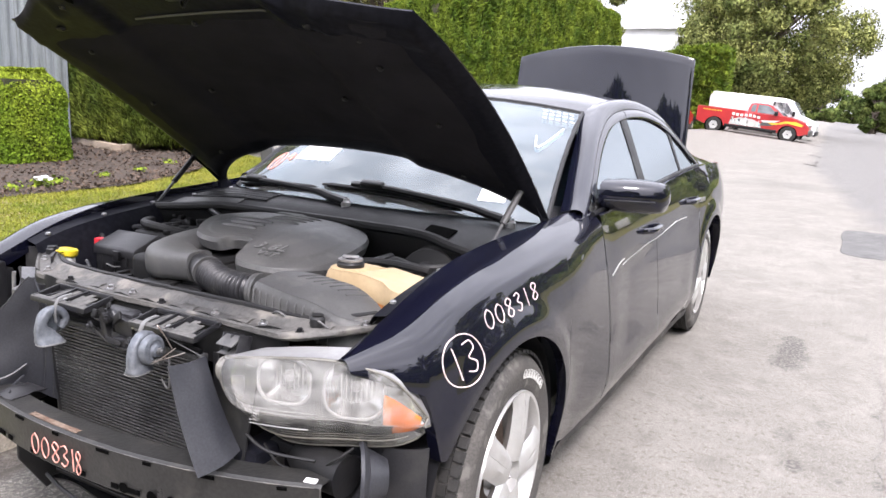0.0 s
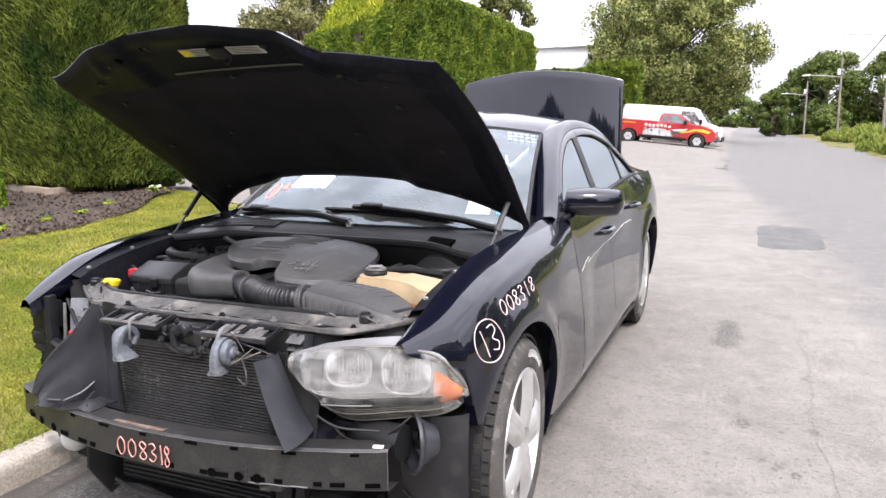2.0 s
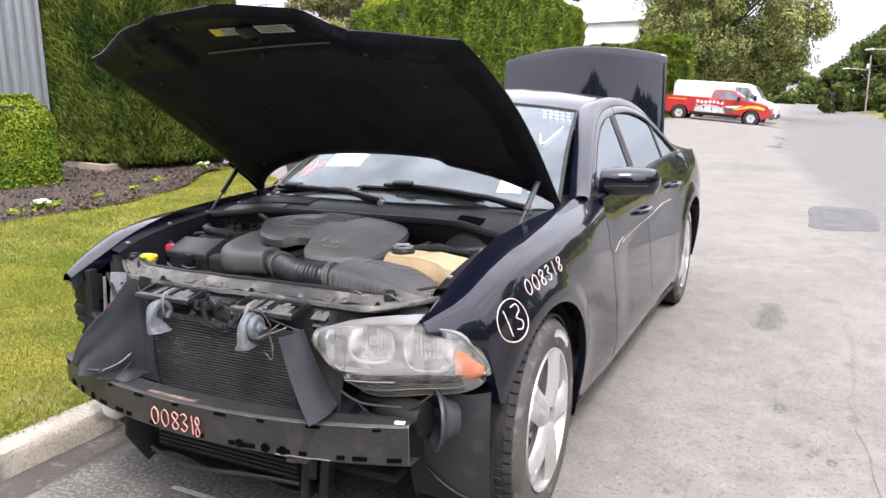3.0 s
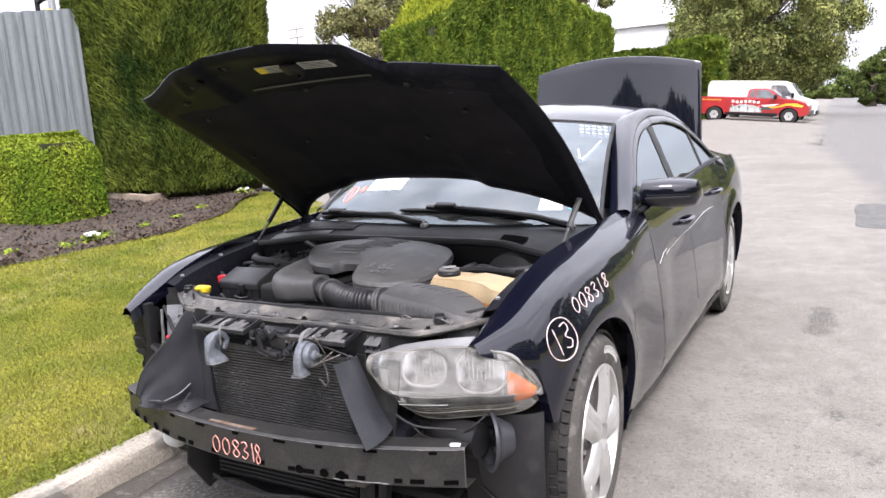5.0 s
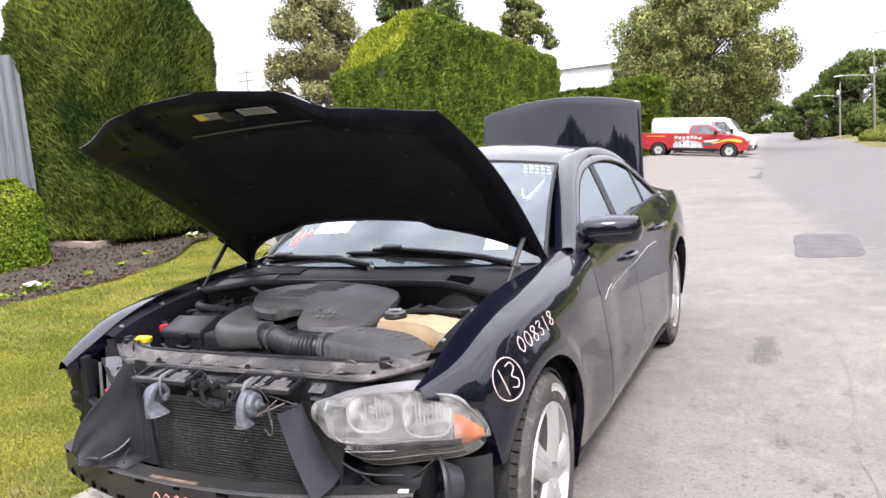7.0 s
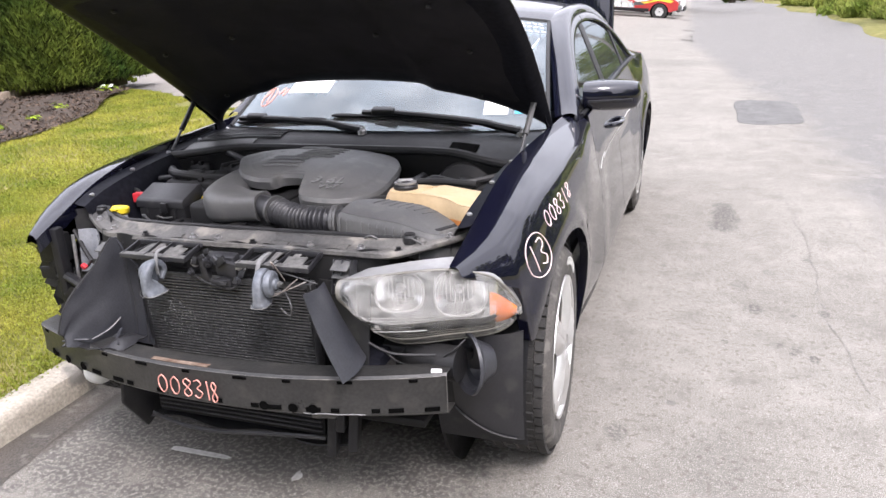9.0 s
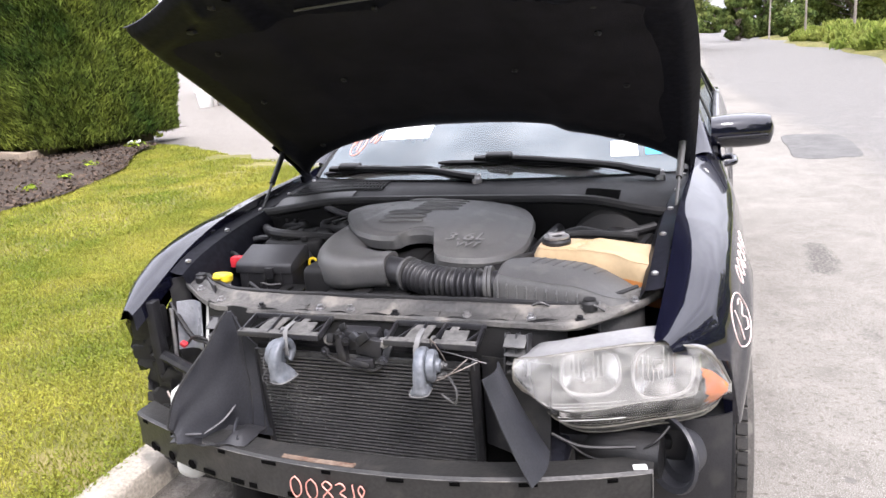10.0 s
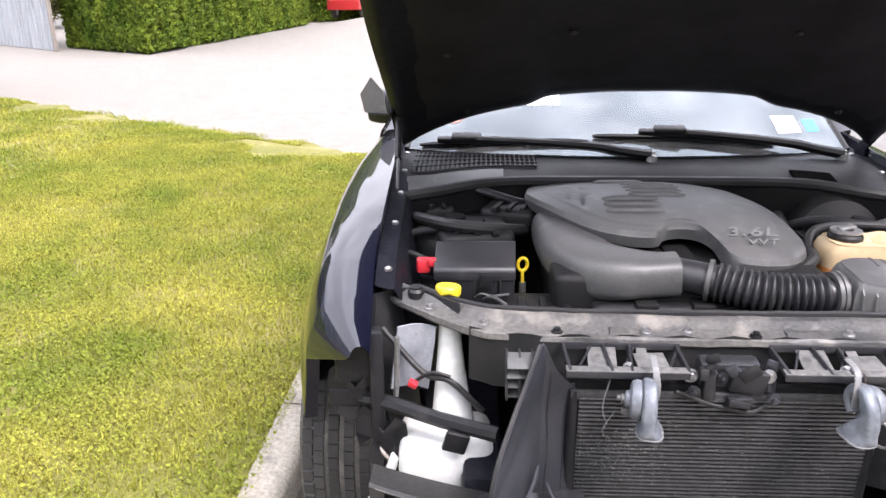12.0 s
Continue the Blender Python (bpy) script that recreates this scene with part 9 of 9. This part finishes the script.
sheet(bm, lambda u, v: lens_pt(0.868 + 0.118 * u, 0.25 + 0.52 * v, 0.008), lin(0, 1, 8), lin(0, 1, 7), 0.006)
part("amber_marker", bm, AMBER, hl, "amber side reflector")
bm = bmesh.new()
box(bm, (0.60, -0.46, 0.545), (0.26, 0.08, 0.03), (0, 4, 12), 0.008)
part("lamp_mount", bm, PLASTIC, hl)
bm = bmesh.new()
tube(bm, smooth_path([(0.50, -0.56, 0.575), (0.56, -0.575, 0.545), (0.63, -0.55, 0.535), (0.70, -0.55, 0.585), (0.73, -0.52, 0.61)], 6), 0.003, 6)
tube(bm, smooth_path([(0.48, -0.60, 0.61), (0.55, -0.6, 0.585), (0.66, -0.57, 0.58)], 6), 0.004, 6)
part("lamp_wiring", bm, RUBBER, car)

# ---- below and behind the lamp openings ----
duct = new("air_duct")
duct.parent = car
tagged(duct, "black round air duct behind the beam")
q = Matrix.Translation((0.735, -0.50, 0.53)) @ Vector((-0.72, -0.66, 0.1)).to_track_quat("Z", "Y").to_matrix().to_4x4()
bm = bmesh.new()
lathe(bm, [(0.052, -0.02), (0.078, -0.008), (0.09, 0.004), (0.087, 0.012), (0.075, 0.006), (0.06, -0.03), (0.045, -0.06), (0, -0.065)], 28, q)
part("ring", bm, GUIDE, duct)
bm = bmesh.new()
tube(bm, smooth_path([q @ Vector((0, 0, 0.03)), (0.60, -0.5, 0.53), (0.5, -0.42, 0.52)], 5), 0.05, 16)
part("pipe", bm, RUBBER, duct)
for s in (1,):
    bm = bmesh.new()
    def splash(u, v, s=s):
        x = 0.66 + 0.205 * u
        z = 0.245 + 0.085 * (1 - u) ** 2 + (0.60 - 0.245 - 0.06 * (1 - u)) * v
        y = -0.452 + 0.045 * u * u + 0.03 * (1 - v) * (1 - u) - 0.012 * math.sin(math.pi * v)
        return Vector((s * x, y, z))
    sheet(bm, splash, lin(0, 1, 12), lin(0, 1, 12), 0.005)
    sp_ = part("splash_panel", bm, PLASTIC_DUSTY, car, "black plastic wheel splash panel")
    bm = bmesh.new()
    tube(bm, [splash(u, 0.02) + Vector((0, -0.004, 0)) for u in lin(0.0, 0.9, 10)], 0.004, 7)
    part("scuffed_lip", bm, RUBBER, sp_)
# open lamp cavity on the other side
bm = bmesh.new()
for p, s_, r in (((-0.695, -0.47, 0.70), (0.03, 0.04, 0.26), 0.006), ((-0.735, -0.45, 0.755), (0.10, 0.05, 0.10), 0.01), ((-0.76, -0.44, 0.665), (0.09, 0.06, 0.05), 0.012)):
    box(bm, p, s_, (0, 0, 8), r)
part("fender_bracket", bm, PLASTIC, car)
rng = random.Random(77)
for k in range(4):
    bm = bmesh.new()
    c = Vector((-0.765 + 0.03 * k, -0.455 - 0.012 * k, 0.70 - 0.045 * k))
    ring = []
    for j in range(11):
        a = j * 2 * math.pi / 11
        r = rng.uniform(0.45, 1.0)
        ring.append((c.x + 0.055 * r * math.cos(a), c.y + 0.02 * math.sin(3 * a), c.z + 0.085 * r * math.sin(a)))
    prism(bm, ring, (0, 0.006, 0), 0.0)
    part("torn_liner", bm, (PLASTIC, RUBBER)[k % 2], car, "torn black plastic liner")
bm = bmesh.new()
tube(bm, smooth_path([(-0.79, -0.43, 0.65), (-0.68, -0.475, 0.662), (-0.56, -0.52, 0.65), (-0.44, -0.56, 0.642)], 5), 0.0165, 8)
part("lamp_rail", bm, PLASTIC, car, "black plastic lower lamp rail")
bm = bmesh.new()
box(bm, (-0.525, -0.55, 0.615), (0.05, 0.012, 0.055), (14, 14, 0), 0.005)
part("rail_clip", bm, PLASTIC, car)
for pts, r, mm in (([(-0.652, -0.445, 0.80), (-0.655, -0.45, 0.70), (-0.66, -0.45, 0.645)], 0.006, STEEL), ([(-0.69, -0.40, 0.80), (-0.60, -0.44, 0.715), (-0.54, -0.45, 0.70), (-0.47, -0.47, 0.64)], 0.007, RUBBER),
                   ([(-0.62, -0.44, 0.69), (-0.58, -0.45, 0.72), (-0.54, -0.45, 0.71)], 0.004, RUBBER), ([(-0.72, -0.45, 0.64), (-0.70, -0.47, 0.56), (-0.68, -0.48, 0.53), (-0.66, -0.48, 0.51)], 0.005, COPPER)):
    bm = bmesh.new()
    tube(bm, smooth_path(pts, 5), r, 7)
    part("cable", bm, mm, car)
bm = bmesh.new()
box(bm, (-0.62, -0.455, 0.695), (0.02, 0.016, 0.014), (10, 30, 0), 0.003)
part("red_plug", bm, RED, car)
bm = bmesh.new()
box(bm, (-0.665, -0.485, 0.515), (0.022, 0.018, 0.045), (0, 20, 0), 0.004)
part("white_plug", bm, BUCKETMAT, car)
bm = bmesh.new()
sheet(bm, lambda u, v: Vector((-0.675 + 0.085 * u + 0.02 * v, -0.415 + 0.02 * math.sin(3 * u), 0.66 + 0.15 * v)), lin(0, 1, 6), lin(0, 1, 6), 0.004)
part("lamp_cavity_plate", bm, PLATE, car, "pale blue-grey plate inside the lamp opening")
wb = new("washer_bottle")
wb.parent = car
tagged(wb, "white plastic washer bottle with tall filler neck")
bm = bmesh.new()
sheet(bm, lambda u, v: Vector((-0.535, -0.44, 0.56)) + Vector((math.cos(2 * math.pi * v) * (0.022 + 0.03 * (1 - u) ** 1.4), math.sin(2 * math.pi * v) * (0.022 + 0.012 * (1 - u) ** 2), 0.275 * u)) + Vector((-0.01 * u, 0.06 * u, 0.0)), lin(0, 1, 10), lin(0, 1, 19))
bmesh.ops.remove_doubles(bm, verts=bm.verts, dist=0.0003)
part("filler_neck", bm, WASHER, wb)
bm = bmesh.new()
box(bm, (-0.55, -0.45, 0.51), (0.205, 0.17, 0.155), (0, 0, 4), 0.034, 4)
part("bottle", bm, WASHER, wb)
bm = bmesh.new()
box(bm, (-0.70, -0.41, 0.30), (0.10, 0.09, 0.15), (0, 8, 0), 0.04, 4)
part("bottle_foot", bm, WASHER, wb)
bm = bmesh.new()
sheet(bm, lambda u, v: Vector((-0.72 + 0.20 * u, -0.36 + 0.05 * math.sin(u * 4), 0.50 + 0.36 * v)), lin(0, 1, 8), lin(0, 1, 8), 0.006)
part("lamp_back_panel", bm, PLASTIC_DUSTY, car)
bm = bmesh.new()
sheet(bm, lambda u, v: Vector((0.46 + 0.30 * u, -0.42 + 0.03 * math.sin(u * 4), 0.40 + 0.36 * v)), lin(0, 1, 8), lin(0, 1, 8), 0.006)
part("lamp_back_panel", bm, PLASTIC, car)
